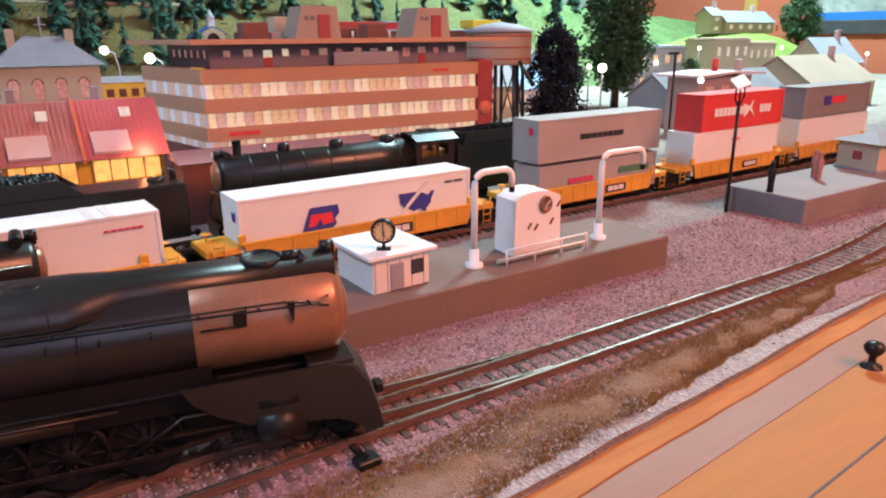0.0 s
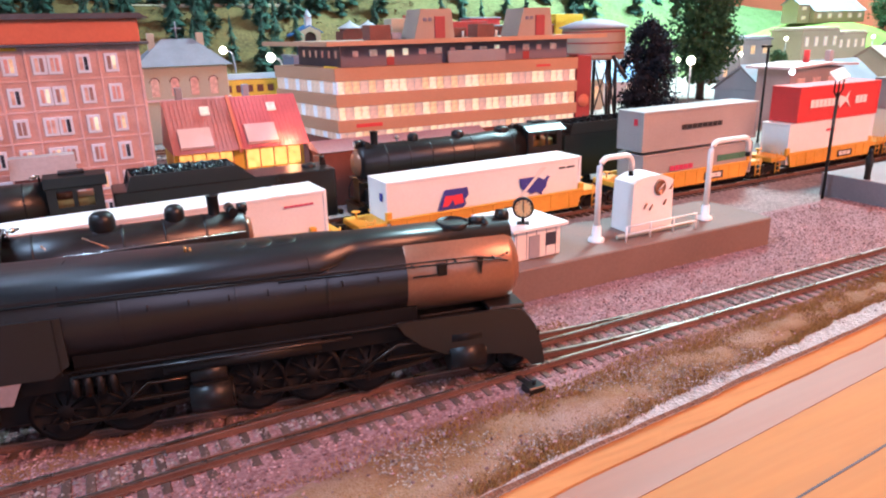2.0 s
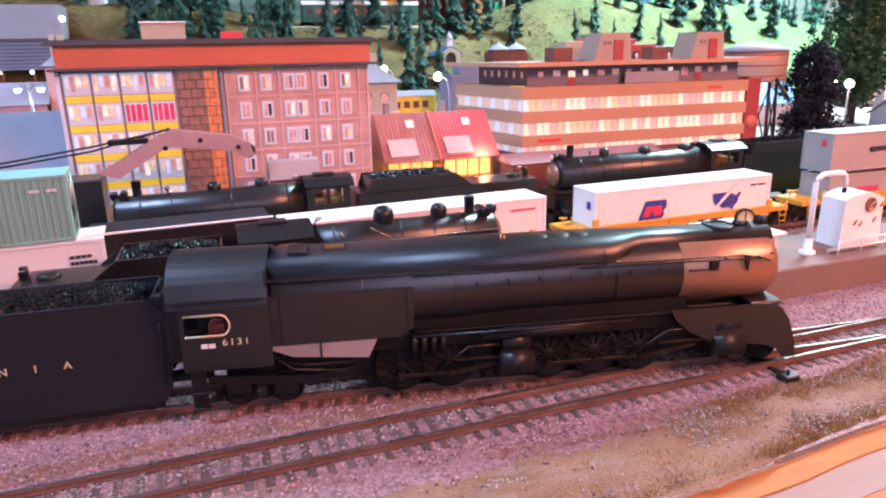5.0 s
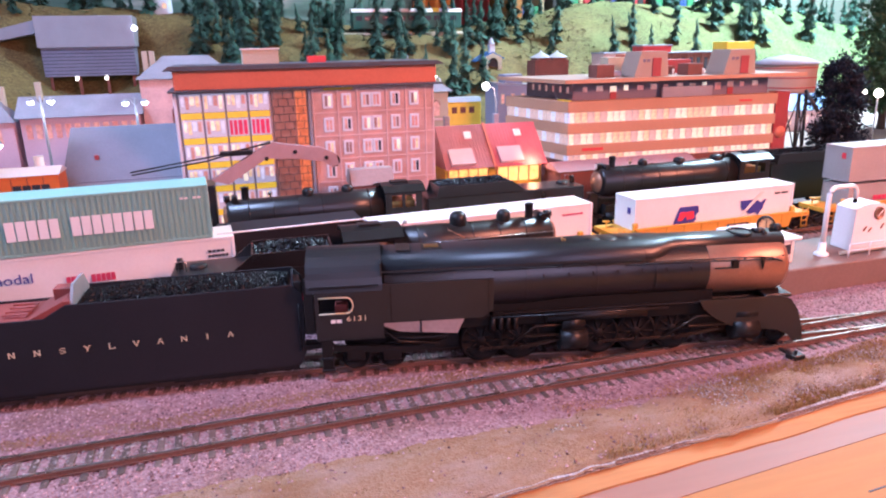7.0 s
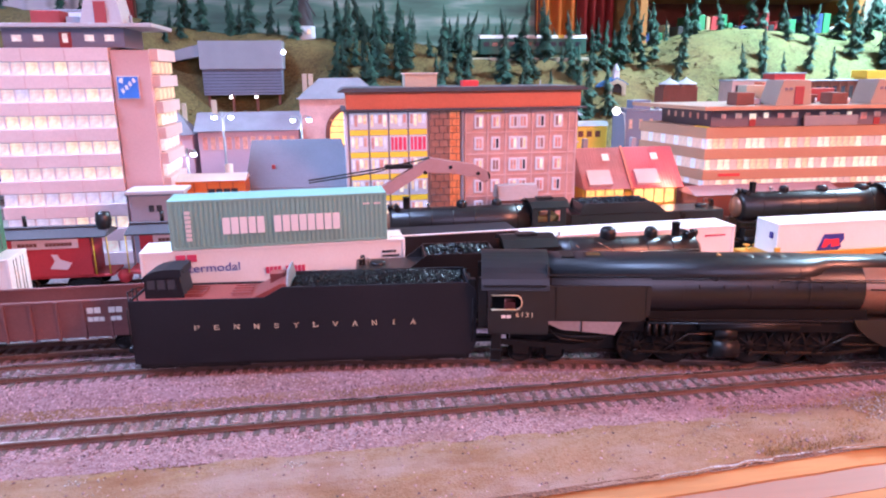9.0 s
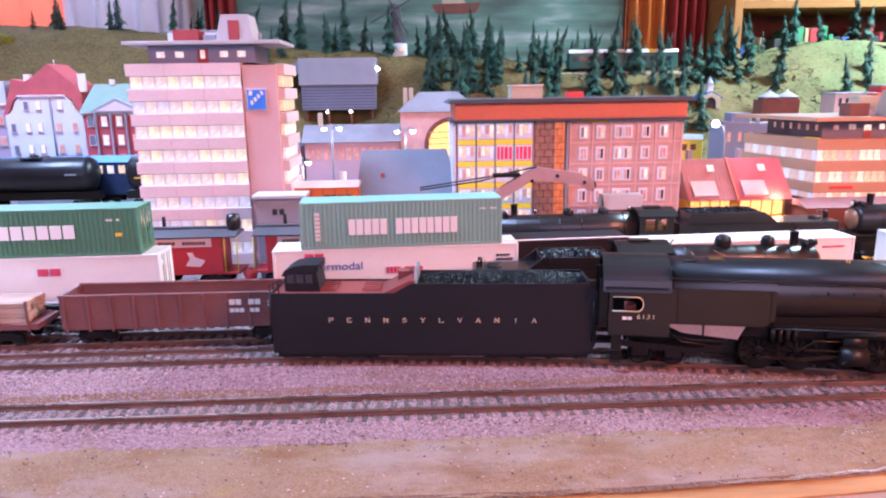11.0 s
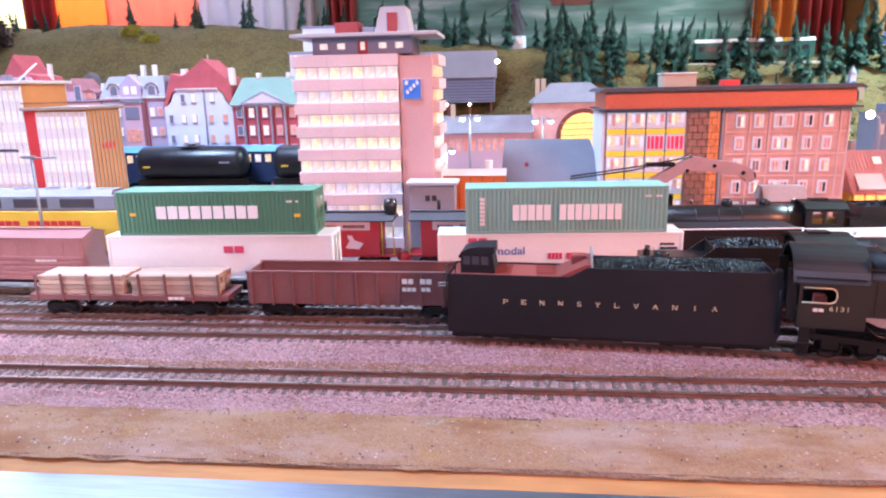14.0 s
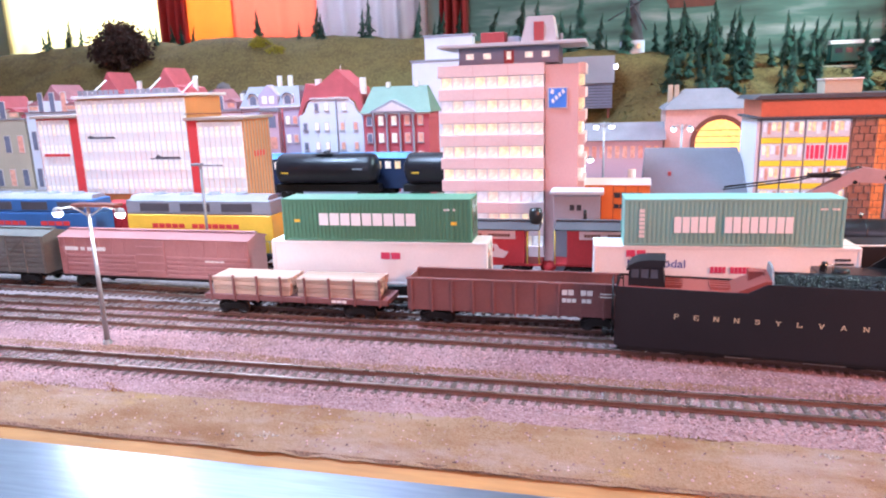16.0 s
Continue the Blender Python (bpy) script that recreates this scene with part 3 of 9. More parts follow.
# turnout parts: frog, guard rails and throw bar
frog = thing("turnout", (0, 0, 0), "turnout with dark guard rails and a throw bar beside the track", "turnout")
part("guard_rail", along(track_a, 20, 90, 6.2, 1.2, 3.4, 0.4, 6), rust_rail, frog)
part("guard_rail", along(track_a, 20, 90, -6.2, 1.2, 3.4, 0.4, 6), rust_rail, frog)
part("throw_bar", G().box(150, 152.5, 226, 262, 0.6, 1.6, 0.2), satin_black, frog)
part("switch_stand", G().box(147, 155, 220, 226, 0, 3, 0.5).cyl(151, 223, 2, 0.8, 3, n=8), satin_black, frog)

# fuzzy static grass on the strip in front
tuft_mat = stone_mat.copy()
tuft_mat.name = "static_grass"
for _n in tuft_mat.node_tree.nodes:
    if _n.bl_idname == "ShaderNodeValToRGB":
        _n.color_ramp.elements[0].color, _n.color_ramp.elements[1].color = (0.16, 0.062, 0.018, 1), (0.38, 0.21, 0.045, 1)
g = G()
for i in range(170000):
    x = rng.uniform(-800, 620) if i < 110000 else rng.uniform(100, 480)
    f = front_edge(x)
    y = rng.uniform(max(f + 2, plaster_top(x) - 1.0), 216 + 5 * step(-60, 100, x) + 11 * step(60, 420, x) + rough(x, 7, 40, 6))
    if noise.noise(Vector((x / 60, y / 18, 4))) < 0.62 - 1.25 * step(-100, 150, x) or rng.random() < 0.2:
        continue
    h, a, b = rng.uniform(0.2, 1.3), rng.uniform(0, 6.28), rng.uniform(-1, 1)
    c, s = 0.22 * math.cos(a), 0.22 * math.sin(a)
    g.add([(x - c, y - s, -0.6), (x + c, y + s, -0.6), (x + b * 1.2, y + rng.uniform(-1, 1) * 1.2, 0.4 + h)], [(0, 1, 2)])
solid("static_grass", g, tuft_mat, "short brown and straw-coloured static grass fibres", "grass", kind="stuff")

# ---- rolling stock ----
STRETCH = 1.0
SPOKES = {}


def wheel(parent, x, y, z, r, near=True, spokes=False, material=None):
    """A wheel with its tyre and spokes, seen from the side."""
    s = -1 if near else 1
    g = G().lathe(0, 0, 0, [(r, 0), (r, 1.6 * s), (r * 0.86, 1.7 * s), (r * 0.82, 1.1 * s), (r * 0.3, 1.1 * s), (r * 0.22, 2.0 * s), (0.05, 2.0 * s)], 20, "y")
    g.v = [(a * STRETCH, b, c) for a, b, c in g.v]
    w = part("wheel", g, material or satin_black, parent, at=(x, y, z))
    g = G().lathe(0, 0, 0, [(r + 0.02, 0), (r + 0.05, 1.75 * s), (r * 0.9, 1.78 * s)], 20, "y")
    g.v = [(a * STRETCH, b, c) for a, b, c in g.v]
    part("tyre", g, material or dark_steel, w, "worn steel tyre")
    if spokes and near:
        key = (r, STRETCH)
        if key not in SPOKES:
            SPOKES[key] = []
            for k in range(10):
                a = k * math.pi / 5
                g = G().tube([(0.15 * r * math.cos(a), 1.5 * s, 0.15 * r * math.sin(a)), (0.85 * r * math.cos(a), 1.5 * s, 0.85 * r * math.sin(a))], 0.4, 5)
                g.v = [(q * STRETCH, b, c) for q, b, c in g.v]
                SPOKES[key].append(mesh_of("spoke", g, material or satin_black))
        for me in SPOKES[key]:
            share("spoke", me, w, (0, 0, 0))
    return w


def truck(parent, x, half=8.3, r=5.2, base=15.0, material=None, top=14.0):
    """A two-axle truck under a car, rails at z 3.7."""
    m = material or satin_black
    for yy, near in ((-half - 0.8, True), (half + 0.8, False)):
        g = G()
        g.prism([(x - base / 2 - 3, 7.4), (x + base / 2 + 3, 7.4), (x + base / 2 + 3, 10.4), (x + 4.5, 12.2), (x - 4.5, 12.2), (x - base / 2 - 3, 10.4)], yy - 3.0 if near else yy + 1.6, yy - 1.6 if near else yy + 3.0)
        for k in (-1, 1):
            g.cyl(x + k * base / 2, yy - 3.6 if near else yy + 2.4, 8.9, 1.6, 1.3, "y", 10)
        f = part("truck_frame", g, m, parent)
        for k in (-1, 1):
            wheel(f, x + k * base / 2, yy, 3.7 + r, r, near)
    part("bolster", G().box(x - 3, x + 3, -half - 2, half + 2, 9.5, top, 0.3), m, parent)


def coupler(parent, x, d):
    g = G().box(min(x, x + 6 * d), max(x, x + 6 * d), -1.3, 1.3, 10.2, 12.2, 0.3)
    g.box(min(x + 5 * d, x + 8.5 * d), max(x + 5 * d, x + 8.5 * d), -2.2, 2.2, 9.4, 13.0, 0.6)
    part("coupler", g, satin_black, parent)


def coal_heap(g, x0, x1, y0, y1, z, h, count, seed, size=1.6):
    r = random.Random(seed)
    for _ in range(count):
        x, y = r.uniform(x0, x1), r.uniform(y0, y1)
        u, w = (2 * (x - x0) / (x1 - x0) - 1), (2 * (y - y0) / (y1 - y0) - 1)
        zz = z + h * (1 - w * w) * (1 - 0.5 * u ** 4) + r.uniform(-0.5, 0.5)
        s = size * r.uniform(0.6, 1.3)
        p = [(x + s * r.uniform(0.5, 1), y, zz), (x - s * r.uniform(0.5, 1), y, zz), (x, y + s * r.uniform(0.5, 1), zz), (x, y - s * r.uniform(0.5, 1), zz), (x + r.uniform(-0.3, 0.3), y, zz + s * r.uniform(0.4, 0.9)), (x, y, zz - s * 0.7)]
        g.add(p, [(0, 2, 4), (2, 1, 4), (1, 3, 4), (3, 0, 4), (2, 0, 5), (1, 2, 5), (3, 1, 5), (0, 3, 5)])
    return g


def arch(cx, cz, r, a0, a1, n):
    return [(cx + r * math.cos(radians(a0 + (a1 - a0) * i / n)), cz + r * math.sin(radians(a0 + (a1 - a0) * i / n))) for i in range(n + 1)]


window_pane = mat("dull_window_pane", (0.05, 0.05, 0.06), 0.15, 0, 0.1, spec=0.6)


# the big black locomotive
def big_engine():
    global STRETCH
    STRETCH = 1.10 / 0.915
    e = thing("steam_locomotive", (36, 272.5, 0), "long black streamlined steam locomotive with gold-lined cab window", "locomotive", rz=-11.2)
    e.scale = (0.915, 1.10, 1.10)
    # boiler barrel and casing
    prof = [(0.1, -100), (14.6, -100), (15.4, -98), (15.4, -20), (14.2, 20), (13.8, 84)]
    boiler = part("boiler", G().lathe(0, 0, 42, prof, 40, "x"), loco_black, e)
    for x in (-62, -22, 18, 52):
        rr = 15.55 if x < -20 else 14.6
        part("boiler_band", G().lathe(0, 0, 42, [(rr - 0.1, x), (rr - 0.05, x + 0.2), (rr - 0.05, x + 0.9), (rr - 0.1, x + 1.1)], 40, "x"), loco_black, boiler)
    # flat side sheets below the barrel
    for sy in (-1, 1):
        y0, y1 = sorted((sy * 14.7, sy * 15.7))
        part("firebox_side", G().prism([(-100, 27.5), (-46, 27.5), (-40, 31), (-40, 46), (-100, 46)], y0, y1), loco_black, e)
        y0, y1 = sorted((sy * 9.0, sy * 11.5))
        part("side_sheet", G().prism([(-40, 28), (88, 28), (88, 33), (-40, 33)], y0, y1), wheel_black, e)
    part("running_board", G().box(-40, 90, -13.6, 13.6, 27.0, 28.0, 0.3), wheel_black, e)
    # dark box added under the barrel to keep light from passing through
    part("dark_fill", G().box(-98, 90, -12, 12, 21, 27.1, 0.3), wheel_black, e)
    for x in (-96, -43):
        part("sheet_seam", G().box(x, x + 0.5, -15.95, -15.6, 28, 46, 0.05), satin_black, e)
    for k in range(7):
        x = -12 + 14 * k
        part("grab_bracket", G().tube([(x, -14.3, 46.2), (x, -15.2, 46.6), (x, -15.2, 44.8)], 0.3, 5), satin_black, e)
    smoke = part("smokebox", G().lathe(0, 0, 42, [(13.9, 84), (14.1, 84.4), (14.1, 128), (13.2, 131), (10, 132.5), (0.1, 133.5)], 40, "x"), graphite, e, "bare graphite smokebox with a warm sheen in its colour")
    part("smokebox_door", G().lathe(0, 0, 41, [(10.5, 132), (9.8, 133.6), (5, 135.4), (0.1, 136)], 28, "x"), graphite, smoke)
    part("number_board", G().box(96, 100, -14.9, -12.6, 44, 48, 0.3), satin_black, smoke)
    part("handrail", G().tube([(34, -14.9, 48.6), (84, -15.2, 48.4), (122, -14.6, 47.6), (129, -12.6, 45.2)], 0.32, 6), satin_black, smoke, "thin handrail")
    for x in (46, 64, 86, 104, 120):
        part("rail_post", G().tube([(x, -12.6, 48.0), (x, -15.0, 48.2)], 0.42, 6), satin_black, smoke)
    part("bracket", G().prism([(113, 49), (115.4, 49), (114.6, 43)], -14.9, -13.4), satin_black, smoke)
    # raised casing along the top
    g = G()
    rows = ((-100, 13.9, 50.2), (50, 13.5, 50.2), (56, 11.6, 50.8), (62, 8.8, 52.0), (67, 7.8, 52.6), (131, 7.8, 52.6))
    for sx, hw, zb in rows:
        half = [(1.0, 0.0), (1.0, 0.16), (0.95, 0.42), (0.84, 0.70), (0.63, 0.90), (0.33, 0.985), (0.0, 1.0)]
        g.v += [(sx, -hw * a, zb + (57.9 - zb) * b) for a, b in half] + [(sx, hw * a, zb + (57.9 - zb) * b) for a, b in half[-2::-1]]
    n = 13
    for i in range(len(rows) - 1):
        for j in range(n - 1):
            if j not in (0, n - 2):
                g.smooth.add(len(g.f))
            g.f.append((n * i + j, n * i + j + 1, n * i + j + n + 1, n * i + j + n))
    g.f += [tuple(range(n)), tuple(range(n * (len(rows) - 1), n * len(rows)))]
    part("skyline_casing", g, casing_black, e)
    for sy in (-1, 1):
        part("casing_lip", G().tube([(-100, sy * 14.0, 50.2), (50, sy * 13.6, 50.2), (56, sy * 11.7, 50.8), (62, sy * 8.9, 52.0)], 0.28, 5), satin_black, e)
    for x in (-40, 46):
        part("casing_seam", G().tube([(x, -13.9, 50.6), (x, -12.6, 54.4), (x, -8.0, 57.2), (x, 0, 58.0), (x, 8.0, 57.2)], 0.16, 4), satin_black, e)
    part("chimney", G().lathe(108, 0, 56.5, [(6.5, 0), (6.9, 1.6), (6.0, 2.0), (5.2, 0.4)], 24), satin_black, e)
    head = part("headlight", G().cyl(128, 0, 58.5, 2.3, 4.5, "x", 14).box(126, 131, -3, 3, 55.8, 57.4, 0.4), satin_black, e)
    part("lens", G().cyl(132.6, 0, 58.5, 1.8, 0.25, "x", 14), off_white, head)
    part("bell", G().lathe(121, -3.6, 56.4, [(1.8, 0), (1.5, 1.4), (0.7, 2.4), (0.05, 2.6)], 12), satin_black, e)
    part("generator", G().cyl(115, -2, 58, 1.7, 6, "x", 12), satin_black, e)
    for x, r in ((20, 4.6), (29, 5.4), (39, 4.6)):
        part("sand_hatch", G().lathe(x, 0, 57.0, [(r, 0), (r, 0.7), (r - 0.6, 1.0), (0.05, 1.0)], 24), boiler_sheen, e)
    part("whistle", G().cyl(2, -2, 57, 0.6, 2.6, n=8).cyl(3.6, -2, 57, 0.5, 2.0, n=8), brass, e, "small brass whistle")
    lid = part("roof_hatch", G().box(-92, -84, -6, 6, 57.4, 58.4, 0.3).box(-78, -66, -5, 5, 56.8, 57.9, 0.4), satin_black, e)
    part("valve", G().box(-76, -68, -2, 2, 57.8, 58.6, 0.3), brass, lid, "brass safety valves")
    # cab
    roof = [(-17.2, 44)] + arch(0, 41.5, 18.4, 172, 8, 18) + [(17.2, 44)] + arch(0, 41.5, 17.2, 8, 172, 18)
    cab = part("cab_roof", G().prism(roof, -140, -100, "x"), casing_black, e)
    part("roof_rib", G().prism([(-138, 46), (-102, 46), (-102, 46.8), (-138, 46.8)], -18.9, -17.6), satin_black, cab)
    wz0, wz1, wx0, wx1 = 34.0, 41.5, -134, -116
    for y0, y1 in ((-17.4, -16.4), (16.4, 17.4)):
        part("cab_side", plate(-136, -100, 22, 46, wx0, wx1, wz0, wz1, y0, y1), loco_black, e)
    part("cab_front", G().box(-101, -100, -16.4, 16.4, 22, 56, 0.1), loco_black, e)
    part("cab_floor", G().box(-136, -100, -16.4, 16.4, 20.5, 22, 0.1), loco_black, e)
    ring = G()
    pts = [(wx0, wz0), (wx1 - 3.7, wz0)] + arch(wx1 - 3.7, (wz0 + wz1) / 2, 3.75, -90, 90, 10) + [(wx0, wz1)]
    ring.tube([(x, -17.6, z) for x, z in pts], 0.42, 6)
    part("window_lining", ring, gold_paint, e, "gold window outline")
    part("seat_box", G().box(-126, -119, -12, -6, 22, 36, 0.6), oxide_red, e)
    part("backhead", G().lathe(0, 0, 40, [(12, -104), (11, -107), (0.1, -107.5)], 24, "x"), graphite, e)
    lettering("cab_number", "6131", gold_paint, e, (-119.5, -17.5, 30.2), 10.0, 2.4, gap=1.2, label="pale gold cab number")
    bars("builder_plate", "xx", off_white, e, (-128, -17.5, 29.6), 6, 1.6, "small pale plate")
    part("deck_curtain", G().box(-142, -136.5, -15, -13.6, 24, 50, 0.3), satin_black, e)
    part("deck_curtain", G().box(-142, -136.5, 13.6, 15, 24, 50, 0.3), satin_black, e)
    part("cab_step", G().box(-134, -128, -16.5, -15, 6, 21, 0.3).box(-134.6, -127.4, -17.6, -14, 6, 7, 0.2).box(-134.6, -127.4, -17.6, -14, 12, 12.8, 0.2), satin_black, e)
    # firebox foot: pale sheet between the cab and the drivers
    part("ash_pan", G().prism([(-104, 27.5), (-56, 27.5), (-60, 20.5), (-92, 23)], -15.6, -14.8), ash_sheet, e, "bare pale ash pan sheet")
    part("ash_pan_seam", G().box(-80.4, -79.6, -16.0, -15.4, 21.5, 28, 0.1), satin_black, e)
    part("frame", G().box(-122, 128, -6.5, 6.5, 9, 27, 0.5), satin_black, e)
    # trailing truck
    for x in (-116, -96):
        for y, near in ((-9.2, True), (9.2, False)):
            wheel(e, x, y, 3.7 + 6.2, 6.2, near, False, wheel_black)
    tt = part("trailing_frame", G().prism([(-128, 14), (-84, 11), (-66, 15), (-66, 17), (-84, 14.4), (-128, 17)], -13.5, -12.0).box(-121, -111, -13.6, -12, 9, 15, 0.5).box(-101, -91, -13.6, -12, 8, 14, 0.5), satin_black, e)
    part("injector_pipe", G().tube([(-100, -14, 21), (-86, -14.6, 19), (-66, -14.6, 19), (-58, -14.6, 26)], 0.6, 8).tube([(-104, -15, 26), (-92, -15.2, 18), (-70, -15.2, 16)], 0.5, 8), satin_black, e)
    # drivers: two, then three pairs
    r = 10.0
    drivers = (-46, -24, 22, 44, 66)
    for x in drivers:
        for y, near in ((-9.2, True), (9.2, False)):
            wheel(e, x, y, 3.7 + r, r, near, True, wheel_black)
        part("counterweight", G().prism(arch(x, 13.7, 8.4, 200, 320, 8), -11.3, -10.8), satin_black, e)
    for x0, x1 in ((-46, -24), (22, 66)):
        rod = part("side_rod", G().box(x0 - 2, x1 + 2, -13.2, -12.4, 9.8, 11.2, 0.2), dark_steel, e, "oily steel rod")
        for x in drivers:
            if x0 <= x <= x1:
                part("crank_pin", G().cyl(x, -14.0, 10.5, 1.4, 1.8, "y", 12), dark_steel, rod)
    part("main_rod", G().prism([(-24, 9.6), (-24, 11.6), (2, 14.6), (2, 13.4)], -14.4, -13.7), dark_steel, e)
    part("main_rod", G().prism([(66, 9.6), (66, 11.6), (92, 14.6), (92, 13.4)], -14.4, -13.7), dark_steel, e)
    for x in (-2, 100):
        cy = part("cylinder", G().cyl(x, -13.2, 13.2, 5.0, 15, "x", 18).cyl(x + 1, -13, 21, 3.2, 13, "x", 14).box(x + 1, x + 14, -15, -6, 12, 24, 0.5), satin_black, e)
        part("cylinder_head", G().cyl(x + 15, -13.2, 13.2, 4.2, 0.8, "x", 16), satin_black, cy)
    part("cylinder", G().cyl(-2, 13.2, 13.2, 5.0, 15, "x", 18), satin_black, e)
    part("cylinder", G().cyl(100, 13.2, 13.2, 5.0, 15, "x", 18), satin_black, e)
    part("crosshead_guide", G().box(-22, -2, -14.8, -13, 15.6, 16.4, 0.1), dark_steel, e)
    part("crosshead_guide", G().box(74, 100, -14.8, -13, 15.6, 16.4, 0.1), dark_steel, e)
    part("valve_link", G().tube([(-30, -14.6, 12), (-16, -14.6, 21), (0, -14.6, 21)], 0.5, 6), dark_steel, e)
    part("valve_link", G().tube([(60, -14.6, 12), (78, -14.6, 21), (100, -14.6, 21)], 0.5, 6), dark_steel, e)
    part("air_tank", G().cyl(-10, -13.6, 24.8, 2.3, 58, "x", 14), satin_black, e)
    part("air_pipe", G().tube([(-40, -15.5, 26.8), (20, -15.5, 26.6), (60, -15.5, 26.8)], 0.5, 6), boiler_sheen, e)
    for k in range(4):
        part("air_pump", G().cyl(-40 + k * 4.2, -14, 20, 1.6, 7, n=12), satin_black, e)
    # pilot skirt and lead truck
    skirt = [(78, 29.4), (126, 29.4), (133, 27.6), (138, 22), (142, 12), (143, 6), (137, 6), (134, 9), (127, 12), (114, 13.5), (98, 15.5), (88, 20), (81, 25)]
    part("skirt", G().prism(skirt, -15.9, -14.9), loco_black, e)
    part("skirt", G().prism(skirt, 14.9, 15.9), loco_black, e)
    g = G()
    for px, pz in ((128, 29.2), (133, 27.4), (138, 21.8), (142, 11.8), (142.6, 6)):
        g.v += [(px + (1 - (k / 4) ** 2) * 2.5, k * 3.7, pz) for k in range(-4, 5)]
    for i in range(4):
        for j in range(8):
            g.smooth.add(len(g.f))
            g.f.append((9 * i + j, 9 * i + j + 1, 9 * i + j + 10, 9 * i + j + 9))
    pil = part("pilot", g, loco_black, e, "curved black pilot")
    pil.modifiers.new("thickness", "SOLIDIFY").thickness = 0.0012
    part("pilot_deck", G().box(118, 134, -15, 15, 28.2, 30, 0.5), loco_black, e)
    for x in (116, 130):
        for y, near in ((-9.2, True), (9.2, False)):
            wheel(e, x, y, 3.7 + 5.6, 5.6, near, False, wheel_black)
    coupler(e, 140, 1)
    rail = part("handrail", G().tube([(-40, -14.8, 49.6), (40, -14.2, 49.4), (84, -14.6, 49.4), (112, -14.8, 49.4), (128, -12.2, 46.2)], 0.3, 6), dark_steel, e)
    for x in (-38, -10, 18, 46, 74, 100, 112, 126):
        part("stanchion", G().tube([(x, -13.2, 48.8), (x, -14.9, 49.5)], 0.4, 6), satin_black, rail)
    part("handrail", G().tube([(86, -14.5, 44.5), (100, -14.6, 44.5), (100, -14.6, 49)], 0.3, 6), satin_black, e)
    return e


big_engine()
STRETCH = 1.0


SERIF_STROKES = {
    "P": (((-1, 0), (-1, 2)), ((-1, 2), (0.5, 2), (1, 1.8), (1, 1.25), (0.5, 1.0), (-1, 1.0))),
    "E": (((-1, 0), (-1, 2)), ((-1, 2), (1, 2), (1, 1.6)), ((-1, 1), (0.4, 1)), ((-1, 0), (1, 0), (1, 0.45))),
    "N": (((-1, 0), (-1, 2)), ((-1, 2), (1, 0)), ((1, 0), (1, 2))),
    "S": (((1, 1.5), (0.8, 1.9), (0, 2), (-0.8, 1.8), (-0.9, 1.35), (0, 1.02), (0.9, 0.7), (0.9, 0.25), (0, 0), (-0.8, 0.1), (-1, 0.5)),),
    "Y": (((-1, 2), (0, 0.95)), ((1, 2), (0, 0.95)), ((0, 0.95), (0, 0))),
    "L": (((-1, 2), (-1, 0)), ((-1, 0), (1, 0), (1, 0.5))),
    "V": (((-1, 2), (0, 0)), ((0, 0), (1, 2))),
    "A": (((-1, 0), (0, 2)), ((0, 2), (1, 0)), ((-0.55, 0.7), (0.55, 0.7))),
    "I": (((0, 0), (0, 2)),),
}
SERIF_FEET = {"P": ((-1, 0), (-1, 2)), "E": ((-1, 0), (-1, 2)), "N": ((-1, 0), (-1, 2), (1, 2)), "S": (), "Y": ((-1, 2), (1, 2), (0, 0)), "L": ((-1, 2), (-1, 0)), "V": ((-1, 2), (1, 2)), "A": ((-1, 0), (1, 0)), "I": ((0, 0), (0, 2))}


def serif_letter(ch, material, parent, at, height):
    """One painted capital with thick and thin strokes and serifs, on a side that faces -y."""
    k = height / 2
    g = G()
    for stroke in SERIF_STROKES[ch]:
        for (ax, az), (bx, bz) in zip(stroke, stroke[1:]):
            thick = 0.40 if abs(bz - az) > 0.4 and bx >= ax and not (ch in "AY" and bx > 0 and az < bz) else 0.26
            d = Vector((bx - ax, bz - az)).normalized()
            n = Vector((-d.y, d.x)) * thick * 0.5 * k
            e = d * 0.09 * k
            a, b = Vector((ax * k * 0.92, az * k)) - e, Vector((bx * k * 0.92, bz * k)) + e
            g.prism([tuple(a + n), tuple(b + n), tuple(b - n), tuple(a - n)], -0.14, 0)
    for fx, fz in SERIF_FEET[ch]:
        g.box(fx * k * 0.92 - 0.42 * k, fx * k * 0.92 + 0.42 * k, -0.16, 0, fz * k - 0.07 * k, fz * k + 0.07 * k, 0)
    return part("letter", g, material, parent, "", at)


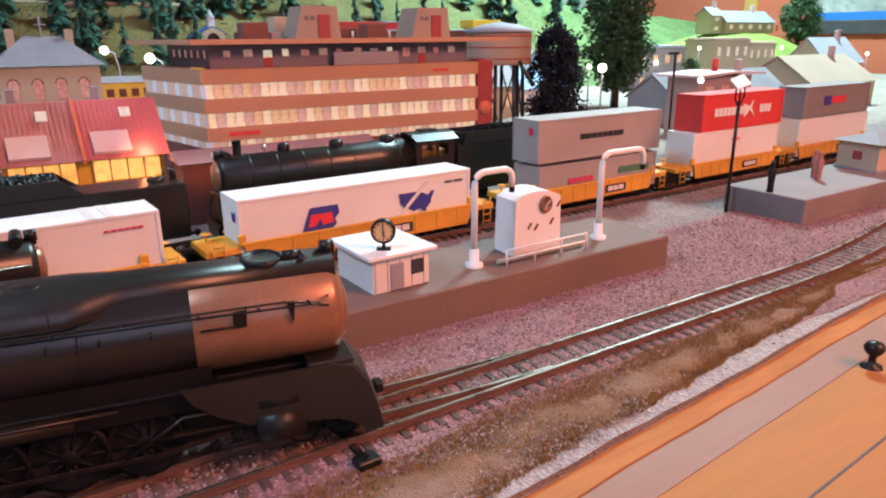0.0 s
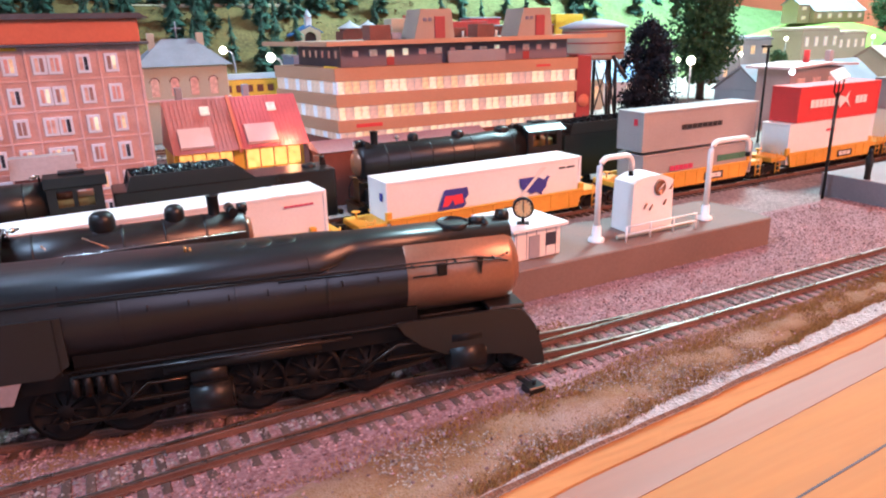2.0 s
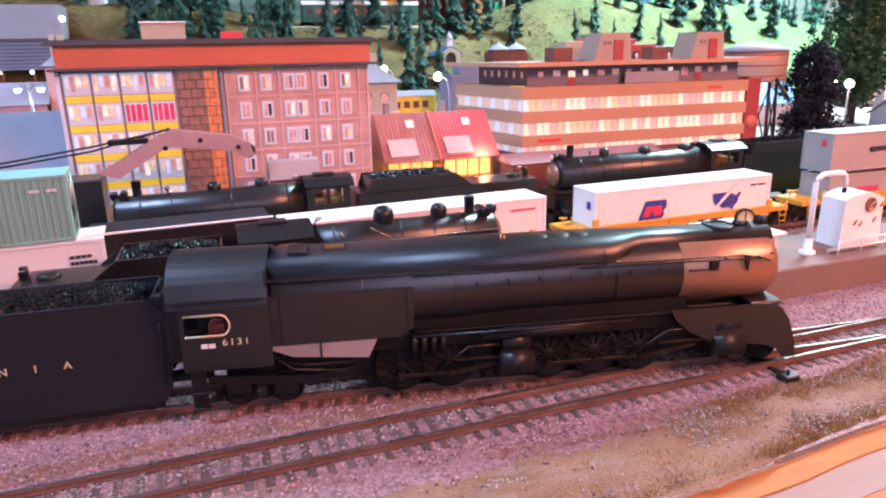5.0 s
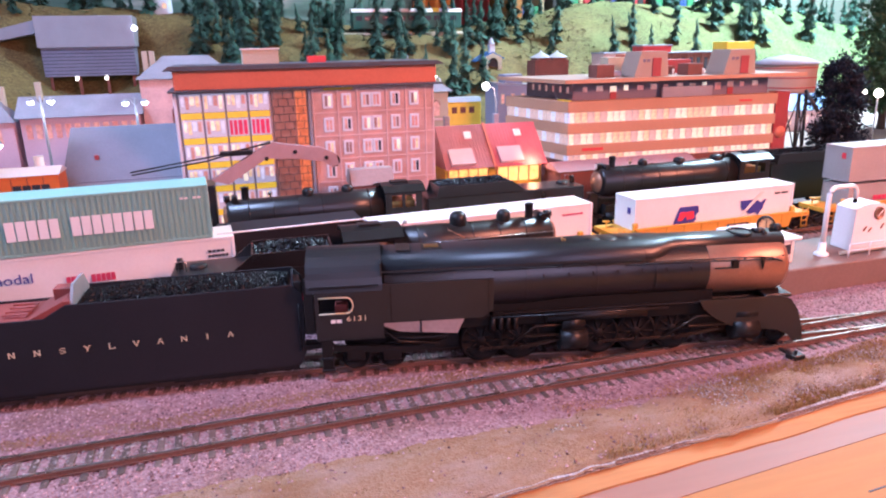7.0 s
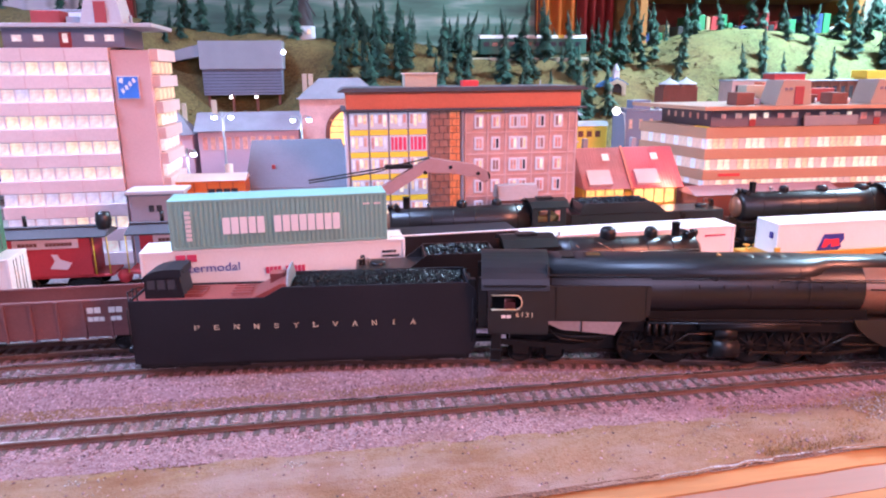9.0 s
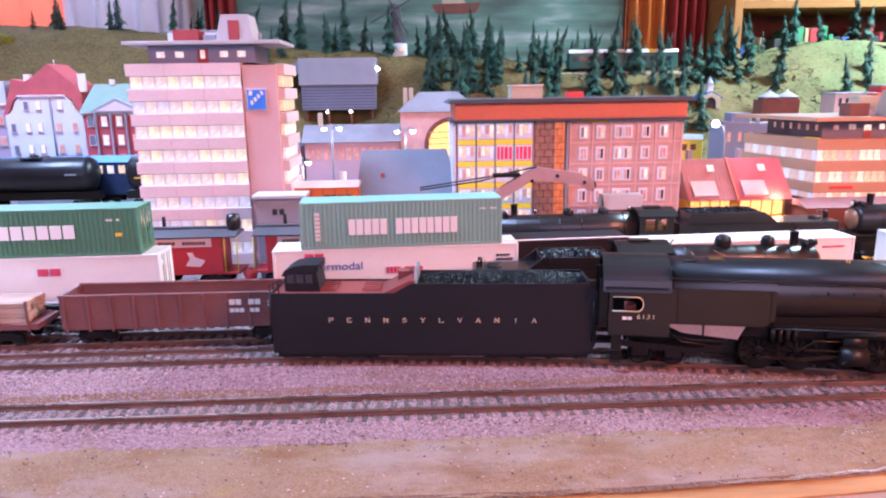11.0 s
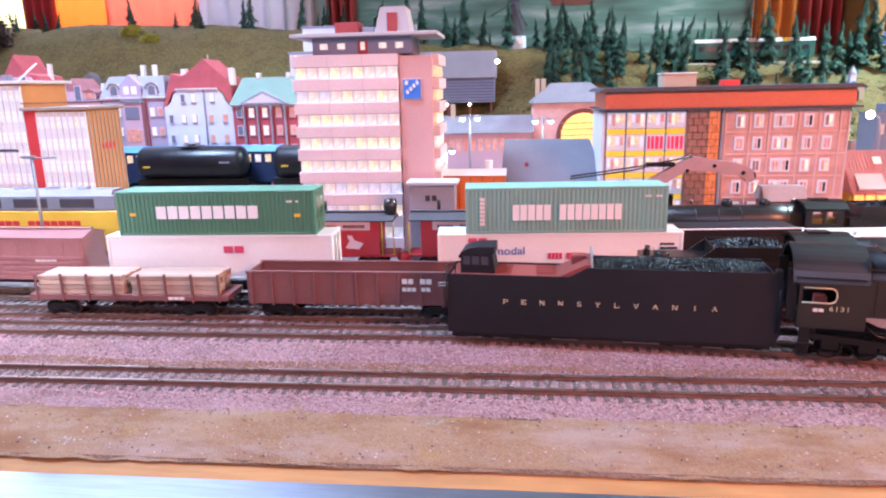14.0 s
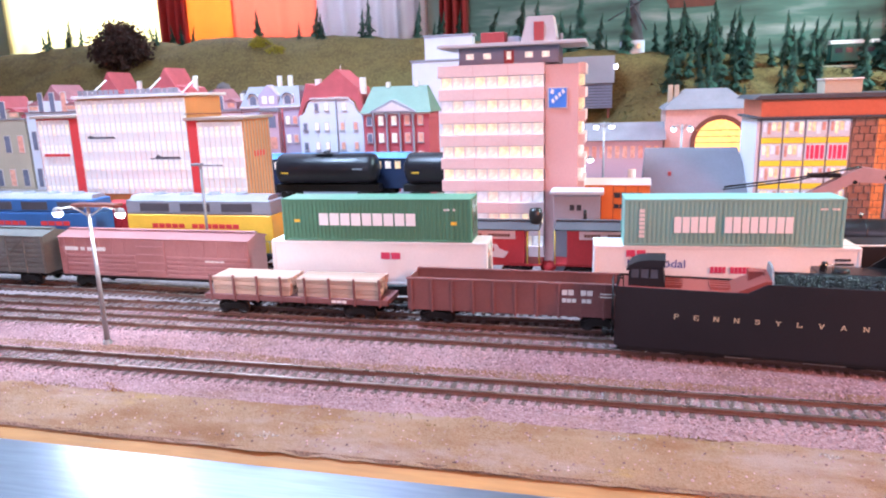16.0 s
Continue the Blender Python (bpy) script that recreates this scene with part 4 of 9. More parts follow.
def big_tender():
    t = thing("tender", (-187, 309.3, 0), "long black coal tender with red deck and gold lettering", "tender", rz=-4.9)
    t.scale = (1.0, 1.04, 1.04)
    x0, x1, w = -94, 94, 15.2
    lo, hi, bot = 43.5, 49.0, 8.5
    outline = [(x0, bot), (x1 - 3, bot), (x1, bot + 6), (x1, hi - 5), (x1 - 5, hi), (-12, hi), (-22, lo), (x0, lo)]
    part("side_panel", G().prism(outline, -w, -w + 1.2), tender_black, t)
    part("side_panel", G().prism(outline, w - 1.2, w), tender_black, t)
    part("rear_panel", G().box(x0, x0 + 1.2, -w + 1.2, w - 1.2, bot, lo, 0.1), tender_black, t)
    part("front_panel", G().box(x1 - 5, x1 - 3.8, -w + 1.2, w - 1.2, bot, hi - 1, 0.1), tender_black, t)
    part("underframe", G().box(x0 + 2, x1 - 4, -11, 11, 9, 15, 0.3), satin_black, t)
    deck = part("deck", G().box(x0 + 1, -16, -w + 1.2, w - 1.2, 41.2, 42.6, 0.1), oxide_red, t, "oxide red deck")
    part("deck_slope", G().prism([(-30, 42.4), (-13, 50.5), (-10, 50.5), (-10, 41.4), (-30, 41.4)], -w + 1.3, w - 1.3), oxide_red, t, "sloped red deck sheet")
    for xx in (-62, -36):
        hatch = part("water_hatch", G().box(xx - 5, xx + 5, -8, 8, 42.6, 43.5, 0.3), oxide_red, deck)
        for y in (-7, -2.5, 2.5, 7):
            part("hatch_latch", G().box(xx - 5.6, xx + 5.6, y - 0.5, y + 0.5, 43.4, 44.3, 0.2), oxide_red, hatch)
    part("red_box", G().box(-21, -13, 0, 7, 46, 52.5, 0.4), oxide_red, t)
    part("bulkhead", G().prism([(-w + 1.4, 46), (-w + 1.4, 49), (-8, 56.5), (8, 56.5), (w - 1.4, 49), (w - 1.4, 46)], -10, -8.8, "x"), mat("bulkhead_grey", (0.22, 0.24, 0.25), 0.5), t, "dark grey coal bulkhead")
    part("coal_bed", G().box(-8.6, x1 - 6, -w + 1.3, w - 1.3, 40, 47, 0.1), coal_mat, t)
    part("coal_load", coal_heap(G(), -7, x1 - 7, -w + 2, w - 2, 46.6, 4.6, 6800, 3, 0.82), coal_mat, t, "heap of glinting black coal")
    # brakeman's shelter with a bowed roof
    dx0, dx1, dy = -88, -66, 8.5
    house = part("doghouse", G().prism([(dx0 + 1, 42.5), (dx1, 42.5), (dx1 - 2, 55.5), (dx0 + 1, 54)], -dy, dy), tender_black, t, "black shelter with windows")
    bow = [(dx0 - 0.5, 52.0), (dx0 + 1.5, 55.0), (dx0 + 6, 57.2), (dx0 + 12, 58.2), (dx1 - 0.5, 58.4), (dx1 - 0.5, 54.4), (dx0 + 12, 54.0), (dx0 + 6, 53.6), (dx0 + 2.4, 53.0), (dx0 + 0.6, 51.6)]
    part("roof", G().prism(bow, -dy - 1, dy + 1), tender_black, house)
    for wx in (-85.5, -80.0, -74.5):
        pane = part("window", G().box(wx, wx + 4.4, -dy - 0.3, -dy + 0.2, 47.5, 52.8, 0.1), window_pane, house, "dull window pane")
        part("window_bar", G().box(wx + 4.4, wx + 5.4, -dy - 0.55, -dy, 47, 53.4, 0.1), tender_black, pane)
    part("eave_hook", G().tube([(dx1 - 1, -dy - 1, 58), (dx1 + 1.2, -dy - 1, 58.4), (dx1 + 1.2, -dy - 1, 56.8)], 0.35, 5), satin_black, house)
    rail = part("deck_rail", G().tube([(x0 + 1, -w + 2, 42), (x0 + 1, -w + 2, 48.5), (dx0, -w + 2.5, 50.5)], 0.4, 6), satin_black, t)
    part("rail_post", G().tube([(dx0 - 1.6, -w + 2.4, 42), (dx0 - 1.6, -w + 2.4, 50)], 0.4, 6), satin_black, rail)
    part("ladder", G().tube([(x0 - 2, -9, 10), (x0 - 2, -9, 47), (x0 + 4, -9, 47)], 0.45, 6).tube([(x0 - 2, -3, 10), (x0 - 2, -3, 47), (x0 + 4, -3, 47)], 0.45, 6), satin_black, t)
    for k in range(6):
        part("rung", G().tube([(x0 - 2, -9, 14 + 5 * k), (x0 - 2, -3, 14 + 5 * k)], 0.35, 6), satin_black, t)
    part("grab_rail", G().tube([(x0 - 0.6, -w - 0.4, 20), (x0 - 0.6, -w - 0.4, 40)], 0.4, 6).tube([(x1 - 2, -w - 0.6, 16), (x1 - 2, -w - 0.6, 40)], 0.4, 6), satin_black, t)
    part("front_coping", G().box(x1 - 8, x1 - 1, -12, 12, 30, 46, 0.8).box(x1 - 4, x1, -13.6, -9, 20, 50, 0.5), satin_black, t)
    for k, ch in enumerate("PENNSYLVANIA"):
        serif_letter(ch, gold_paint, t, (-59 + 10.7 * k, -w - 0.02, 26.8), 2.4)
    for cx in (-62, 60):
        g = G().prism([(cx - 30, 5.5), (cx + 30, 5.5), (cx + 30, 9), (cx - 30, 9)], -13.6, -12.2)
        f = part("truck_frame", g, satin_black, t)
        for k in range(4):
            wheel(f, cx - 24 + 16 * k, -9.2, 3.7 + 5.4, 5.4, True)
            wheel(f, cx - 24 + 16 * k, 9.2, 3.7 + 5.4, 5.4, False)
    part("brake_gear", G().box(-88, 88, -14.4, -13.6, 6.6, 8.4, 0.2), satin_black, t)
    part("drawbar", G().box(x1 - 6, x1 + 14, -3, 3, 10, 13, 0.4), satin_black, t)
    coupler(t, x0, -1)
    return t


big_tender()


# plainer steam locomotives of the yard
def steam_engine(x, y, rz, length, radius, zc, label, domes, number="", front=1, cab_len=34):
    e = thing("steam_locomotive", (x, y, 0), label, "locomotive", "yard locomotives", rz)
    h = length / 2
    b0, b1 = -h + cab_len - 4, h - 8
    boiler = part("boiler", G().lathe(0, 0, zc, [(0.1, b0), (radius + 0.8, b0), (radius + 0.8, b0 + 30), (radius, b0 + 45), (radius, b1), (radius * 0.85, b1 + 2), (0.1, b1 + 3)], 32, "x"), boiler_sheen, e)
    k = b0 + 14
    while k < b1 - 4:
        rr = radius + (0.85 if k < b0 + 32 else 0.05)
        part("boiler_band", G().lathe(0, 0, zc, [(rr, k), (rr + 0.2, k + 0.2), (rr + 0.2, k + 0.9), (rr, k + 1.1)], 32, "x"), satin_black, boiler)
        k += 18
    for dx, r, hgt in domes:
        part("dome", G().lathe(dx, 0, zc + radius - 1, [(r, 0), (r, hgt * 0.5), (r * 0.9, hgt * 0.8), (r * 0.55, hgt), (0.05, hgt * 1.05)], 20), satin_black, e)
    part("chimney", G().lathe(b1 - 12, 0, zc + radius - 1, [(3.2, 0), (2.7, 2), (2.9, 9.5), (3.4, 10), (2.4, 10.2), (2.2, 6)], 18), satin_black, e)
    hd = part("headlight", G().cyl(b1 - 1, 0, zc + radius + 1.2, 2.4, 4.5, "x", 14).box(b1 - 3, b1 + 3, -1.6, 1.6, zc + radius - 2.5, zc + radius - 0.5, 0.3), satin_black, e)
    part("lens", G().cyl(b1 + 3.6, 0, zc + radius + 1.2, 1.9, 0.3, "x", 14), off_white, hd)
    part("smokebox_front", G().lathe(0, 0, zc, [(radius * 0.7, b1 + 2.4), (radius * 0.62, b1 + 4.4), (0.1, b1 + 5.4)], 24, "x"), graphite, e)
    part("bell", G().lathe(b1 - 30, 0, zc + radius - 0.5, [(0.5, 0), (0.6, 2.5), (1.9, 2.6), (1.6, 4.2), (0.6, 5.2), (0.05, 5.3)], 12), steel, e, "small bright bell")
    part("turret_valve", G().tube([(b0 + 6, -3, zc + radius), (b0 + 6, -3, zc + radius + 4), (b0 + 10, 2, zc + radius + 4)], 0.7, 6).ball(b0 + 8, 0, zc + radius + 4, 1.4, 8), steel, e, "bright valve cluster")
    # cab
    hw, top = 15.2, zc + radius + 4
    roofp = [(-hw - 1.5, top - 5)] + [(-hw * 0.6, top - 0.8), (0, top + 0.6), (hw * 0.6, top - 0.8)] + [(hw + 1.5, top - 5), (hw + 1.2, top - 5.8), (0, top - 0.6), (-hw - 1.2, top - 5.8)]
    cab = part("cab_roof", G().prism(roofp, -h - 3, -h + cab_len, "x"), satin_black, e)
    part("roof_vent", G().box(-h + 8, -h + 22, -4, 4, top - 0.2, top + 1.6, 0.4), satin_black, cab)
    for y0, y1 in ((-hw, -hw + 0.9), (hw - 0.9, hw)):
        cs = part("cab_side", plate(-h, -h + cab_len - 1, 20, top - 5, -h + 5, -h + cab_len - 6, top - 17, top - 7.5, y0, y1), loco_black, e)
        part("window_post", G().box(-h + 13.5, -h + 16, y0, y1, top - 17, top - 7.5, 0.1), loco_black, cs)
    part("cab_front", G().box(-h + cab_len - 2, -h + cab_len - 1, -hw + 1, hw - 1, 20, top - 5, 0.1), loco_black, e)
    part("cab_interior", G().box(-h + 4, -h + cab_len - 3, -9, 9, 20, top - 13, 0.6), brass, e, "yellowish cab fittings")
    if number:
        lettering("cab_number", number, off_white, e, (-h + 8, -hw - 0.2, 27.5), 15.5, 4.4, gap=1.15, label="white cab number")
    part("running_board", G().box(-h + cab_len, h - 4, -13.5, 13.5, zc - 12.5, zc - 11.4, 0.2), loco_black, e)
    part("frame", G().box(-h + 4, h - 4, -6, 6, 9, zc - 10, 0.4), satin_black, e)
    for k in (0.22, 0.62):
        px = b0 + (b1 - b0) * k
        part("air_tank", G().cyl(px, -radius - 1.2, zc - 9.2, 2.2, (b1 - b0) * 0.24, "x", 12), satin_black, e)
        part("sand_pipe", G().tube([(px + 6, -radius * 0.5, zc + radius * 0.86), (px + 5, -radius * 0.98, zc + 2), (px - 2, -radius - 0.4, zc - 11)], 0.4, 5), satin_black, e)
    part("air_pump", G().cyl(b0 + (b1 - b0) * 0.5, -radius - 1.8, zc - 9, 1.9, 8, n=12).cyl(b0 + (b1 - b0) * 0.5, -radius - 1.8, zc - 4, 2.4, 3, n=12), satin_black, e)
    part("feedwater_heater", G().cyl(b1 - 4, -7, zc + radius + 0.6, 2.4, 14, "y", 14), satin_black, e)
    part("walkway_edge", G().box(-h + cab_len, h - 4, -13.9, -13.4, zc - 12.3, zc - 11.5, 0.1), steel, e, "bright steel walkway edge")
    for k in range(5):
        px = b0 + 10 + (b1 - b0 - 16) * k / 4
        part("stanchion", G().tube([(px, -radius + 0.2, zc + 4), (px, -radius - 1.6, zc + 4)], 0.4, 5), steel, e)
    part("step", G().box(-h + 2, -h + 9, -15.6, -13, 8, 9, 0.2).box(-h + 2, -h + 9, -15.6, -13, 14, 15, 0.2).box(-h + 5, -h + 6, -15.2, -14.4, 8, 20, 0.1), satin_black, e)
    part("boiler_pipe", G().tube([(b0 + 18, -radius * 0.75, zc + radius * 0.8), (b0 + 26, -radius - 0.6, zc), (b1 - 20, -radius - 0.6, zc - 2)], 0.5, 6).tube([(b0 + 34, -radius * 0.6, zc + radius * 0.85), (b0 + 44, -radius * 0.95, zc + radius * 0.4)], 0.5, 6), graphite, e)
    r = 8.6
    n = max(3, int((length - cab_len - 26) // 19))
    xs = [h - 34 - 18.6 * i for i in range(n)]
    for xx in xs:
        for yy, near in ((-9.2, True), (9.2, False)):
            wheel(e, xx, yy, 3.7 + r, r, near, True)
    rod = part("side_rod", G().box(xs[-1] - 2, xs[0] + 2, -13, -12.3, 9.6, 11.2, 0.2), steel, e)
    for sy in (-1, 1):
        part("cylinder", G().cyl(h - 22, 12.4 * sy, 13.5, 5, 15, "x", 16).box(h - 21, h - 8, min(6 * sy, 14 * sy), max(6 * sy, 14 * sy), 14, 25, 0.5), satin_black, e)
    part("pilot", G().prism([(-14, 14), (14, 14), (11, 5), (-11, 5)], h - 5, h, "x").box(h - 7, h - 4, -14.5, 14.5, 11, 16, 0.4), satin_black, e)
    for yy, near in ((-9.2, True), (9.2, False)):
        wheel(e, h - 10, yy, 3.7 + 5, 5, near)
    part("pilot_step", G().tube([(h - 2, -10, 16), (h - 2, -10, 24), (h - 8, -10, zc - 8)], 0.5, 6), satin_black, e)
    part("handrail", G().tube([(b0 + 8, -radius - 1.4, zc + 4), (b1, -radius - 1.4, zc + 4)], 0.35, 6), steel, e)
    return e


def coal_tender(x, y, rz, length, height, label, seed, coal=(-0.1, 0.9), badge=False):
    t = thing("tender", (x, y, 0), label, "tender", "yard tenders", rz)
    h, w = length / 2, 15.0
    part("tank", G().box(-h, h, -w, w, 13, height - 9, 0.8), loco_black, t)
    c0, c1 = coal[0] * h, coal[1] * h
    slope = [(c0 - 12, height - 9.2), (c0, height), (c1 + 2, height), (c1 + 5, height - 9.2)]
    for sy in (-w, w - 1):
        part("bunker_side", G().prism(slope, sy, sy + 1), loco_black, t)
    for ex in (c0 - 1, c1 + 1):
        part("bunker_end", G().prism([(-w + 1, height - 9.2), (-w + 1, height - 1), (w - 1, height - 1), (w - 1, height - 9.2)], ex, ex + 1, "x"), loco_black, t)
    part("coal_load", coal_heap(G(), c0 + 1, c1, -w + 2, w - 2, height - 3.5, 5, int(10 * (c1 - c0)), seed, 1.8), coal_mat, t, "heap of black coal")
    part("coal_bed", G().box(c0, c1, -w + 1.1, w - 1.1, height - 9.4, height - 3, 0.1), coal_mat, t)
    part("water_hatch", G().lathe(-h + 14, 0, height - 9, [(5, 0), (5, 1.8), (4, 2.4), (0.05, 2.6)], 16), satin_black, t)
    part("rear_lamp", G().cyl(-h + 3, 0, height - 4, 1.6, 3, "x", 10).box(-h + 2, -h + 6, -1, 1, height - 9, height - 5, 0.3), satin_black, t)
    part("grab_loop", G().tube([(-h + 4, -6, height - 9), (-h + 4, -6, height - 3), (-h + 8, -6, height - 3), (-h + 8, -6, height - 9)], 0.4, 6), steel, t)
    if badge:
        g = G().prism([(-9, -3.4), (9.5, -4.6), (7.5, 4.6), (-11, 5.4)], -w - 0.4, -w - 0.05)
        part("badge", g, print_red, t, "slanted red and white badge", (h * 0.30, 0, 27))
        g = G()
        for k in range(3):
            g.box(-7.5 + k, 7 - k * 0.5, -w - 0.6, -w - 0.4, -2.4 + k * 2.3, -1.1 + k * 2.3, 0.02)
        part("badge_print", g, off_white, t, at=(h * 0.30, 0, 27))
    for cx in (-h * 0.6, h * 0.6):
        truck(t, cx, base=14)
    coupler(t, -h, -1)
    return t


steam_engine(12, 369, -1.5, 142, 11.6, 40, "black switching steam locomotive with domes and white cab number", [(2, 5.6, 8.5), (33, 4.6, 7.5)], "7551")
coal_tender(-112, 358, -2.5, 94, 52, "black coal tender with a slanted red badge", 21, (-0.05, 0.86), True)

# articulated black engine and its tender, further back
steam_engine(-58, 484, 180, 152, 12.6, 42, "long black steam locomotive in the middle of the yard", [(-20, 4.5, 6), (10, 4.5, 6)], cab_len=30)
coal_tender(92, 486, 180, 138, 55, "long black tender with a raised coal bunker", 23, (-0.05, 0.82))
steam_engine(268, 492, 180, 178, 13.0, 43, "black express steam locomotive with a shiny boiler", [(-40, 6, 5), (0, 5, 5), (38, 4.2, 6)], cab_len=34)
coal_tender(412, 494, 180, 100, 58, "black coal tender heaped with coal in front of the banded building", 25, (-0.9, 0.8))


# ---- containers and their cars ----
def container(x, y, z, rz, length, label, paint, height=32.5, width=28.0, ribs=0, top=None, group="shipping containers"):
    c = thing("container", (x, y, z), label, "container", group, rz)
    h, w = length / 2, width / 2
    part("body", G().box(-h + 0.6, h - 0.6, -w + 0.7, w - 0.7, 0.8, height - 0.8, 0.2), paint, c)
    fr = G()
    for yy in (-w, w - 1.4):
        fr.box(-h, h, yy, yy + 1.4, 0, 1.6, 0.2).box(-h, h, yy, yy + 1.4, height - 1.7, height, 0.2)
        for xx in (-h, h - 2):
            fr.box(xx, xx + 2, yy - 0.03, yy + 1.43, 0, height, 0.2)
    for xx in (-h, h - 1.4):
        fr.box(xx, xx + 1.4, -w, w, height - 1.7, height, 0.2).box(xx, xx + 1.4, -w, w, 0, 1.6, 0.2)
    part("frame", fr, paint, c)
    part("roof", G().box(-h + 0.5, h - 0.5, -w + 0.5, w - 0.5, height - 0.7, height - 0.05, 0.1), top or paint, c)
    if ribs:
        pitch = (length - 6) / ribs
        me = mesh_of("rib", G().prism([(-pitch * 0.34, 0.75), (-pitch * 0.2, 0), (pitch * 0.2, 0), (pitch * 0.34, 0.75)], 1.6, height - 1.7, "z"), paint)
        for k in range(ribs):
            share("rib", me, c, (-h + 3 + pitch * (k + 0.5), -w + 0.12, 0))
    door = part("door", G().box(h - 0.7, h - 0.2, -w + 1.6, w - 1.6, 1.8, height - 2, 0.1), paint, c)
    for k in (-7, -3, 3, 7):
        part("lock_rod", G().tube([(h + 0.1, k, 2), (h + 0.1, k, height - 2)], 0.35, 6), steel, door)
    for xx in (-h, h - 2.2):
        for yy in (-w - 0.05, w - 1.9):
            part("corner_casting", G().box(xx - 0.05, xx + 2.25, yy, yy + 1.95, height - 1.7, height + 0.1, 0.2), paint, c)
    return c


def flat_car(x, y, rz, length, label, deck=20.0):
    t = thing("flat_car", (x, y, 0), label, "rail car", "container cars", rz)
    h = length / 2
    part("deck", G().box(-h, h, -14.5, 14.5, deck - 3, deck, 0.4), satin_black, t)
    part("sill", G().prism([(-h + 4, deck - 3), (h - 4, deck - 3), (h - 30, deck - 8), (-h + 30, deck - 8)], -13, 13), satin_black, t)
    for cx in (-h + 22, h - 22):
        truck(t, cx, top=deck - 3)
    coupler(t, -h, -1), coupler(t, h, 1)
    return t


DZ = 20.2
flat_car(-456, 385.5, 2.0, 186, "black flat car under the green container")
cn = container(-456, 386.5, DZ, 1.6, 168, "white container under the green container", white_paint, 33)
bars("line_logo", "xx", print_red, cn, (4, -14.25, 20), 16, 5, "red letter mark")
ev = container(-456, 386.5, DZ + 33.2, 1.6, 146, "green ribbed container with white block lettering", evergreen_paint, 32, ribs=44)
bars("name_lettering", "xxxxxxxxx", white_paint, ev, (-43, -14.9, 12.2), 76, 9.2, "white block letter bars")
bars("capacity_print", "xx x", off_white, ev, (53, -14.9, 23.5), 9, 1.4)
part("yellow_mark", G().box(-63, -58.5, -15, -14.6, 14.5, 16.6, 0.05).box(58, 62.5, -15, -14.6, 13, 15.4, 0.05), bright_yellow, ev)

flat_car(-209, 398, 3.0, 186, "black flat car under the sage container")
cn2 = container(-211, 398, DZ - 2, 3.0, 172, "white container printed with blue and red lettering", white_paint, 34)
lettering("service_name", "Intermodal", logo_blue, cn2, (-63, -14.2, 19.0), 38.5, 5.6, label="dark blue lettering")
bars("line_logo", "xx", print_red, cn2, (-64, -14.25, 26.4), 14, 4.8, "red letter mark")
bars("slogan", "xxxx xxxxx", print_red, cn2, (-8, -14.25, 15.5), 26, 4.5, "pinkish red slogan bars")
part("blue_line", G().box(42, 78, -14.3, -14.0, 9.4, 10.4, 0.03).box(42, 78, -14.3, -14.0, 7.2, 8.0, 0.03), logo_blue, cn2)
bars("owner_code", "xxxx", ink, cn2, (70, -14.25, 25), 10, 1.6)
bars("owner_code", "xxxxxx", ink, cn2, (70, -14.25, 22), 12, 1.6)
ch = container(-207, 398, DZ + 32.3, 3.0, 140, "sage green ribbed container with white lettering", sage_paint, 32.5, ribs=44)
bars("name_lettering", "xxxxx xxxxxxxx", white_paint, ch, (-37, -14.9, 9.5), 76, 11, "white block letter bars")
g = G()
for k in range(7):
    g.box(-0, 3.6, -0.3, 0, 6 + 2.9 * k, 8.2 + 2.9 * k, 0.02)
part("side_letters", g, off_white, ch, "column of pale letter bars", (-60, -14.6, 0))
bars("capacity_print", "xx xx", off_white, ch, (54, -14.9, 25), 12, 1.3)


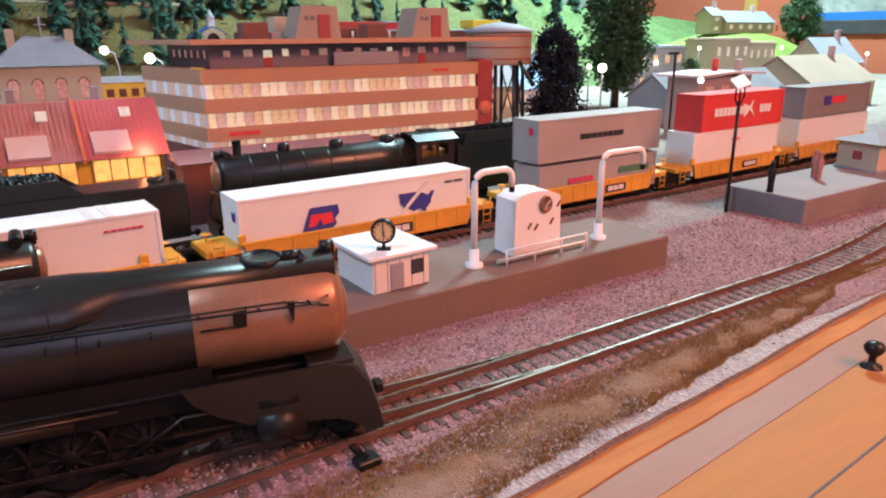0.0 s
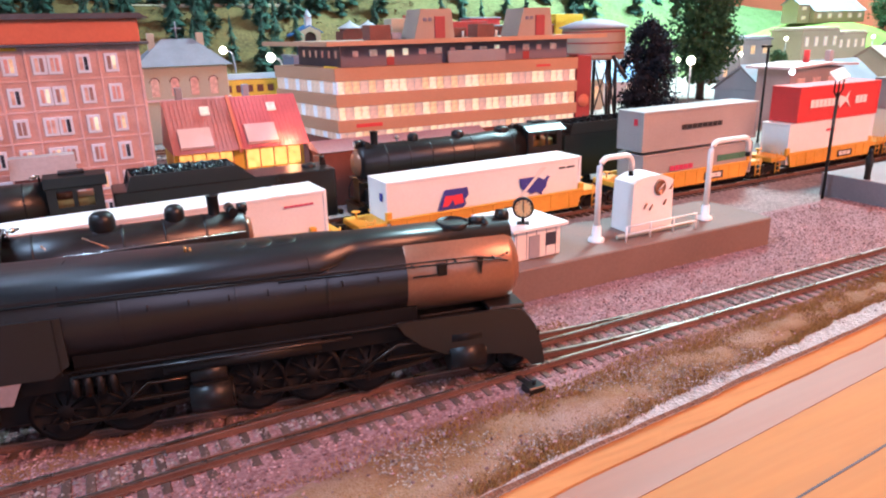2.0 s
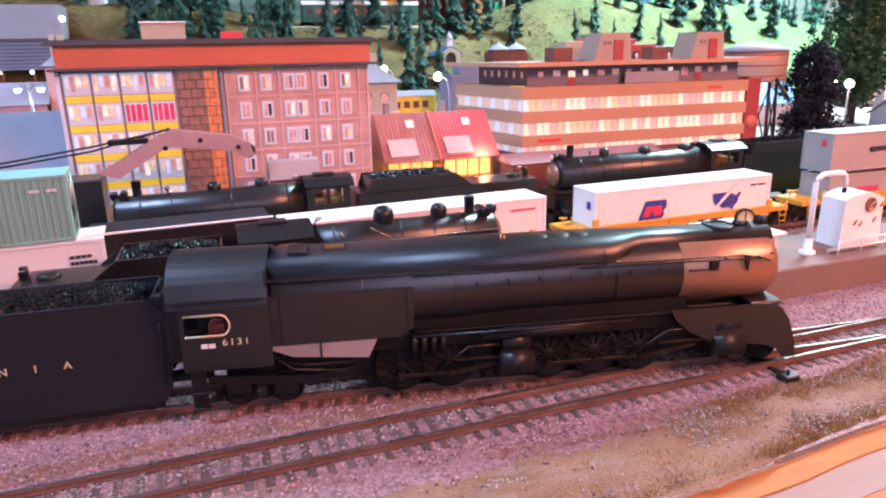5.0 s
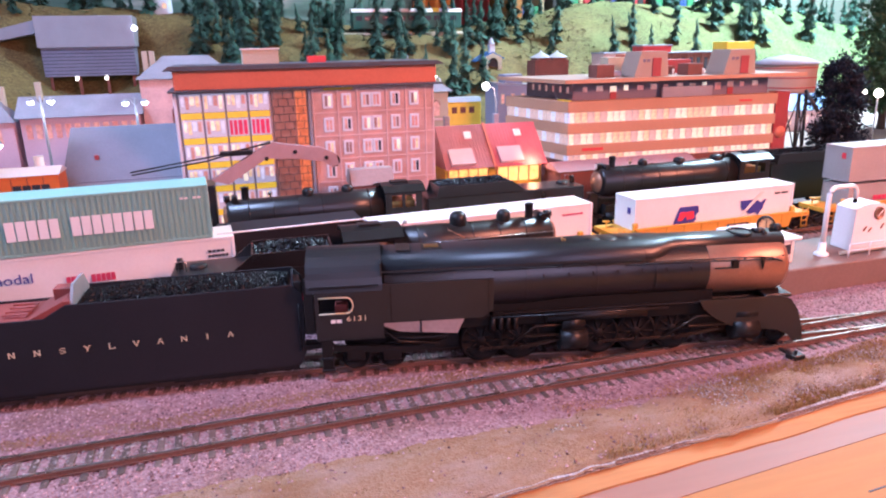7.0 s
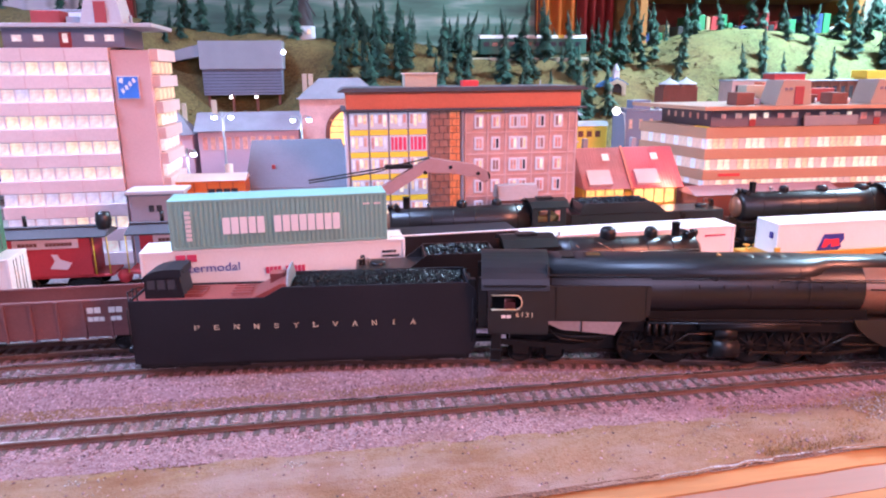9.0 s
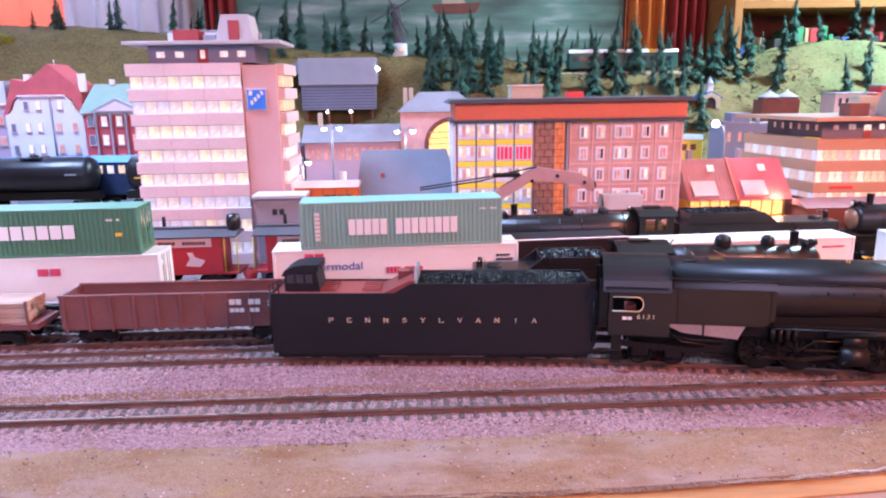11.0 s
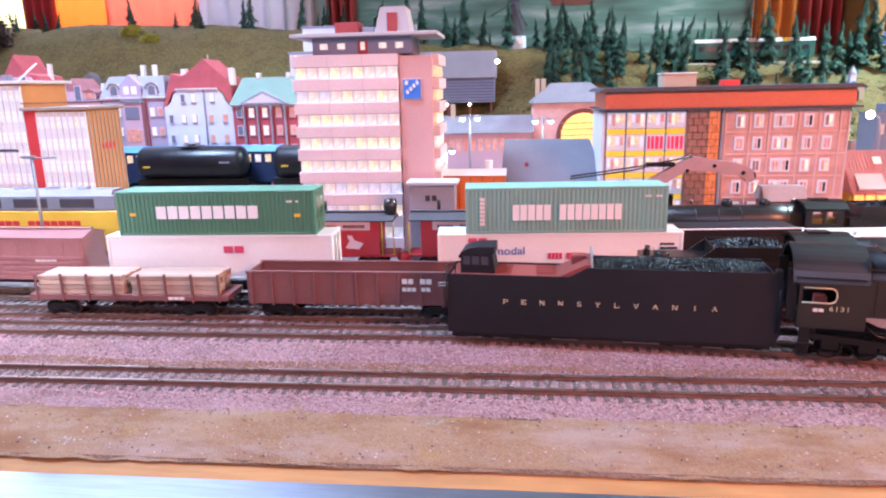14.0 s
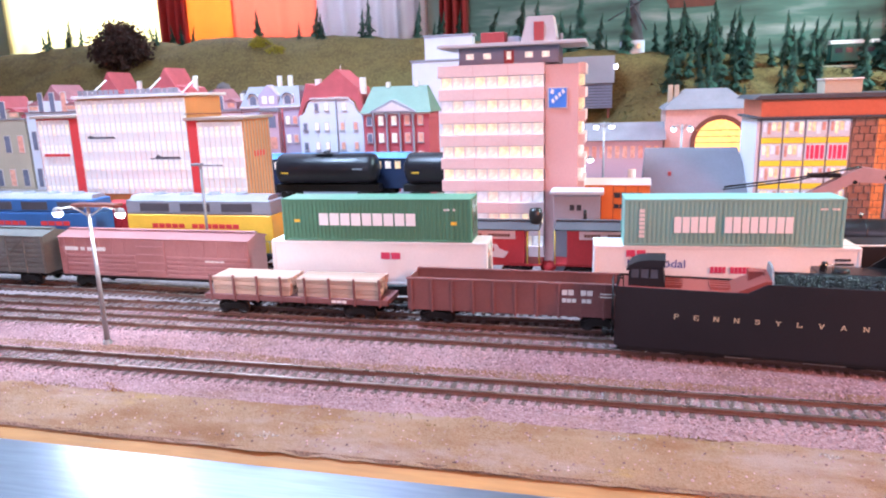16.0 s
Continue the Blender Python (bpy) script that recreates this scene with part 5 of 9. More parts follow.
def well_car(x, y, rz, length, label):
    t = thing("well_car", (x, y, 0), label, "rail car", "yellow container cars", rz)
    h = length / 2
    side = [(-h + 10, 9), (h - 10, 9), (h - 6, 21), (-h + 6, 21)]
    for yy in (-16.4, 15.0):
        part("side_sill", G().prism(side, yy, yy + 1.4), yellow_paint, t)
    part("top_chord", G().box(-h + 5, h - 5, -16.9, -14.8, 20.2, 21.8, 0.3).box(-h + 5, h - 5, 14.8, 16.9, 20.2, 21.8, 0.3), yellow_paint, t)
    part("well_floor", G().box(-h + 10, h - 10, -15, 15, 8, 9.5, 0.2), satin_black, t)
    for d in (-1, 1):
        end = part("end_platform", G().box(min(d * (h - 8), d * (h + 14)), max(d * (h - 8), d * (h + 14)), -14, 14, 15.5, 19.5, 0.5), yellow_paint, t)
        part("corner_post", G().box(min(d * (h - 8), d * (h - 4)), max(d * (h - 8), d * (h - 4)), -15.5, -12.5, 19, 26, 0.5), yellow_paint, end)
        part("ladder", G().tube([(d * (h + 4), -15.6, 6), (d * (h + 4), -15.6, 24)], 0.5, 6).tube([(d * (h + 10), -15.6, 6), (d * (h + 10), -15.6, 24)], 0.5, 6), yellow_paint, end)
        for k in range(4):
            part("rung", G().tube([(d * (h + 4), -15.6, 8 + 4.5 * k), (d * (h + 10), -15.6, 8 + 4.5 * k)], 0.45, 6), yellow_paint, end)
        part("brake_wheel", G().lathe(d * (h + 8), 5, 20, [(0.6, 0), (0.6, 4), (3, 4.2), (3, 4.8), (0.05, 4.8)], 14), yellow_paint, end)
        truck(t, d * (h + 10), top=15.5)
    for k in range(9):
        xx = -h + 18 + (length - 36) * k / 8
        part("side_rib", G().box(xx - 0.6, xx + 0.6, -17.0, -16.3, 9.5, 20.5, 0.1), yellow_paint, t)
    plate = part("black_plate", G().box(8, 30, -17.4, -17.05, 11.5, 17.5, 0.05), ink, t)
    bars("mark", "xxx", off_white, plate, (10, -17.42, 12.8), 18, 3.6, "white letter bars")
    return t


wc = well_car(250, 427, 1.2, 166, "yellow articulated well car under the white container")
lettering("car_number", "48", ink, wc, (-71, -17.1, 10.6), 9.5, 5.6, label="black number")
bn = container(249.5, 427, 11, 1.4, 155, "long white container with blue and red logo shapes", white_paint, 34)
lg = part("logo", G().prism([(-42, 9), (-24, 9), (-20, 13), (-21, 16), (-18, 19), (-19, 24), (-36, 24), (-40, 14)], -14.4, -14.05), logo_blue, bn, "dark blue angular logo")
part("logo_stripe", G().prism([(-38, 13), (-34, 13), (-30, 17), (-29, 13.2), (-22, 14), (-23, 20), (-27, 20), (-30, 19.6), (-31, 20), (-36, 20)], -14.7, -14.4), logo_red, lg)
mp = part("map_logo", G().prism([(23, 24), (24, 18), (28, 14), (31, 14), (33, 12), (37, 13), (40, 12), (42, 10.5), (43, 13), (46, 16), (46.5, 19), (49, 23), (47, 23.5), (44, 21), (40, 23), (36, 24)], -14.4, -14.05), logo_blue, bn, "dark blue map shape")
part("map_slash", G().prism([(20, 9), (22.5, 9), (46, 30), (42, 30)], -14.75, -14.45), off_white, mp)
bars("owner_code", "xxxx xxxxx", ink, bn, (57, -14.25, 27), 14, 1.2)
part("end_badge", G().box(-77.9, -77.5, -8, -4, 21, 26, 0.05), logo_blue, bn)

well_car(40, 415, 3.0, 176, "yellow well car behind the switching locomotive")
wt = container(48, 416, 11, 3.0, 168, "long plain white container in a yellow well car", white_paint, 36)
bars("owner_code", "xxxxxx", print_red, wt, (58, -14.25, 28.5), 18, 1.2)
part("roof_band", G().box(52, 56, -14.2, 14.2, 35.9, 36.15, 0.02).box(60, 64, -14.2, 14.2, 35.9, 36.15, 0.02), off_white, wt)
well_car(448, 433, 0.8, 138, "yellow well car under two grey containers")
sl0 = container(452, 432, 11, 0.8, 126, "lower grey container with red and green print", grey_container, 27)
bars("red_print", "xxxxx", print_red, sl0, (-34, -14.25, 12), 26, 4, "dull red print bars")
bars("green_print", "xxxxxxxxx", evergreen_paint, sl0, (20, -14.25, 14), 34, 5, "dull green print bars")
sl = container(452, 432, 40.5, 0.8, 130, "grey container with dark lettering stacked on another", grey_container, 30.5)
bars("name_lettering", "xxxxxxxx", ink, sl, (-24, -14.25, 14.5), 46, 3.6, "dark letter bars")
part("end_badge", G().box(-65.4, -65.0, -8, -4, 20, 25, 0.05), logo_red, sl)
well_car(626, 436, 0.8, 136, "yellow well car under a red container")
w1 = container(627, 436, 11, 0.8, 126, "white container below the red one", white_paint, 36)
bars("owner_code", "xxxx", logo_red, w1, (-10, -14.25, 26), 12, 2)
hs = container(632, 436, 47.5, 0.8, 120, "bright red container with white lettering", red_container, 31)
bars("name_lettering", "xxxxxxx    xxx", white_paint, hs, (-44, -14.25, 12), 84, 7, "white letter bars")
part("swallow_mark", G().prism([(-1, 9), (7, 15), (15, 9), (9.5, 17), (12, 24), (6.5, 18.5), (-3, 21)], -14.4, -14.05), white_paint, hs)
well_car(792, 439, 0.8, 140, "yellow well car at the end of the container train")
container(795, 439, 11, 0.8, 134, "white container below a dark grey one", white_paint, 36)
dg = container(794, 439, 47.5, 0.8, 126, "dark grey container with a small blue and red sign", dark_grey_container, 30)
part("sign_blue", G().box(-26, -14, -14.4, -14.05, 11, 20, 0.05), logo_blue, dg)
part("sign_red", G().box(-14, 14, -14.4, -14.05, 12.5, 19, 0.05), logo_red, dg)

# a black car with a white top edge between the containers
bc = thing("gondola_car", (-88, 412, 0), "black gondola car with a white top edge", "rail car", rz=3)
part("body", G().box(-46, 46, -15, 15, 12, 52, 0.5), tender_black, bc)
part("top_edge", G().box(-47, 47, -15.6, -14.4, 52, 53, 0.2), white_paint, bc, "white edge")
truck(bc, -30), truck(bc, 30)

# ---- building materials ----
wall_salmon = mat("salmon_plaster", (0.72, 0.54, 0.52), 0.7, 0, 0.12, 15, 500, 0.08)
wall_salmon_plain = mat("salmon_panel", (0.62, 0.38, 0.36), 0.7, 0, 0.1, 15, 500, 0.08)
wall_terracotta = mat("terracotta_band", (0.50, 0.27, 0.155), 0.7, 0, 0.12, 15, 500, 0.08)
wall_slate = mat("slate_blue_wall", (0.21, 0.22, 0.31), 0.7, 0, 0.15, 15, 500, 0.08)
wall_plum = mat("plum_wall", (0.20, 0.17, 0.215), 0.7, 0, 0.15, 15, 500, 0.08)
roof_tan = mat("tan_roof_slab", (0.38, 0.28, 0.215), 0.75, 0, 0.12, 15, 500, 0.08)
roof_lilac = mat("pale_roof_slab", (0.46, 0.43, 0.44), 0.75, 0, 0.12, 15, 500, 0.08)
brick_brown = mat("brown_brick", (0.20, 0.07, 0.05), 0.8, 0, 0.25, 60, 700, 0.2)
door_red = mat("dull_red_door", (0.33, 0.05, 0.05), 0.6, 0, 0.15)
pink_brick = mat("pink_brick", (0.70, 0.45, 0.41), 0.75, 0, 0.25, 60, 900, 0.2, random_amount=0.08)
pink_frame = mat("pale_pink_stone", (0.66, 0.46, 0.45), 0.7, 0, 0.1)
fascia_red = mat("orange_red_fascia", (0.62, 0.17, 0.09), 0.6, 0, 0.15, 15, 500, 0.08)
dark_slate = mat("dark_slate", (0.08, 0.075, 0.085), 0.75, 0, 0.25, 40, 500, 0.15)
grey_roof = mat("grey_roof", (0.24, 0.23, 0.26), 0.75, 0, 0.2, 40, 500, 0.15)
light_grey = mat("light_grey_sheet", (0.31, 0.30, 0.34), 0.7, 0, 0.12, 30, 500, 0.1)
red_tiles = mat("red_roof_tiles", (0.46, 0.095, 0.105), 0.7, 0, 0.2, 60, 700, 0.2, random_amount=0.1)
rose_tiles = mat("rose_roof_tiles", (0.38, 0.155, 0.165), 0.7, 0, 0.2, 60, 700, 0.2)
green_roof = mat("verdigris_roof", (0.19, 0.28, 0.22), 0.65, 0, 0.15, 30, 500, 0.1)
house_white = mat("white_stucco", (0.66, 0.66, 0.72), 0.75, 0, 0.1, 15, 500, 0.08)
house_pink = mat("pink_stucco", (0.58, 0.38, 0.43), 0.75, 0, 0.12, 15, 500, 0.08)
house_lilac = mat("lilac_stucco", (0.46, 0.37, 0.47), 0.75, 0, 0.12, 15, 500, 0.08)
house_red = mat("crimson_stucco", (0.46, 0.085, 0.10), 0.75, 0, 0.12, 15, 500, 0.08)
house_beige = mat("beige_stucco", (0.50, 0.42, 0.31), 0.75, 0, 0.15, 15, 500, 0.08)
orange_wall = mat("orange_timber", (0.62, 0.28, 0.09), 0.65, 0, 0.15, 30, 500, 0.1)
grid_white = mat("white_grid_front", (0.82, 0.80, 0.78), 0.6, 0, 0.08)
stripe_red = mat("red_stripe", (0.62, 0.05, 0.05), 0.55, 0, 0.12)
lamp_grey = mat("lamp_post_grey", (0.28, 0.28, 0.29), 0.5, 0.2, 0.2)
window_dark = mat("dark_pane", (0.05, 0.05, 0.07), 0.15, 0, 0.2, spec=0.7)
window_white = mat("bright_window_frame", (0.80, 0.75, 0.77), 0.55, 0, 0.06)
slate_pane = mat("slate_window_pane", (0.20, 0.20, 0.27), 0.2, 0, 0.2, spec=0.6)
shed_grey = mat("lilac_grey_sheet", (0.17, 0.165, 0.195), 0.65, 0, 0.15, 30, 500, 0.1)
white_frame = mat("white_window_frame", (0.64, 0.56, 0.54), 0.55, 0, 0.08)


def lit(name, c1, c2, strength, spread=0.55):
    """A lit pane whose glow differs from pane to pane."""
    m = bpy.data.materials.new(name)
    m.use_nodes = True
    N, L = m.node_tree.nodes, m.node_tree.links
    b = N["Principled BSDF"]
    b.inputs["Base Color"].default_value = (c1[0] * 0.5, c1[1] * 0.5, c1[2] * 0.5, 1)
    b.inputs["Roughness"].default_value = 0.3
    info, ramp, tex = N.new("ShaderNodeObjectInfo"), N.new("ShaderNodeValToRGB"), N.new("ShaderNodeTexNoise")
    co = N.new("ShaderNodeTexCoord")
    tex.inputs["Scale"].default_value = 220
    L.new(co.outputs["Object"], tex.inputs["Vector"])
    ramp.color_ramp.elements[0].color, ramp.color_ramp.elements[1].color = (*c1, 1), (*c2, 1)
    L.new(info.outputs["Random"], ramp.inputs["Fac"])
    L.new(ramp.outputs["Color"], b.inputs["Emission Color"])
    mr = N.new("ShaderNodeMapRange")
    mr.inputs["From Min"].default_value, mr.inputs["From Max"].default_value = 0.3, 0.7
    mr.inputs["To Min"].default_value, mr.inputs["To Max"].default_value = strength * (1 - spread), strength * (1 + spread)
    L.new(tex.outputs["Fac"], mr.inputs["Value"]), L.new(mr.outputs["Result"], b.inputs["Emission Strength"])
    return m


lit_white = lit("lit_pane_white", (1.0, 0.80, 0.64), (1.0, 0.82, 0.60), 0.6, 0.4)
lit_curtain = lit("lit_curtain", (0.95, 0.62, 0.46), (1.0, 0.78, 0.56), 0.42, 0.35)
lit_amber = lit("lit_pane_amber", (1.0, 0.62, 0.32), (1.0, 0.76, 0.36), 0.6, 0.5)
lit_rose = lit("lit_pane_rose", (0.85, 0.34, 0.26), (1.0, 0.66, 0.45), 0.32, 0.5)
lit_lattice = lit("lit_lattice_glass", (0.55, 0.24, 0.16), (0.60, 0.26, 0.17), 0.16, 0.5)
lit_stair = lit("lit_stair_glass", (0.9, 0.22, 0.06), (1.0, 0.34, 0.10), 0.35, 0.5)
stair_glass = mat("brown_stair_glass", (0.42, 0.24, 0.20), 0.35, 0, 0.3, 40, 500, 0.05)
lit_gold = lit("lit_pane_gold", (1.0, 0.46, 0.08), (1.0, 0.58, 0.12), 1.6, 0.3)
lit_pale = lit("lit_pane_pale", (0.86, 0.80, 0.86), (0.95, 0.86, 0.80), 0.55, 0.3)
lit_warm = lit("lit_pane_warm", (1.0, 0.74, 0.46), (1.0, 0.80, 0.42), 0.85, 0.5)
# frames and spandrels glow in place of light falling on the house front
glow_frame = lit("self_glowing_frame", (0.95, 0.84, 0.88), (1.0, 0.88, 0.90), 0.26, 0.1)
glow_panel = lit("self_glowing_panel", (1.0, 0.60, 0.02), (1.0, 0.64, 0.03), 0.55, 0.1)
lit_red = lit("lit_pane_red", (0.8, 0.04, 0.09), (0.9, 0.05, 0.12), 0.55, 0.3)
lamp_glow = lit("lamp_glow", (1.0, 0.95, 0.85), (1.0, 0.97, 0.92), 9.0, 0.1)
lamp_warm = lit("lamp_glow_warm", (1.0, 0.80, 0.50), (1.0, 0.85, 0.55), 9.0, 0.1)


def pane_mesh(w, h, material, d=0.5):
    return mesh_of("pane", G().box(0, w, 0, d, 0, h, 0.05), material)


def window_row(parent, x0, x1, y, z0, z1, n, materials, frame, rows=1, gap=0.9):
    """A run of windows in a wall that faces -y, each with its frame and pane."""
    p = (x1 - x0) / n
    fr = G()
    w, h = p - 2 * gap, z1 - z0 - 2 * gap * 0.7
    fr.box(0, p, -0.5, 0.6, 0, gap * 0.7, 0.05).box(0, p, -0.5, 0.6, z1 - z0 - gap * 0.7, z1 - z0, 0.05).box(0, gap, -0.5, 0.6, 0, z1 - z0, 0.05).box(p - gap, p, -0.5, 0.6, 0, z1 - z0, 0.05)
    me = mesh_of("window", fr, frame)
    panes = [pane_mesh(w, h, m) for m in materials]
    for i in range(n):
        wd = share("window", me, parent, (x0 + p * i, y, z0))
        share("pane", panes[int((noise.noise(Vector((i * 0.37 + x0, z0 * 0.31, y))) * 0.7 + 0.5) * len(panes) * 1.3) % len(panes)], wd, (gap, -0.1, gap * 0.7))


def box_building(name, at, label, rz=0):
    return thing(name, at, label, "building", "model town buildings", rz)


# ---- banded tower with a blue sign ----
tw = box_building("tower_block", (-441, 532, 0), "tall salmon banded tower block with lit windows and a blue sign")
TWW, TWD = 96, 74
part("core", G().box(1.5, TWW - 1, 2.5, TWD - 2.5, 0, 183, 0.2), off_white, tw)
for k in range(9):
    z1 = 184 - 21.0 * k
    part("band", G().box(-2.0 + 0.2 * k, TWW, -0.8, TWD, max(z1 - 10.5, 0), z1, 0.3), wall_salmon, tw)
    if z1 - 21 > 0:
        window_row(tw, 0.5, TWW - 0.5, 1.6, z1 - 21, z1 - 10.5, 9, [lit_white, lit_pale, lit_white, lit_warm], window_white, gap=0.8)
        for x in (31, 63):
            part("divider", G().box(x, x + 0.5, -1.0, -0.7, max(z1 - 10.5, 0), z1, 0.05), wall_salmon_plain, tw)
part("stair_panel", G().box(TWW + 0.4, TWW + 30, 2, TWD - 4, 0, 182, 0.3), wall_salmon_plain, tw)
for k in range(9):
    z1 = 184 - 21.0 * k
    part("side_band", G().box(TWW + 29, TWW + 36, 6, TWD - 6, max(z1 - 10.5, 0), z1 - 1, 0.3), wall_salmon, tw)
    if z1 - 21 > 0:
        me = mesh_of("pane", G().box(0, 3.2, 0, 13, 0, 9.6, 0.1), lit_amber if k < 3 else lit_white)
        for j in range(4):
            share("side_window", me, tw, (TWW + 30, 8 + 14.5 * j, z1 - 20.6))
sg = part("sign_frame", G().box(TWW + 3, TWW + 20.5, 0.9, 2.1, 143.5, 162, 0.2), white_frame, tw)
part("sign_face", G().box(TWW + 3.8, TWW + 19.7, 0.6, 1.0, 144.3, 161.2, 0.05), sign_blue, sg, "blue square sign")
g = G()
for k in range(4):
    c = (TWW + 7.2 + 3.0 * k, 148.0 + 2.7 * k)
    g.prism([(c[0], c[1]), (c[0] + 2.0, c[1] + 1.3), (c[0] + 0.6, c[1] + 4.4), (c[0] - 1.2, c[1] + 3.2)], 0.3, 0.6)
g.prism([(TWW + 5, 157), (TWW + 8, 156), (TWW + 8.5, 160), (TWW + 6, 160.6)], 0.3, 0.6)
part("sign_mark", g, white_paint, sg, "slanted white bars")
pent = part("penthouse", G().box(17, 108, 6, 60, 184, 199, 0.3), wall_slate, tw)
for x in (24, 40, 78, 93):
    part("penthouse_window", G().box(x, x + 7, 5.4, 6.2, 189, 194, 0.1), lit_white, pent)
part("penthouse_door", G().box(59, 68, 5.3, 6.2, 184.2, 196, 0.1), door_red, pent)
part("door_pane", G().box(61.5, 65.5, 5.0, 5.6, 188, 195, 0.1), lit_white, pent)
part("roof_slab", G().box(-1, 132, -4, 66, 199.2, 202.4, 0.4), roof_lilac, tw)
part("lift_house", G().prism([(73, 202.4), (106, 202.4), (102, 225), (79, 225)], 14, 44), roof_lilac, tw)
part("lift_door", G().box(85, 94, 12.6, 14.5, 203, 220, 0.2), door_red, tw)
part("vent_box", G().box(36, 58, 16, 36, 202.4, 213, 0.4), door_red, tw)
part("vent_box", G().box(60, 71, 22, 40, 202.4, 209, 0.4), light_grey, tw)
part("vent_pipe", G().cyl(109, 26, 202, 1.4, 8, n=10), light_grey, tw)

# ---- long banded block ----
ho = box_building("office_block", (209, 596, 0), "long terracotta banded office block with lit window bands and flat roof", -2.5)


def hotel_outline(d):
    return [(-d, -d), (248 + d, -d), (248 + d, 112 + d), (-26 - d, 112 + d)]


part("core", G().prism(hotel_outline(-3.0), 0, 104, "z"), off_white, ho)
part("base", G().prism(hotel_outline(-0.5), 0, 44, "z"), brick_brown, ho)
for z0, z1 in ((93.5, 104.5), (71.8, 82.6), (50.2, 60.6)):
    part("band", G().prism(hotel_outline(0.5), z0, z1, "z"), wall_terracotta, ho)
for z0, z1 in ((82.6, 93.5), (60.6, 71.8), (43.5, 50.2)):
    window_row(ho, 0.5, 247, 1.8, z0, z1, 34, [lit_curtain, lit_warm, lit_curtain, lit_warm, lit_amber], white_frame, gap=0.2)
    side_panes = [mesh_of("side_window", G().box(-3.5, 3.5, -0.6, 0.6, 0.3, z1 - z0 - 0.3, 0.05), m) for m in (lit_curtain, lit_pale)]
    for k in range(15):
        f = (k + 0.5) / 15
        share("side_window", side_panes[(k * 5 + int(z0)) % 3 % 2], ho, (-26 * f + 1.6, 112 * f + 0.4, z0), -76.9)
pent = part("penthouse", G().prism([(9, 11), (243, 11), (243, 104), (-4, 104)], 104.5, 123, "z"), wall_plum, ho)
for k in range(14):
    x = 20 + 15.6 * k
    if k in (2, 11):
        part("door", G().box(x, x + 7, 10.2, 11.4, 104.7, 112, 0.1), door_red, pent)
    part("penthouse_window", G().box(x, x + (7 if k % 3 else 5), 10.3, 11.4, 110.5 if k % 4 == 2 else 113, 118.5 if k % 2 else 117.8, 0.1), lit_warm if k in (2, 3, 9) else lit_rose, pent)
for k in range(6):
    share("penthouse_window", mesh_of("penthouse_window", G().box(-2, 2, -0.5, 0.5, 0, 6, 0.1), lit_rose), pent, (8.6 - 1.97 * k - 0.6, 20 + 14 * k, 112), -82)
part("balcony_panel", G().box(108, 168, 3.4, 6.0, 104.6, 115.5, 0.3), light_grey, ho)
part("roof_slab", G().prism([(-7, -7), (276, -7), (276, 118), (-34, 118)], 123.2, 125.8, "z"), roof_tan, ho)
part("slab_edge", G().prism([(-8, -8), (277, -8), (277, -6.8), (-6, -6.8)], 122.6, 126.4, "z").prism([(-8, -8), (-6.8, -8), (-33.6, 119), (-35, 119)], 122.6, 126.4, "z"), wall_terracotta, ho)
part("pillar", G().box(249.5, 267, 2, 16, 0, 106, 0.4), door_red, ho)
part("orange_sign", G().lathe(258, 1.8, 62, [(6.5, 0), (6.5, -1.2), (0.1, -1.4)], 20, "y"), fascia_red, ho)
part("yellow_trim", G().box(-22, 0, -0.3, 0.3, 0, 1.4, 0.1), bright_yellow, ho, at=(2, 0, 104.6)).rotation_euler = (0, 0, radians(-76.9))
for x0, x1, y0, h, m in ((40, 60, 20, 13, brick_brown), (66, 76, 34, 6, light_grey), (118, 150, 48, 9, brick_brown), (146, 164, 18, 12, brick_brown), (110, 190, 78, 15, door_red), (84, 112, 80, 19, house_beige), (106, 132, 84, 22, fascia_red)):
    part("roof_box", G().box(x0, x1, y0, y0 + 20, 126, 126 + h, 0.4), m, ho)
for x, y in ((112, 30), (140, 36), (172, 28)):
    part("vent_pipe", G().cyl(x, y, 126, 1.2, 6, n=8), off_white, ho)
for x0 in (79, 186):
    lh = part("lift_house", G().prism([(x0, 126), (x0 + 40, 126), (x0 + 37, 151.5), (x0 + 7, 151.5)], 12, 44), roof_tan, ho)
    part("lift_door", G().box(x0 + 20, x0 + 30, 10.6, 12.5, 126.4, 145, 0.2), door_red, lh)
    part("vent", G().box(x0 + 9, x0 + 12, 11, 12.4, 141, 144, 0.1).box(x0 + 14, x0 + 17, 11, 12.4, 141, 144, 0.1), wall_plum, lh)
part("red_print", G().box(16, 40, -0.9, -0.4, 54, 57, 0.05), stripe_red, ho)
part("red_print", G().box(200, 216, -0.9, -0.4, 97.5, 99.5, 0.05), stripe_red, ho)
# reddish goods shed in front of its base
gs = box_building("goods_shed", (176, 545, 0), "low brick-red goods shed behind the steam locomotive")
part("wall", G().box(0, 150, 0, 34, 0, 44, 0.3), brick_brown, gs)
part("roof", G().prism([(-2, 44), (37, 44), (18, 51)], -3, 154, "x"), mat("mauve_shed_roof", (0.34, 0.19, 0.19), 0.7, 0, 0.2, 40, 500, 0.1), gs, "dusty mauve roof")

# ---- yellow and pink department house ----
yb = box_building("department_house", (-158, 560, 0), "department house with yellow panels, lattice stair window and pink wing")
part("core", G().box(0, 215, 3, 78, 0, 131, 0.3), pink_brick, yb)
part("white_side", G().box(-3, -0.3, 0.5, 76, 0, 130, 0.3), house_white, yb)
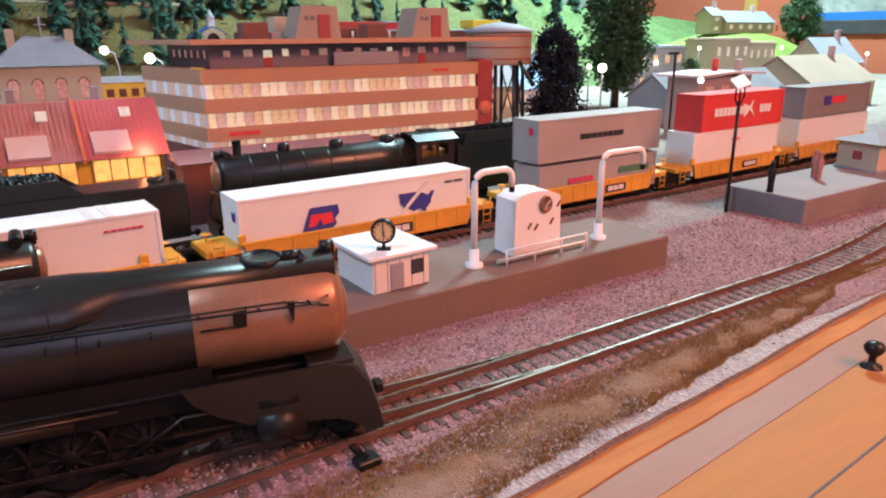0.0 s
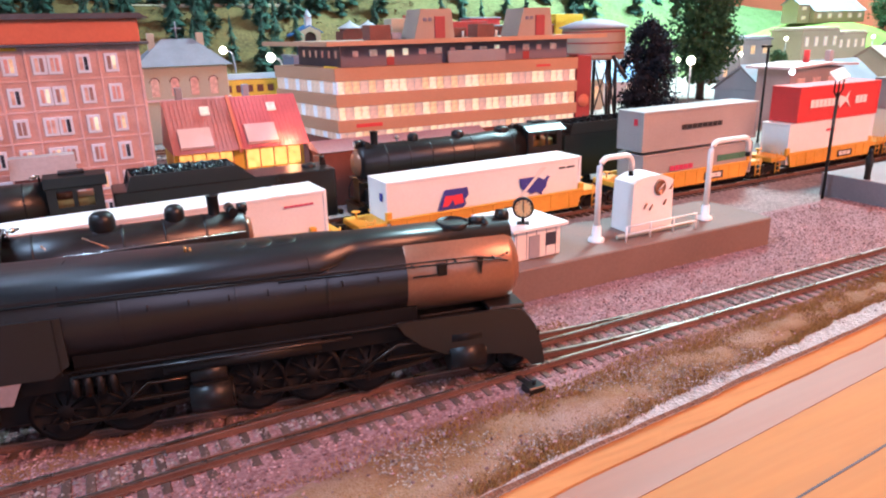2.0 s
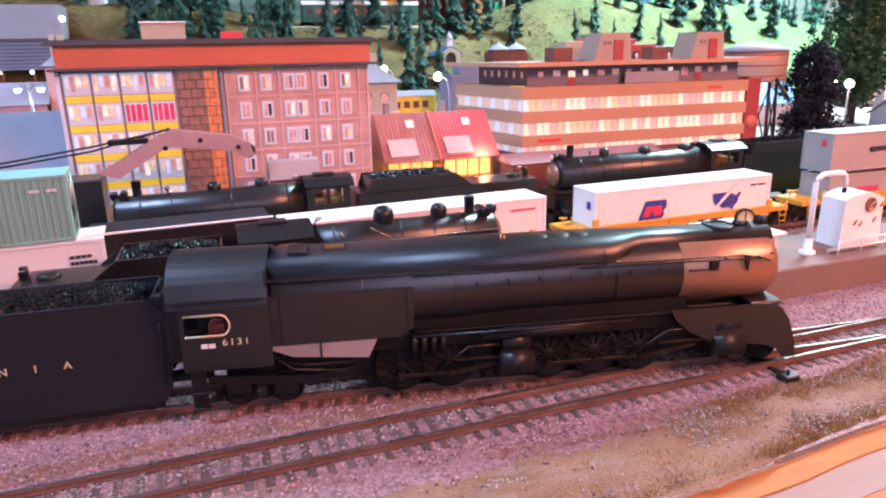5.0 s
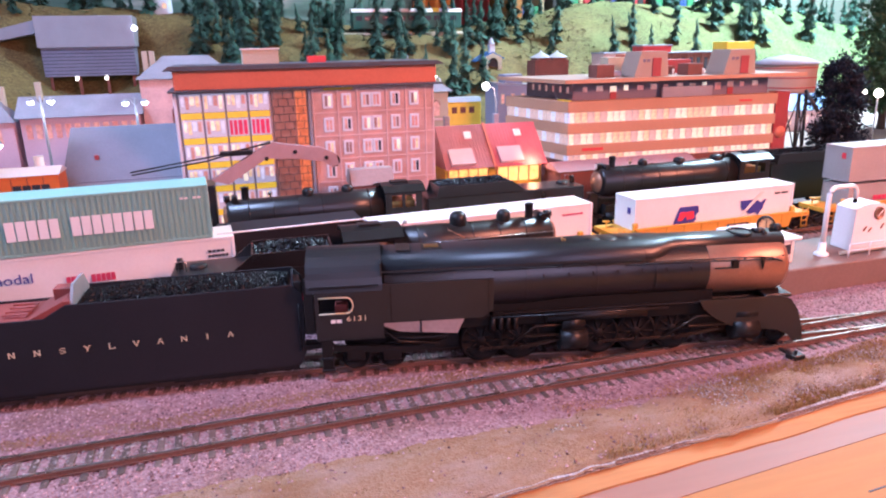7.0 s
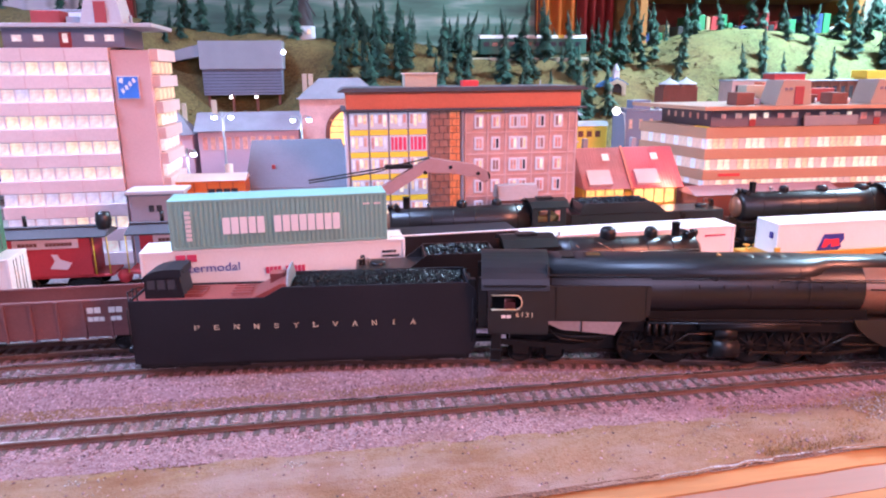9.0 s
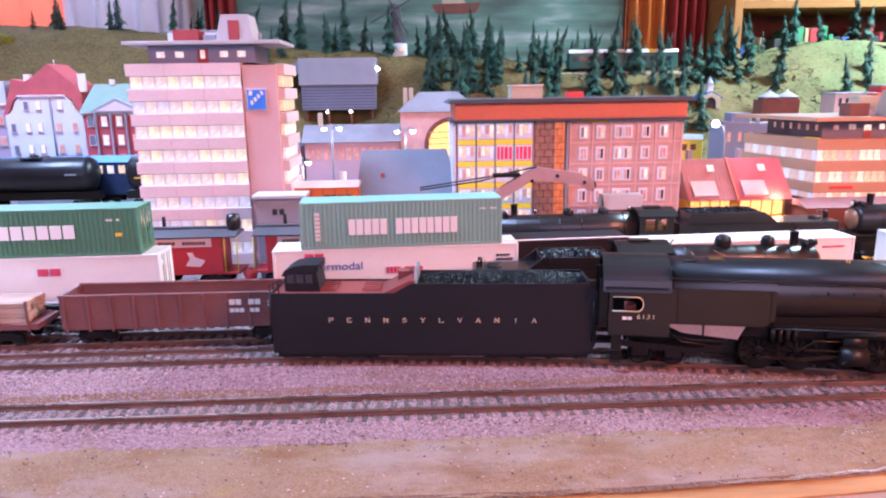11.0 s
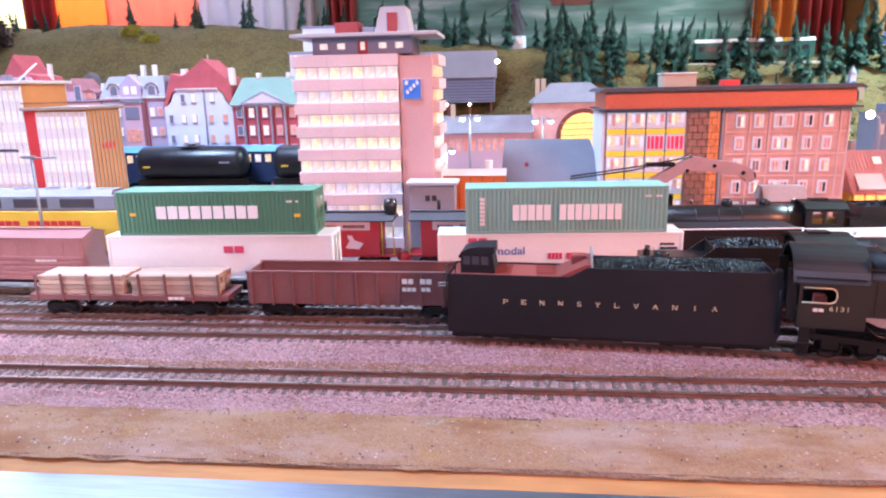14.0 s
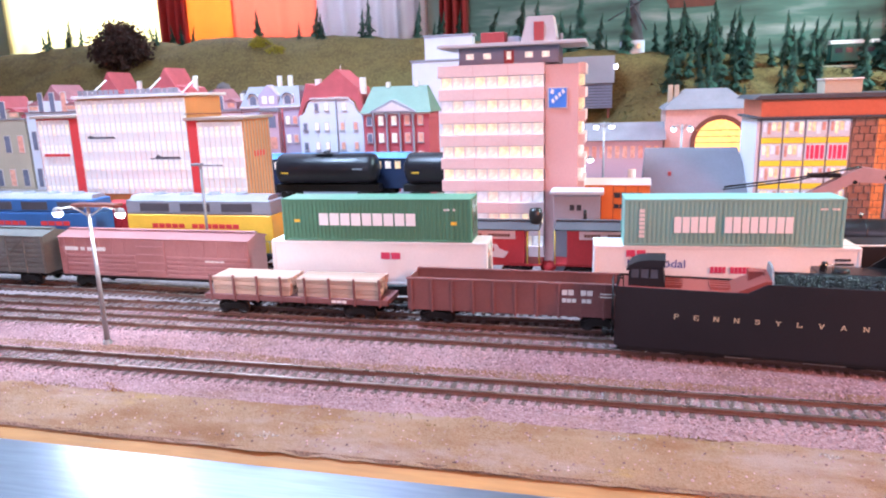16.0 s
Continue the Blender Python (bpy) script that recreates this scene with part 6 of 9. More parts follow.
# window grid with yellow spandrels
gr = part("grid", G().box(0, 73, 1.6, 2.9, 6, 129, 0.2), mat("lilac_grey_posts", (0.36, 0.29, 0.33), 0.6, 0, 0.15), yb)
for r in range(6):
    for c in range(4):
        x0, z1 = 1.6 + 17.9 * c, 127.5 - 20.2 * r
        red = r == 1 and c >= 2
        wd = part("window", G().box(x0, x0 + 16.2, 0.2, 1.8, z1 - 14.6, z1, 0.15), glow_frame, gr)
        shades = (lit_pale, lit_amber, lit_warm, lit_rose)
        for k, (a, b) in enumerate(((1.2, 3.4), (4.4, 7.0), (8.0, 11.2), (12.2, 15.0))):
            low = z1 - 13.4 if red else z1 - (9.6, 11.8, 8.8)[(k + c) % 3]
            part("pane", G().box(x0 + a, x0 + b, -0.25, 0.4, low, z1 - 1.6, 0.05), lit_red if red else shades[(k * 3 + r * 2 + c) % 4], wd)
        # added glow brightens the yellow panels; they are no lamps
        part("spandrel", G().box(x0, x0 + 16.2, 0.0, 1.7, z1 - 19.8, z1 - 15.0, 0.1), glow_panel, gr, "yellow panel brightened by an added glow")
# lattice stair window
st = part("stair_window", G().box(74, 103, 1.2, 2.9, 6, 129, 0.2), lit_lattice, yb, "brown lattice stair window glowing at one side")
part("stair_glow", G().box(93, 102, 0.6, 1.3, 8, 128, 0.05), lit_stair, st)
k = 0
z = 128
while z > 8:
    part("lattice_bar", G().box(74, 103, 0.3, 0.9, z - 0.36, z, 0.05), dark_slate, st)
    for j in range(4):
        x = 75 + 8 * j + (4 if k % 2 else 0)
        if x < 103:
            part("lattice_bar", G().box(x, x + 0.36, 0.3, 0.9, z - 6.4, z - 0.36, 0.05), dark_slate, st)
    z -= 6.4
    k += 1
part("post", G().box(103.6, 106.0, -0.6, 2.9, 4, 129, 0.3), light_grey, yb)
# pink brick wing
wing = part("wing_front", G().box(106.5, 215, 1.4, 2.9, 4, 129, 0.2), pink_brick, yb, "pink brick wing")
xs = [116, 132, 149, 158, 175, 192]
for r in range(6):
    z1 = 126 - 20 * r
    part("string_course", G().box(106.5, 215, 0.7, 1.5, z1 - 18.6, z1 - 17.4, 0.1), pink_frame, wing)
    for i, x in enumerate(xs):
        if z1 - 15 < 5:
            continue
        wd = part("window", G().box(x, x + 8.4, 0.2, 1.6, z1 - 14.2, z1 - 2.0, 0.15), glow_frame, wing)
        part("pane", G().box(x + 1.7, x + 3.8, -0.2, 0.4, z1 - 12.4, z1 - 3.8, 0.05), lit_rose if (i * 3 + r) % 5 else stair_glass, wd)
        part("pane", G().box(x + 4.6, x + 6.7, -0.2, 0.4, z1 - 12.4, z1 - 3.8, 0.05), (lit_warm, lit_rose, lit_amber, window_dark, stair_glass)[(i * 2 + r) % 5], wd)
for x in (106.8, 128, 145, 170.5, 188, 206, 213):
    part("pilaster", G().box(x, x + 1.4, 0.6, 1.5, 6, 128, 0.1), pink_frame, wing)
part("yellow_sign", G().box(117, 142, -0.6, 1.0, 127.2, 129.4, 0.2), bright_yellow, yb)
part("fascia_band", G().box(-1, 216, -3, 79, 131, 146, 0.4), fascia_red, yb, "orange-red roof fascia")
part("soffit", G().box(-6, 221, -7, 82, 129.2, 131, 0.3), dark_slate, yb)
part("roof_slab", G().prism([(-8, 146), (223, 146), (217, 149.5), (-3, 149.5)], -8, 84), dark_slate, yb)
part("roof_house", G().box(54, 84, 20, 44, 149.4, 161, 0.4), house_beige, yb, "cream roof box")
part("roof_house_cap", G().box(53, 85, 19, 45, 161, 162.2, 0.3), off_white, yb)
part("chimney", G().box(109, 124, 22, 36, 149.4, 155, 0.3), stripe_red, yb)

# ---- low house with red corrugated roof ----
rh = box_building("shop_house", (70, 574, 0), "low house with red ribbed roof and brightly lit yellow front")
part("wall", G().box(1, 101, 3, 60, 0, 51, 0.3), bright_yellow, rh)
for x0, x1 in ((4, 44), (54, 98)):
    w = part("shop_window", G().box(x0, x1, 1.6, 3.2, 33, 47, 0.2), lit_gold, rh, "bright yellow shop window")
    for k in range(5):
        x = x0 + (x1 - x0) * k / 4
        part("mullion", G().box(x - 0.5, x + 0.5, 1.0, 3, 32, 48, 0.1), orange_wall, w)
for x0, x1, m in ((0, 48, mat("dusty_rose_sheet", (0.50, 0.22, 0.22), 0.65, 0, 0.2, 40, 500, 0.1)), (50.5, 104, mat("faded_red_sheet", (0.54, 0.135, 0.14), 0.65, 0, 0.2, 40, 500, 0.1))):
    p = part("roof", G().prism([(-5, 49), (30, 86), (33, 86), (64, 50), (60, 48)], x0, x1, "x"), m, rh, "red ribbed roof")
    k = x0 + 1.5
    while k < x1 - 1:
        part("rib", G().prism([(-5, 49.6), (30, 86.7), (30.6, 86.7), (-4.6, 49.4)], k, k + 0.8, "x"), m, p)
        k += 3.2
part("gable_strip", G().prism([(-6, 47), (-6, 50), (30, 88), (31, 86)], 48.1, 50.4, "x"), fascia_red, rh)
for x in (26, 78):
    part("skylight", G().prism([(17, 74.5), (22, 79.8), (22, 81), (17, 75.7)], x, x + 7, "x"), lit_white, rh)
for x0, x1 in ((6, 30), (56, 80)):
    part("dormer", G().prism([(-3, 52), (9, 64), (9, 66.5), (-4, 54)], x0, x1, "x"), pink_frame, rh, "pale pink corrugated sheet")
for x in (12, 64):
    part("chimney", G().box(x, x + 5, 36, 42, 78, 95, 0.3), light_grey, rh)

# ---- insurance block with white grid front ----
he = box_building("grid_block", (-857, 550, 0), "white grid-fronted office block with orange side walls and two lower wings")


def grid_front(parent, x0, x1, y, z0, z1, nx, nz):
    part("front", G().box(x0, x1, y, y + 1.5, z0, z1, 0.2), grid_white, parent)
    pw, ph = (x1 - x0) / nx, (z1 - z0) / nz
    fin = mesh_of("fin", G().box(-0.45, 0.45, -1.5, 0, 0, z1 - z0, 0.1), grid_white)
    for i in range(nx + 1):
        share("fin", fin, parent, (x0 + pw * i, y, z0))
    pane = [pane_mesh(pw - 1.4, ph * 0.5, m, 0.4) for m in (lit_pale, lit_white, lit_pale)]
    for j in range(nz):
        for i in range(nx):
            share("window", pane[(i * 2 + j) % 3], parent, (x0 + pw * i + 0.7, y - 0.35, z0 + ph * (j + 0.28)))


part("core", G().box(0, 134, 1.5, 70, 0, 166, 0.3), orange_wall, he, "orange timber side walls")
grid_front(he, 0, 134, 0, 62, 164, 20, 5)
part("roof_slab", G().box(-3, 140, -3, 74, 166, 169, 0.3), off_white, he)
part("east_wing", G().box(136, 199, 1.5, 58, 0, 140, 0.3), orange_wall, he)
grid_front(he, 147, 198, 0, 30, 138, 8, 5)
part("red_strip", G().box(135, 146.6, -1.5, 4, 0, 140, 0.3), stripe_red, he, "red vertical strip")
part("wing_roof", G().box(132, 203, -3, 62, 140, 143, 0.3), roof_tan, he)
part("roof_rail", G().tube([(134, -2, 147), (201, -2, 147), (201, 58, 147)], 0.5, 6), brick_brown, he)
part("west_wing", G().box(-58, -2, 1.5, 58, 0, 146, 0.3), stripe_red, he)
grid_front(he, -54, -13, 0, 30, 144, 7, 5)
part("red_strip", G().box(-12, -0.5, -1.2, 4, 0, 148, 0.3), stripe_red, he)
part("wing_roof", G().box(-62, 0, -3, 62, 146, 149, 0.3), roof_tan, he)
part("roof_rail", G().tube([(-60, -2, 153), (-2, -2, 153)], 0.5, 6), brick_brown, he)
sign = part("roof_sign", G().box(6, 132, -2.6, -2, 169, 170, 0.1), light_grey, he, "grey roof sign rail")
for k in range(19):
    if k != 8:
        part("sign_bar", G().box(6 + 6.6 * k, 11.4 + 6.6 * k, -2.6, -2.1, 170, 174.6, 0.1), light_grey, sign)
part("wall_sign", G().prism([(10, 124), (14, 126.5), (18, 125), (44, 125), (46, 122.8), (12, 122.8)], -2.0, -1.6), dark_slate, he, "dark script sign strip")
part("wall_sign", G().prism([(86, 101), (92, 101), (96, 105), (100, 102.6), (122, 102.6), (124, 100), (87, 100)], -2.0, -1.6), dark_slate, he, "dark script sign strip")
part("wall_sign", G().box(-50, -16, -2.0, -1.6, 104, 107, 0.1), stripe_red, he, "red script sign strip")
part("side_sign", G().box(199, 199.8, 20, 44, 100, 106, 0.2), stripe_red, he)
k = 0
while k < 9:
    part("timber_fin", G().box(199, 200.2, 2 + 6.6 * k, 3.4 + 6.6 * k, 4, 138, 0.1), house_beige, he)
    k += 1
for x in (10, 80, 126):
    part("sign_strut", G().tube([(x, 10, 169), (x + 8, 30, 186)], 0.9, 6), off_white, he)

# ---- old town row ----
def gable_house(x, y, w, d, wall_z, peak_z, wall, roof, label, floors, cols, pediment=False, base=13):
    h = box_building("town_house", (x, y, base), label)
    part("wall", G().box(0, w, 0, d, 0, wall_z - base, 0.3), wall, h)
    wz, pz = wall_z - base, peak_z - base
    if pediment:
        part("roof", G().prism([(-2, wz), (d * 0.5, pz + 6), (d + 2, wz)], -2, w + 2, "x"), roof, h)
        part("pediment", G().prism([(w * 0.1, wz), (w * 0.9, wz), (w * 0.5, pz)], -1.5, 6), light_grey, h)
        for k in range(5):
            part("pillar", G().box(w * (0.12 + 0.19 * k), w * (0.12 + 0.19 * k) + 3, -2, 0, 12, wz, 0.3), light_grey, h)
    else:
        part("gable", G().prism([(w * 0.08, wz - 0.5), (w * 0.92, wz - 0.5), (w * 0.72, wz + (pz - wz) * 0.4), (w * 0.28, wz + (pz - wz) * 0.4)], 0, 4), wall, h)
        part("roof", G().prism([(-4, wz - 8), (w * 0.16, wz + (pz - wz) * 0.42), (w * 0.36, wz + (pz - wz) * 0.5), (w * 0.5, pz), (w * 0.64, wz + (pz - wz) * 0.5), (w * 0.84, wz + (pz - wz) * 0.42), (w + 4, wz - 8)], 3.5, d), roof, h)
        part("gable_cap", G().prism([(w * 0.3, wz + (pz - wz) * 0.4), (w * 0.7, wz + (pz - wz) * 0.4), (w * 0.5, pz - 2)], 1, 3.6), roof, h)
    fh = (wz - 6) / floors
    frame = mesh_of("window", G().box(0, w / cols * 0.46, -0.8, 0.4, 0, fh * 0.52, 0.1), white_frame)
    panes = [mesh_of("pane", G().box(0.9, w / cols * 0.46 - 0.9, -1.1, -0.5, 0.9, fh * 0.52 - 0.9, 0.05), m) for m in (slate_pane, lit_rose, slate_pane)]
    for f in range(floors + (0 if pediment else 1)):
        for c in range(cols):
            if f == floors and c in (0, cols - 1):
                continue
            xx, zz = w / cols * (c + 0.25), 5 + fh * f
            wd = share("window", frame, h, (xx, 0, zz))
            share("pane", panes[(c + f * 2 + int(x)) % 3], wd, (0, 0, 0))
    part("cornice", G().box(-1.5, w + 1.5, -1.5, 1, wz - 2, wz, 0.2), light_grey, h)
    if not pediment:
        for k in (0.06, 0.72):
            dm = part("dormer", G().box(w * k, w * k + w * 0.2, -0.5, 10, wz + 1, wz + 11, 0.2), wall, h)
            part("dormer_roof", G().prism([(w * k - 2, wz + 11), (w * k + w * 0.1, wz + 17), (w * k + w * 0.2 + 2, wz + 11)], -1.5, 11), roof, dm)
            part("dormer_pane", G().box(w * k + 3, w * k + w * 0.2 - 3, -1.2, 0, wz + 3, wz + 10, 0.1), lit_rose, dm)
    for k in (0.2, 0.82):
        part("chimney", G().box(w * k, w * k + 6, d * 0.5, d * 0.5 + 6, wz, wz + (pz - wz) * 0.75, 0.3), off_white, h)
    return h




def small_windows(h, cols, rows, wide, high, y=0.0):
    """Framed windows with panes on a front that faces -y."""
    frame = mesh_of("window", G().box(0, wide, -0.8, 0.4, 0, high, 0.1), white_frame)
    panes = [mesh_of("pane", G().box(0.8, wide - 0.8, -1.1, -0.5, 0.8, high - 0.8, 0.05), m) for m in (slate_pane, lit_rose, lit_white)]
    sill = mesh_of("window_sill", G().box(-0.6, wide + 0.6, -1.6, 0, -0.9, 0, 0.1), light_grey)
    for r, z in enumerate(rows):
        for c, x in enumerate(cols):
            wd = share("window", frame, h, (x - wide / 2, y, z))
            share("pane", panes[(c * 2 + r * 3 + c // 2) % 3], wd, (0, 0, 0))
            share("window_sill", sill, wd, (0, 0, 0))


# white house: broad shouldered gable under a steep red roof
wh = box_building("town_house", (-746, 872, 13), "pale house with a steep red tiled roof and two white chimneys")
part("wall", G().prism([(1, 0), (103, 0), (103, 120), (98, 121), (93, 127), (88, 138), (80, 145), (24, 145), (16, 138), (11, 127), (6, 122), (1, 121)], 0, 4), house_white, wh)
part("back_wall", G().box(2, 102, 4, 60, 0, 116, 0.3), house_white, wh)
part("gable_ledge", G().box(20, 82, -2.2, 3, 144, 146.6, 0.4), white_frame, wh)
part("roof", G().prism([(-3, 119), (8, 150), (14, 168), (30, 164), (38, 168), (64, 187), (90, 164), (95, 160), (108, 114), (102, 114), (90, 140), (80, 147), (24, 147), (12, 140), (3, 121)], 2.5, 58), red_tiles, wh)
part("ridge_finial", G().tube([(64, 20, 186), (64, 20, 193)], 0.7, 6), white_frame, wh)
for x in (25, 96):
    part("chimney", G().box(x, x + 8, 12, 20, 150, 174, 0.3), off_white, wh)
part("drain_pipe", G().tube([(62, -1.6, 4), (62, -1.6, 144)], 0.9, 6), grey_roof, wh)
small_windows(wh, (30, 46, 74), (127,), 7, 12)
small_windows(wh, (10, 29, 45, 70, 91), (98, 69, 40), 7, 12)
part("plinth", G().box(0, 104, -1.2, 1, 0, 8, 0.2), light_grey, wh)
# crimson house: green hipped roof over a white portico
rd = box_building("town_house", (-641, 868, 13), "crimson town house with a green hipped roof and white pillared portico")
part("wall", G().box(0, 100, 0, 60, 0, 124, 0.3), house_red, rd)
part("roof", G().add([(-4, -4, 122), (104, -4, 122), (104, 64, 122), (-4, 64, 122), (8, 26, 160), (92, 26, 160), (92, 34, 160), (8, 34, 160)], [(0, 1, 5, 4), (1, 2, 6, 5), (2, 3, 7, 6), (3, 0, 4, 7), (4, 5, 6, 7), (0, 3, 2, 1)]), green_roof, rd)
part("cornice", G().box(-2, 102, -2, 2, 119.5, 122, 0.3), white_frame, rd)
part("pediment", G().prism([(12, 122), (82, 122), (82, 124), (47, 141), (12, 124)], -6, 14), light_grey, rd, "pale lilac pediment")
part("pediment_field", G().prism([(20, 124.5), (74, 124.5), (47, 137)], -6.6, -5.8), white_frame, rd)
for x in (16, 36, 56, 76):
    part("pillar", G().lathe(x + 1, -3, 6, [(2.6, 0), (2.6, 4), (1.9, 5), (1.7, 108), (2.6, 112), (2.6, 116)], 10), light_grey, rd)
part("stylobate", G().box(8, 86, -6, 1, 0, 6, 0.3), light_grey, rd)
small_windows(rd, (9, 27, 47, 67, 87), (104, 79, 52, 25), 8.5, 14)
for x in (30, 74):
    part("roof_light", G().box(x, x + 5, 22, 30, 158, 166, 0.3), off_white, rd)
# lilac house: blue-grey mansard with a small gable and two dormers
lc = box_building("town_house", (-842, 876, 13), "lilac town house with a blue-grey mansard roof and dormers")
part("wall", G().box(0, 96, 0, 60, 0, 136, 0.3), house_lilac, lc)
part("roof", G().add([(-3, -2, 135), (99, -2, 135), (99, 62, 135), (-3, 62, 135), (6, 16, 166), (90, 16, 166), (90, 46, 166), (6, 46, 166)], [(0, 1, 5, 4), (1, 2, 6, 5), (2, 3, 7, 6), (3, 0, 4, 7), (4, 5, 6, 7), (0, 3, 2, 1)]), light_grey, lc, "blue-grey slate mansard")
part("cornice", G().box(-2.5, 98.5, -2.5, 2, 133.5, 136, 0.3), white_frame, lc)
gb = part("gable", G().prism([(30, 135), (62, 135), (62, 152), (56, 158), (46, 168), (36, 158), (30, 152)], -1.5, 20), house_lilac, lc)
for x in (36, 48):
    part("gable_window", G().box(x, x + 8, -2.2, -1.2, 140, 151, 0.2), lit_white, gb)
for x in (20, 78):
    dm = part("dormer", G().prism([(x - 8, 137), (x + 8, 137)] + arch(x, 147, 8, 0, 180, 8), 0, 18), white_frame, lc)
    part("dormer_pane", G().prism([(x - 5, 139), (x + 5, 139)] + arch(x, 147, 5, 0, 180, 8), -0.6, 0.4), slate_pane, dm)
    part("dormer_roof", G().tube([(x + 9 * math.cos(a), -0.8, 147 + 9 * math.sin(a)) for a in [k * math.pi / 8 for k in range(9)]], 1.2, 6), grey_roof, dm)
bay = part("bay_window", G().box(35, 64, -9, 0, 20, 128, 0.4), house_pink, lc)
part("bay_roof", G().prism([(33, 128), (66, 128), (62, 134), (37, 134)], -11, 2), grey_roof, bay)
for z in (40, 72, 104):
    part("bay_pane", G().box(39, 60, -9.6, -8.6, z, z + 18, 0.2), slate_pane if z != 72 else lit_rose, bay)
part("drain_pipe", G().tube([(68, -1.4, 2), (68, -1.4, 134)], 1.1, 6), door_red, lc)
small_windows(lc, (10, 24, 76, 88), (108, 80, 50, 22), 8, 13)
for x in (48, 66):
    part("chimney", G().box(x, x + 6, 30, 36, 166, 182, 0.3), off_white, lc)
gable_house(-936, 880, 90, 60, 146, 178, house_pink, rose_tiles, "pink town house with rosy mansard roof", 3, 4)
gable_house(-1040, 900, 100, 60, 160, 215, house_pink, red_tiles, "pink house with a large red roof", 3, 4)
gable_house(-1150, 900, 104, 60, 150, 212, house_white, red_tiles, "white house with a red roof", 3, 4)
gable_house(-1290, 920, 120, 70, 150, 196, house_white, rose_tiles, "pale timbered house with brown-red roof", 2, 5)
gable_house(-1420, 930, 115, 70, 140, 180, house_beige, red_tiles, "beige house with a red roof", 2, 4)

# ---- sheds and smaller buildings behind the yard ----
sh = box_building("engine_shed", (-252, 575, 0), "lilac-grey shed with a big sloping roof and a white flue")
part("wall", G().box(0, 92, 4, 66, 0, 60, 0.3), shed_grey, sh)
part("roof", G().add([(-3, 0, 56), (98, 0, 56), (88, 58, 99), (0, 58, 99), (-3, 70, 54), (98, 70, 54)], [(0, 1, 2, 3), (3, 2, 5, 4), (1, 5, 2), (0, 3, 4), (0, 4, 5, 1)]), shed_grey, sh)
part("hatch", G().box(21, 24, 24, 27, 74.5, 78.5, 0.2), door_red, sh)
part("flue", G().cyl(-14, -4, 40, 3.6, 44, n=16), off_white, sh)
part("flue_foot", G().cyl(-14, -4, 0, 5, 42, n=16), light_grey, sh)

rf = thing("refrigerator_car", (-296, 565, 28), "orange refrigerator car with a pale roof on a raised spur", "rail car")
part("body", G().box(-46, 46, -14, 14, 8, 44, 0.5), hopper_orange, rf)
part("roof", G().prism([(-15, 44), (0, 49), (15, 44)], -47, 47, "x"), off_white, rf)
for k in range(8):
    part("board_line", G().box(-42 + 11 * k, -41.5 + 11 * k, -14.4, -13.9, 9, 43, 0.05), brick_brown, rf)
bars("print", "xxxx", ink, rf, (14, -14.4, 32), 26, 5, "dark print bars")
bars("print", "xxxx", ink, rf, (14, -14.4, 22), 20, 4)
truck(rf, -28), truck(rf, 28)
solid("spur_bank", G().box(-360, -256, 545, 584, -1, 30.5, 2), town_ground, "raised earth bank under the spur track", "embankment", kind="structure")

gsd = box_building("yard_office", (-334, 502, 0), "lilac-grey yard office with a pale flat roof")
part("wall", G().box(0, 40, 0, 22, 0, 70, 0.3), light_grey, gsd)
part("roof", G().box(-3, 43, -3, 25, 70, 73, 0.5), roof_lilac, gsd)
for x in (14, 20):
    part("window", G().box(x, x + 4, -0.6, 0.2, 56, 61, 0.1), ink, gsd)

ar = box_building("engine_hall", (-216, 856, 8), "brick hall with grey hipped roof and a glowing arched door")
part("wall", G().box(0, 104, 4, 90, 0, 122, 0.3), pink_brick, ar)
part("roof", G().add([(-4, 0, 122), (110, 0, 122), (110, 96, 122), (-4, 96, 122), (26, 44, 148), (80, 44, 148)], [(0, 1, 5, 4), (1, 2, 5), (2, 3, 4, 5), (3, 0, 4), (0, 3, 2, 1)]), grey_roof, ar)
part("arch_surround", G().prism([(32, 60)] + arch(68, 78, 36, 180, 0, 16) + [(104, 60)], 1.5, 4.2), brick_brown, ar)
part("arch_glow", G().prism([(38, 62)] + arch(68, 78, 30, 180, 0, 16) + [(98, 62)], 0.8, 2.0), lit_gold, ar, "glowing yellow arched door")
for k in range(3):
    part("arch_bar", G().box(38, 98, 0.2, 1.0, 78 + 8 * k, 79.2 + 8 * k, 0.05), orange_wall, ar)
for x in (4, 12):
    part("chimney", G().box(x, x + 6, 30, 37, 122, 154, 0.3), house_beige, ar)
lo = box_building("long_hall", (-345, 846, 8), "long low hall with grey roof and pink walls")
part("wall", G().box(0, 126, 4, 60, 0, 84, 0.3), house_pink, lo)
part("roof", G().prism([(-2, 84), (32, 106), (64, 84)], -4, 130, "x"), grey_roof, lo)
for k in range(12):
    part("window", G().box(5 + 10 * k, 11 + 10 * k, 3.2, 4.2, 60, 76, 0.1), lit_rose, lo)
part("chimney", G().box(16, 22, 26, 32, 100, 122, 0.3), house_beige, lo)
cot = box_building("cottage", (-400, 850, 8), "small grey-roofed cottage behind the tower block")
part("wall", G().box(0, 48, 0, 40, 0, 80, 0.3), house_pink, cot)
part("roof", G().add([(-3, -3, 80), (51, -3, 80), (51, 43, 80), (-3, 43, 80), (20, 20, 108), (28, 20, 108)], [(0, 1, 5, 4), (1, 2, 5), (2, 3, 4, 5), (3, 0, 4), (0, 3, 2, 1)]), grey_roof, cot)
for x in (10, 28):
    part("window", G().box(x, x + 7, -0.6, 0.2, 56, 72, 0.1), lit_rose, cot)
